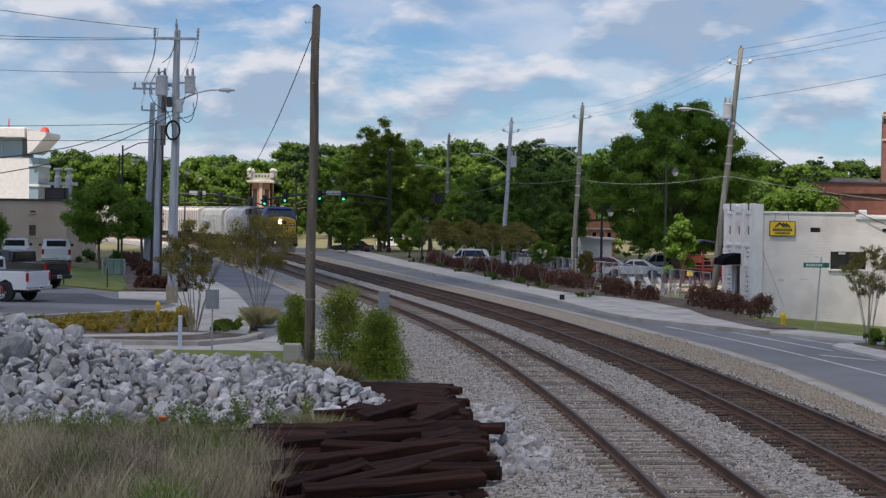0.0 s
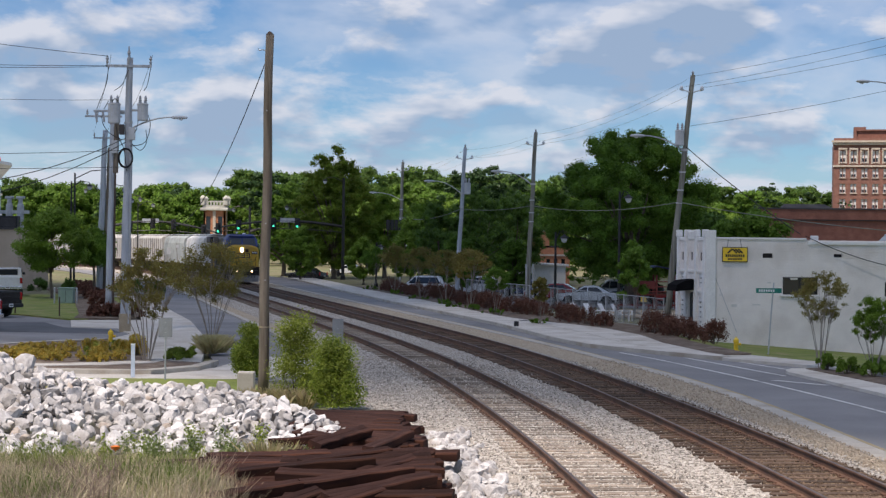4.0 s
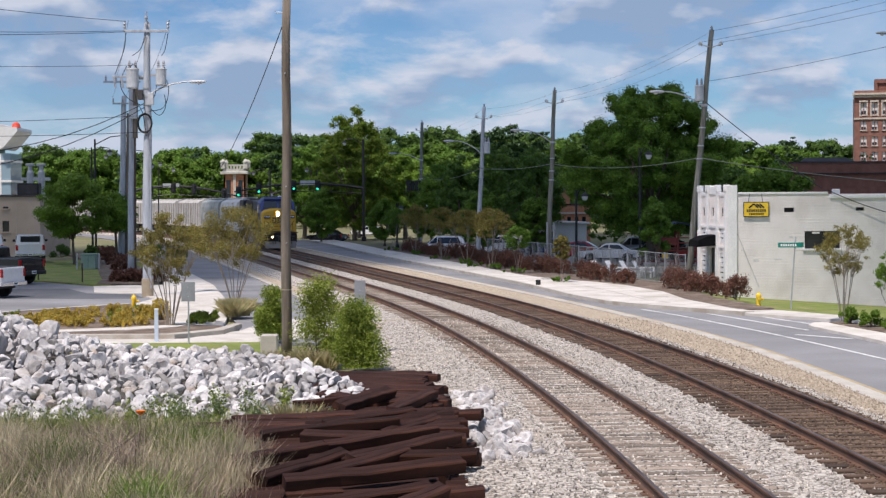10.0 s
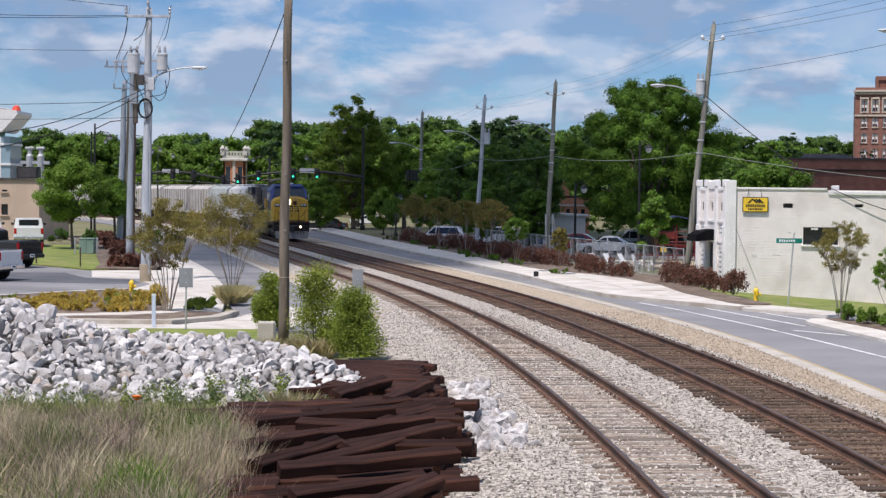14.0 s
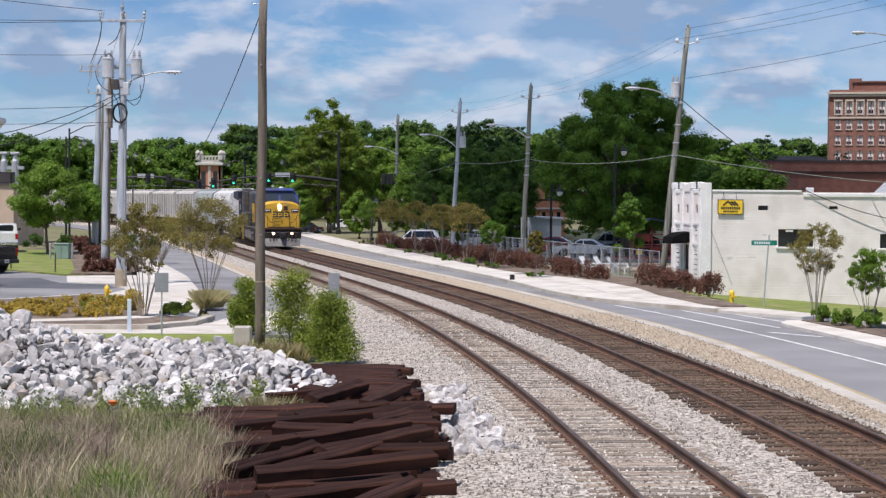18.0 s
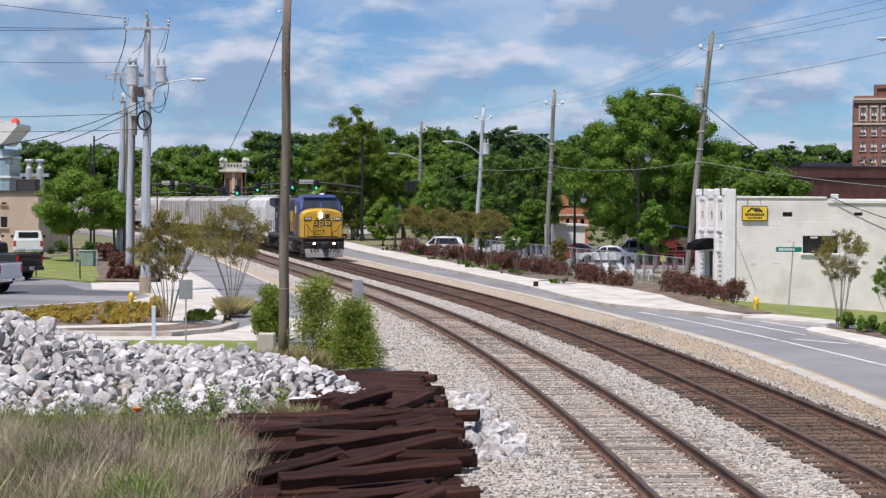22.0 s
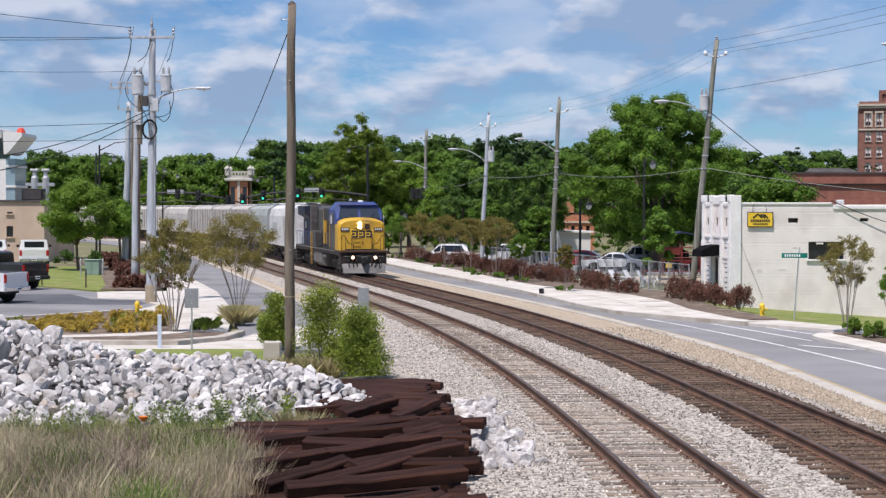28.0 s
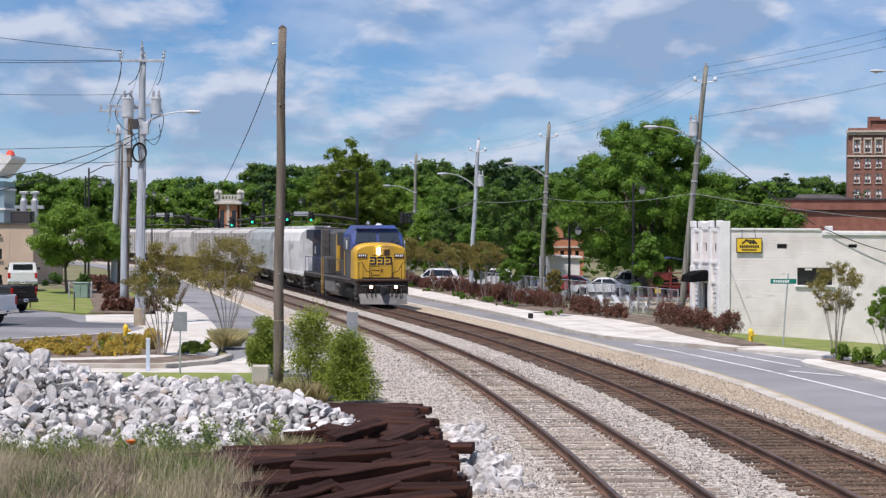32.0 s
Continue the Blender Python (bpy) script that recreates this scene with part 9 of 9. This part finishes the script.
def locomotive():
    L = 23.2
    b = thing("locomotive", pose(0, 0, 0), "yellow-nosed grey and dark blue diesel locomotive pulling the train", "locomotive")
    yf = L / 2
    # deck and sill
    part("frame", bm_box(0, -0.1, 1.38, 3.0, L - 1.1, 0.32, bevel=0.03), PILOT, b)
    for s in (-1, 1):
        part("sill_stripe", bm_box(s * 1.505, -0.5, 1.47, 0.03, L - 3.6, 0.07), PLOW, b, "pale sill stripe")
    # front platform, pilot and plow
    part("pilot", bm_box(0, yf - 0.35, 1.02, 2.96, 0.5, 0.76, bevel=0.04), PILOT, b, "grimy pilot plate, near black for the recess under the deck")
    part("platform_beam", bm_box(0, yf - 0.30, 1.47, 3.04, 0.62, 0.12, bevel=0.02), RUSTY, b, "rust-stained end platform")
    bm = bmesh.new()
    sweep(bm, [[Vector((s * 1.42, yf - 0.12, 0.72)), Vector((s * 1.36, yf + 0.08, 0.42)), Vector((s * 1.34, yf + 0.22, 0.12)), Vector((s * 1.3, yf - 0.15, 0.12)), Vector((s * 1.38, yf - 0.25, 0.72))] if s else
               [Vector((0, yf + 0.06, 0.72)), Vector((0, yf + 0.34, 0.42)), Vector((0, yf + 0.48, 0.12)), Vector((0, yf + 0.1, 0.12)), Vector((0, yf - 0.05, 0.72))] for s in (-1, 0, 1)], closed=True)
    part("snow_plow", bm, PLOW, b, "grey dusty plow")
    bm = bmesh.new()
    box(bm, 0, yf + 0.12, 0.92, 0.42, 0.6, 0.36, bevel=0.05)
    box(bm, 0.1, yf + 0.5, 0.92, 0.26, 0.3, 0.46, bevel=0.06)
    part("coupler", bm, BLACK_PAINT, b, "dark knuckle coupler")
    part("draft_pocket", bm_box(0, yf - 0.08, 0.92, 0.8, 0.06, 0.62, bevel=0.02), BLACK_PAINT, b)
    part("cut_lever", bm_tube([(-1.3, yf, 1.16), (-0.4, yf + 0.06, 1.2), (0, yf + 0.2, 1.16), (0.4, yf + 0.06, 1.2), (1.3, yf, 1.16)], 0.018, 5), PLOW, b)
    for x in (-1.05, -0.75, -0.5, 0.5, 0.75, 1.05):
        part("air_hose", bm_tube([(x, yf - 0.08, 1.0), (x * 0.98, yf + 0.14, 0.85), (x * 0.9, yf + 0.18, 0.5)], 0.035, 6), BLACK_PAINT, b)
    for s in (-1, 1):
        for k in range(4):
            part("step", bm_box(s * 1.3, yf - 0.75, 0.42 + 0.27 * k, 0.42, 0.36, 0.04), PLOW, b)
        part("step_side", bm_box(s * 1.5, yf - 0.98, 0.85, 0.03, 0.06, 1.05), TRUCK_DARK, b)
        d = part("ditch_light", bm_lathe([(0.17, 0), (0.17, 0.16), (0.12, 0.18)], 14), BLACK_PAINT, b, at=pose(s * 0.72, yf - 0.1, 1.1, -90))
        part("lens", bm_lathe([(0.095, 0), (0.09, 0.03), (0.03, 0.05)], 14), DITCH, d, "lit ditch light", at=pose(0, 0, 0.175))
    # nose: wide, under a flat arch
    bm = bmesh.new()
    hull(bm, [(yf - 0.85, nose_arch(1.38, 3.02, 3.46)), (yf - 1.0, nose_arch(1.5, 3.08, 3.58)), (yf - 2.3, nose_arch(1.52, 3.14, 3.68))])
    n = part("nose", bm, LOCO_YELLOW, b, "yellow wide nose")
    part("nose_step", bm_box(0, yf - 0.82, 1.59, 2.2, 0.06, 0.06), BLACK_PAINT, n)
    h = part("headlight", bm_box(-0.02, yf - 0.835, 3.12, 0.98, 0.09, 0.46, bevel=0.05), LOCO_YELLOW, b)
    for z in (3.04, 3.24):
        part("lens", bm_lathe([(0.115, 0), (0.115, 0.03), (0.07, 0.05)], 16), HEADLIGHT, h, "lit headlight", at=pose(0.14, yf - 0.79, z, -90))
    part("lens", bm_box(-0.34, yf - 0.785, 3.06, 0.3, 0.03, 0.32, bevel=0.05), RUSTY, h, "unlit dark red lamp")
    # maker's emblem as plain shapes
    part("emblem_ground", bm_box(0, yf - 0.836, 2.58, 1.42, 0.02, 0.56, bevel=0.008), YELLOW_PAINT, n, "brighter yellow emblem ground")
    for x in (-0.46, 0.0, 0.46):
        for dx, dz, w, h in ((0, 0.18, 0.40, 0.11), (0, -0.18, 0.40, 0.11), (-0.15, 0, 0.11, 0.36), (0.08, 0, 0.22, 0.11)):
            part("emblem_bar", bm_box(x + dx, yf - 0.825, 2.58 + dz, w, 0.02, h), MARK_BLUE, n)
    for s in (-1, 1):
        q = part("number_board", bm_box(s * 1.08, yf - 0.85, 2.86, 0.56, 0.06, 0.26), RUSTY, n, "dark number board")
        for k in range(4):
            part("digit_bar", bm_box(s * 1.08 - 0.18 + 0.12 * k, yf - 0.818, 2.89, 0.07, 0.01, 0.12), WHITE_PAINT, q)
    part("nose_door", bm_box(-0.3, yf - 0.845, 2.0, 0.66, 0.03, 0.86, bevel=0.01), LOCO_YELLOW, n)
    part("door_handle", bm_box(-0.06, yf - 0.81, 2.02, 0.06, 0.05, 0.2), BLACK_PAINT, n)
    for z in (1.75, 2.02, 2.29, 2.9):
        part("grab_iron", bm_tube([(0.12, yf - 0.84, z), (0.14, yf - 0.76, z), (0.5, yf - 0.76, z), (0.52, yf - 0.84, z)], 0.016, 5), RUSTY, n)
    for s in (-1, 1):
        part("vertical_grab", bm_tube([(s * 0.66, yf - 0.84, 1.62), (s * 0.66, yf - 0.74, 1.66), (s * 0.66, yf - 0.74, 2.5), (s * 0.66, yf - 0.84, 2.54)], 0.02, 5), RUSTY, n)
        handrail(b, [(s * 1.4, yf - 0.1, 1.2), (s * 1.4, yf - 0.1, 2.5), (s * 1.2, yf - 0.3, 2.5), (s * 0.92, yf - 0.3, 2.0), (s * 0.62, yf - 0.3, 1.9), (s * 0.62, yf - 0.3, 1.54)], 0.026, RUSTY)
        handrail(b, [(s * 1.12, yf - 0.3, 1.5), (s * 1.12, yf - 0.3, 2.36)], 0.02, RUSTY, "stanchion")
    # cab with sloping windscreen: blue above, grey sides
    cab_low, cab_high = [(-1.52, 1.54), (1.52, 1.54), (1.52, 3.22), (-1.52, 3.22)], [(-1.52, 3.22), (1.52, 3.22), (1.52, 4.05), (1.18, 4.46), (-1.18, 4.46), (-1.52, 4.05)]
    bm = bmesh.new()
    hull(bm, [(yf - 2.25, cab_low), (yf - 4.9, cab_low)])
    c = part("cab", bm, LOCO_GREY, b, "grimy grey cab side")
    bm = bmesh.new()
    hull(bm, [(yf - 1.78, [(-1.5, 3.22), (1.5, 3.22), (1.48, 3.5), (1.42, 3.56), (-1.42, 3.56), (-1.48, 3.5)]), (yf - 2.2, cab_high), (yf - 2.55, [(-1.54, 3.22), (1.54, 3.22), (1.54, 4.12), (1.1, 4.64), (-1.1, 4.64), (-1.54, 4.12)]), (yf - 4.9, [(-1.54, 3.22), (1.54, 3.22), (1.54, 4.12), (1.1, 4.64), (-1.1, 4.64), (-1.54, 4.12)])])
    roof = part("cab_roof", bm, LOCO_BLUE, b, "blue upper cab and roof")
    part("sun_visor", bm_box(0, yf - 2.10, 4.44, 2.5, 0.3, 0.06, bevel=0.02), LOCO_BLUE, roof)
    for x0, x1 in ((-1.34, -0.09), (0.09, 1.34)):
        bm = bmesh.new()
        vs = [bm.verts.new(q) for q in ((x0, yf - 1.76, 3.62), (x1, yf - 1.76, 3.62), (x1 * 0.9, yf - 2.06, 4.24), (x0 * 0.9, yf - 2.06, 4.24), (x0, yf - 1.95, 3.58), (x1, yf - 1.95, 3.58), (x1 * 0.9, yf - 2.25, 4.20), (x0 * 0.9, yf - 2.25, 4.20))]
        for f in ((0, 1, 2, 3), (7, 6, 5, 4), (0, 4, 5, 1), (1, 5, 6, 2), (2, 6, 7, 3), (3, 7, 4, 0)):
            bm.faces.new([vs[i] for i in f])
        p = part("windscreen", bm, CAB_GLASS, roof, "dark windscreen pane")
        part("wiper", bm_tube([((x0 + x1) / 2, yf - 1.74, 3.62), ((x0 + x1) / 2 - 0.3, yf - 1.86, 3.95)], 0.015, 5), BLACK_PAINT, p)
    for s in (-1, 1):
        for y0 in (yf - 3.1, yf - 4.1):
            part("side_window", bm_box(s * 1.545, y0, 3.6, 0.03, 0.75, 0.62, bevel=0.01), CAB_GLASS, roof)
        part("mirror", bm_box(s * 1.72, yf - 2.55, 3.5, 0.05, 0.14, 0.55, bevel=0.02), WHITE_PAINT, b)
        part("mirror_arm", bm_tube([(s * 1.5, yf - 2.6, 3.7), (s * 1.72, yf - 2.56, 3.72)], 0.018, 5), BLACK_PAINT, b)
        part("cab_door", bm_box(s * 1.53, yf - 4.4, 2.5, 0.03, 0.75, 1.8, bevel=0.01), LOCO_GREY, c)
        part("cab_grab", bm_tube([(s * 1.6, yf - 4.0, 1.7), (s * 1.6, yf - 4.0, 3.1)], 0.02, 5), LOCO_YELLOW, b)
    part("horn", bm_tube([(0.4, yf - 3.4, 4.72), (0.4, yf - 2.9, 4.78)], [0.05, 0.1], 8), GREY_METAL, b)
    part("antenna_dome", bm_lathe([(0.2, 0), (0.18, 0.08), (0.08, 0.12)], 12), WHITE_PAINT, b, at=pose(-0.4, yf - 3.8, 4.63))
    # long hood: grey before, dark blue behind
    sec = [(-0.98, 1.54), (0.98, 1.54), (0.98, 4.12), (0.72, 4.42), (-0.72, 4.42), (-0.98, 4.12)]
    bm = bmesh.new()
    hull(bm, [(yf - 4.9, sec), (yf - 14.6, sec)])
    hood = part("long_hood", bm, LOCO_GREY, b, "grimy grey hood")
    bm = bmesh.new()
    hull(bm, [(yf - 14.6, sec), (-yf + 1.0, sec)])
    tail = part("rear_hood", bm, LOCO_NAVY, b, "dark navy rear hood")
    for i in range(17):
        y = yf - 5.6 - i * 0.98
        for s in (-1, 1):
            front = y > yf - 14.3
            d = part("hood_door", bm_box(s * 0.99, y, 2.75, 0.03, 0.9, 2.2, bevel=0.01), LOCO_GREY if front else LOCO_NAVY, hood if front else tail)
            part("latch", bm_box(s * 1.01, y + 0.36, 2.7, 0.03, 0.05, 0.14), TRUCK_DARK, d)
    for s in (-1, 1):
        part("brake_grille", bm_box(s * 1.2, yf - 6.6, 3.85, 0.5, 2.8, 0.9, bevel=0.06), LOCO_GREY, b)
        part("grille", bm_box(s * 1.46, yf - 6.6, 3.85, 0.04, 2.4, 0.6), BLACK_PAINT, b)
        part("exhaust_stain_panel", bm_box(s * 1.02, yf - 8.6, 3.3, 0.05, 1.3, 1.5, bevel=0.01), RUSTY, b, "rust-brown side panel")
        part("yellow_panel", bm_box(s * 1.06, yf - 10.0, 2.95, 0.16, 0.7, 2.3, bevel=0.01), LOCO_YELLOW, b, "yellow side panel")
        part("equipment_cabinet", bm_box(s * 1.26, yf - 12.6, 2.1, 0.5, 1.9, 1.1, bevel=0.04), LOCO_GREY, b)
        part("louvre_panel", bm_box(s * 1.26, yf - 14.2, 3.0, 0.5, 0.5, 2.8, bevel=0.03), STEEL_WORN, b, "pale streaked louvre panel")
        # side steps with yellow handrails
        for k in range(4):
            part("side_step", bm_box(s * 1.42, yf - 13.4, 0.36 + 0.28 * k, 0.26, 0.55, 0.04), PLOW, b)
        for dy in (-0.32, 0.32):
            handrail(b, [(s * 1.56, yf - 13.4 + dy, 0.3), (s * 1.56, yf - 13.4 + dy, 2.6)], 0.020, LOCO_YELLOW, "step_rail")
        handrail(b, [(s * 1.5, yf - 5.1, 2.55), (s * 1.5, yf - 13.0, 2.55)], 0.020, LOCO_GREY)
        handrail(b, [(s * 1.5, yf - 13.8, 2.55), (s * 1.5, -yf + 1.2, 2.55)], 0.022, LOCO_BLUE)
        for k in range(11):
            y = yf - 5.1 - k * (L - 6.3) / 10
            handrail(b, [(s * 1.5, y, 1.5), (s * 1.5, y, 2.55)], 0.018, LOCO_GREY if k < 5 else LOCO_BLUE, "stanchion")
        for k in range(4):
            part("rear_step", bm_box(s * 1.3, -yf + 0.55, 0.42 + 0.27 * k, 0.42, 0.4, 0.04), PLOW, b)
        bm = bmesh.new()
        hull(bm, [(-yf + 5.4, [(s * 0.95, 3.5), (s * 0.95, 4.4), (s * 1.5, 4.4), (s * 1.5, 3.8)][::s]), (-yf + 1.6, [(s * 0.95, 3.5), (s * 0.95, 4.4), (s * 1.5, 4.4), (s * 1.5, 3.8)][::s])])
        part("radiator_wing", bm, LOCO_NAVY, b, "dark blue radiator overhang")
        part("number_plate", bm_box(s * 1.0, -yf + 2.6, 3.0, 0.05, 0.5, 0.5), WHITE_PAINT, b, "pale plate on the hood side")
        part("blue_stripe", bm_box(0, 0, 0, 0.03, 0.22, 1.7, m=pose(s * 1.012, -yf + 4.6, 2.85, 22, 0, 0)), LOCO_BLUE, b, "lighter blue slanting stripe")
    part("exhaust_stack", bm_box(0, yf - 9.6, 4.5, 0.6, 0.9, 0.35, bevel=0.03), TRUCK_DARK, b)
    for k in range(3):
        part("roof_fan", bm_lathe([(0.55, 0), (0.55, 0.14), (0.3, 0.16)], 16), TRUCK_DARK, b, at=pose(0, -yf + 2.2 + k * 1.2, 4.4))
    part("rear_pilot", bm_box(0, -yf + 0.4, 0.95, 3.0, 0.4, 0.8), TRUCK_DARK, b)
    # fuel tank and bogies
    tank = [(-1.0, 0.25), (1.0, 0.25), (1.45, 0.55), (1.45, 1.2), (-1.45, 1.2), (-1.45, 0.55)]
    bm = bmesh.new()
    hull(bm, [(2.9, tank), (-1.5, tank)])
    part("fuel_tank", bm, PLOW, b, "dusty grey fuel tank")
    for s in (-1, 1):
        for y in (3.9, -2.9):
            part("air_reservoir", bm_tube([(s * 1.3, y - 0.6, 1.0), (s * 1.3, y + 0.6, 1.0)], 0.16, 10), PLOW, b)
    for y in (7.0, -7.0):
        bogie(b, y, (-1, 0, 1), 1.9)
    return b


def hopper(material, label, ribs, length=17.6):
    """Covered hopper: rounded or ribbed body, slope sheets, three bays, roof walk and hatches."""
    b = thing("covered_hopper", pose(0, 0, 0), label, "freight wagon", "covered hopper wagons")
    y1 = length / 2 - 0.9
    body = [(-1.5, 1.35), (-1.54, 2.4), (-1.52, 3.6), (-1.35, 4.2), (-0.8, 4.5), (0.8, 4.5), (1.35, 4.2), (1.52, 3.6), (1.54, 2.4), (1.5, 1.35)] if not ribs else [(-1.46, 1.3), (-1.46, 4.15), (-1.3, 4.35), (-0.7, 4.52), (0.7, 4.52), (1.3, 4.35), (1.46, 4.15), (1.46, 1.3)]
    bm = bmesh.new()
    hull(bm, [(-y1, body[::-1]), (y1, body[::-1])])
    bd = part("body", bm, material, b)
    part("side_sill", bm_box(0, 0, 1.28, 3.08, length - 0.9, 0.22, bevel=0.02), material, b)
    for k in (-1, 0, 1):
        bm = bmesh.new()
        y = k * 4.1
        hull(bm, [(y + 1.9, [(-1.3, 1.3), (1.3, 1.3), (1.3, 1.32), (-1.3, 1.32)]), (y + 0.4, [(-0.6, 0.42), (0.6, 0.42), (1.2, 1.3), (-1.2, 1.3)]), (y - 0.4, [(-0.6, 0.42), (0.6, 0.42), (1.2, 1.3), (-1.2, 1.3)]), (y - 1.9, [(-1.3, 1.3), (1.3, 1.3), (1.3, 1.32), (-1.3, 1.32)])])
        part("hopper_bay", bm, TRUCK_DARK, b, "dark discharge bay")
    if ribs:
        rm = mesh_of(bm_box(0, 0, 2.75, 0.13, 0.11, 2.75), "rib")
        rm.materials.append(HOPPER_RIB)
        for k in range(12):
            y = -y1 + 0.6 + k * (2 * y1 - 1.2) / 11
            for s in (-1, 1):
                part("rib", rm, None, bd, at=pose(s * 1.44, y, 0))
    else:
        for s in (-1, 1):
            part("lettering_bar", bm_box(s * 1.545, 3.2, 3.2, 0.02, 2.4, 0.35), GREY_METAL, bd)
            part("lettering_bar", bm_box(s * 1.548, -3.8, 2.6, 0.02, 3.2, 0.9), GREY_METAL, bd)
    part("roof_walk", bm_box(0, 0, 4.66, 0.9, length - 1.0, 0.05), GREY_METAL, b)
    for k in range(5):
        part("hatch", bm_box(0, -y1 + 1.2 + k * (2 * y1 - 2.4) / 4, 4.60, 1.5, 2.0, 0.14, bevel=0.03), material, b)
    for s in (-1, 1):
        part("end_platform", bm_box(0, s * (length / 2 - 0.5), 1.2, 2.9, 0.9, 0.18), material, b)
        for x in (-1.3, 1.3):
            part("corner_post", bm_box(x, s * (length / 2 - 0.35), 2.4, 0.1, 0.12, 2.4), material, b)
        lad = part("ladder", bm_box(-1.42, s * (length / 2 - 0.3), 2.7, 0.05, 0.05, 3.2), material, b)
        for k in range(8):
            part("rung", bm_box(-1.2, s * (length / 2 - 0.3), 1.3 + 0.4 * k, 0.45, 0.03, 0.03), material, lad)
        bogie(b, s * (length / 2 - 2.1), (-0.5, 0.5), 1.75, 0.46)
        part("coupler", bm_box(0, s * (length / 2 + 0.05), 0.9, 0.3, 0.7, 0.28), TRUCK_DARK, b)
    return b


TRAIN = []  # (thing, distance of its middle behind the leading front, half distance between bogie centres)
TRAIN += [(locomotive(), 11.6, 7.0)]
proto = {"w": hopper(HOPPER_WHITE, "dirty white round-sided covered hopper wagon", False), "g": hopper(HOPPER_GREY, "weathered grey ribbed covered hopper wagon", True), "e": hopper(HOPPER_GREEN, "grey-green covered hopper wagon with smooth sides", False), "r": hopper(HOPPER_GREY, "weathered grey round-sided covered hopper wagon", False)}
used = set()
back = 24.0
for k in "wegggrggggrggggg":
    if k in used:
        car = copy_thing(proto[k], pose(0, 0, 0))
    else:
        car = proto[k]
        used.add(k)
    TRAIN.append((car, back + 8.95, 6.7))
    back += 18.2


def front_at(t):
    """How far along the line the leading front stands at t seconds."""
    return 231.7 - 1.8964 * t - 0.01291 * t * t


def on_line(s):
    return Vector((float(np.interp(s, LINE_S, LINE_X)), float(np.interp(s, LINE_S, LINE_Y)), 0.0))


def motions():
    """The train rolls round the curve towards the camera."""
    for car, behind, half in TRAIN:
        rows = []
        for k in range(17):
            t = 2.0 * k
            s = front_at(t) + behind
            a, b = on_line(s - half), on_line(s + half)
            d = a - b
            turn = math.degrees(math.atan2(-d.x, d.y))
            m = (a + b) / 2
            rows.append((t, pose(m.x, m.y, 0, 0, 0, turn)))
        walk(car, rows)
    # the clouds' shade passes over the street and away
    away = CLOUD_HEIGHT / math.tan(SUN_EL)
    for bank, x, y, turn in CLOUDS:
        walk(bank, [(2.0 * k, pose(x + 11.14 * k + math.sin(SUN_AZ) * away, y + 7.20 * k + math.cos(SUN_AZ) * away, CLOUD_HEIGHT, 0, 0, turn)) for k in range(17)])


motions()
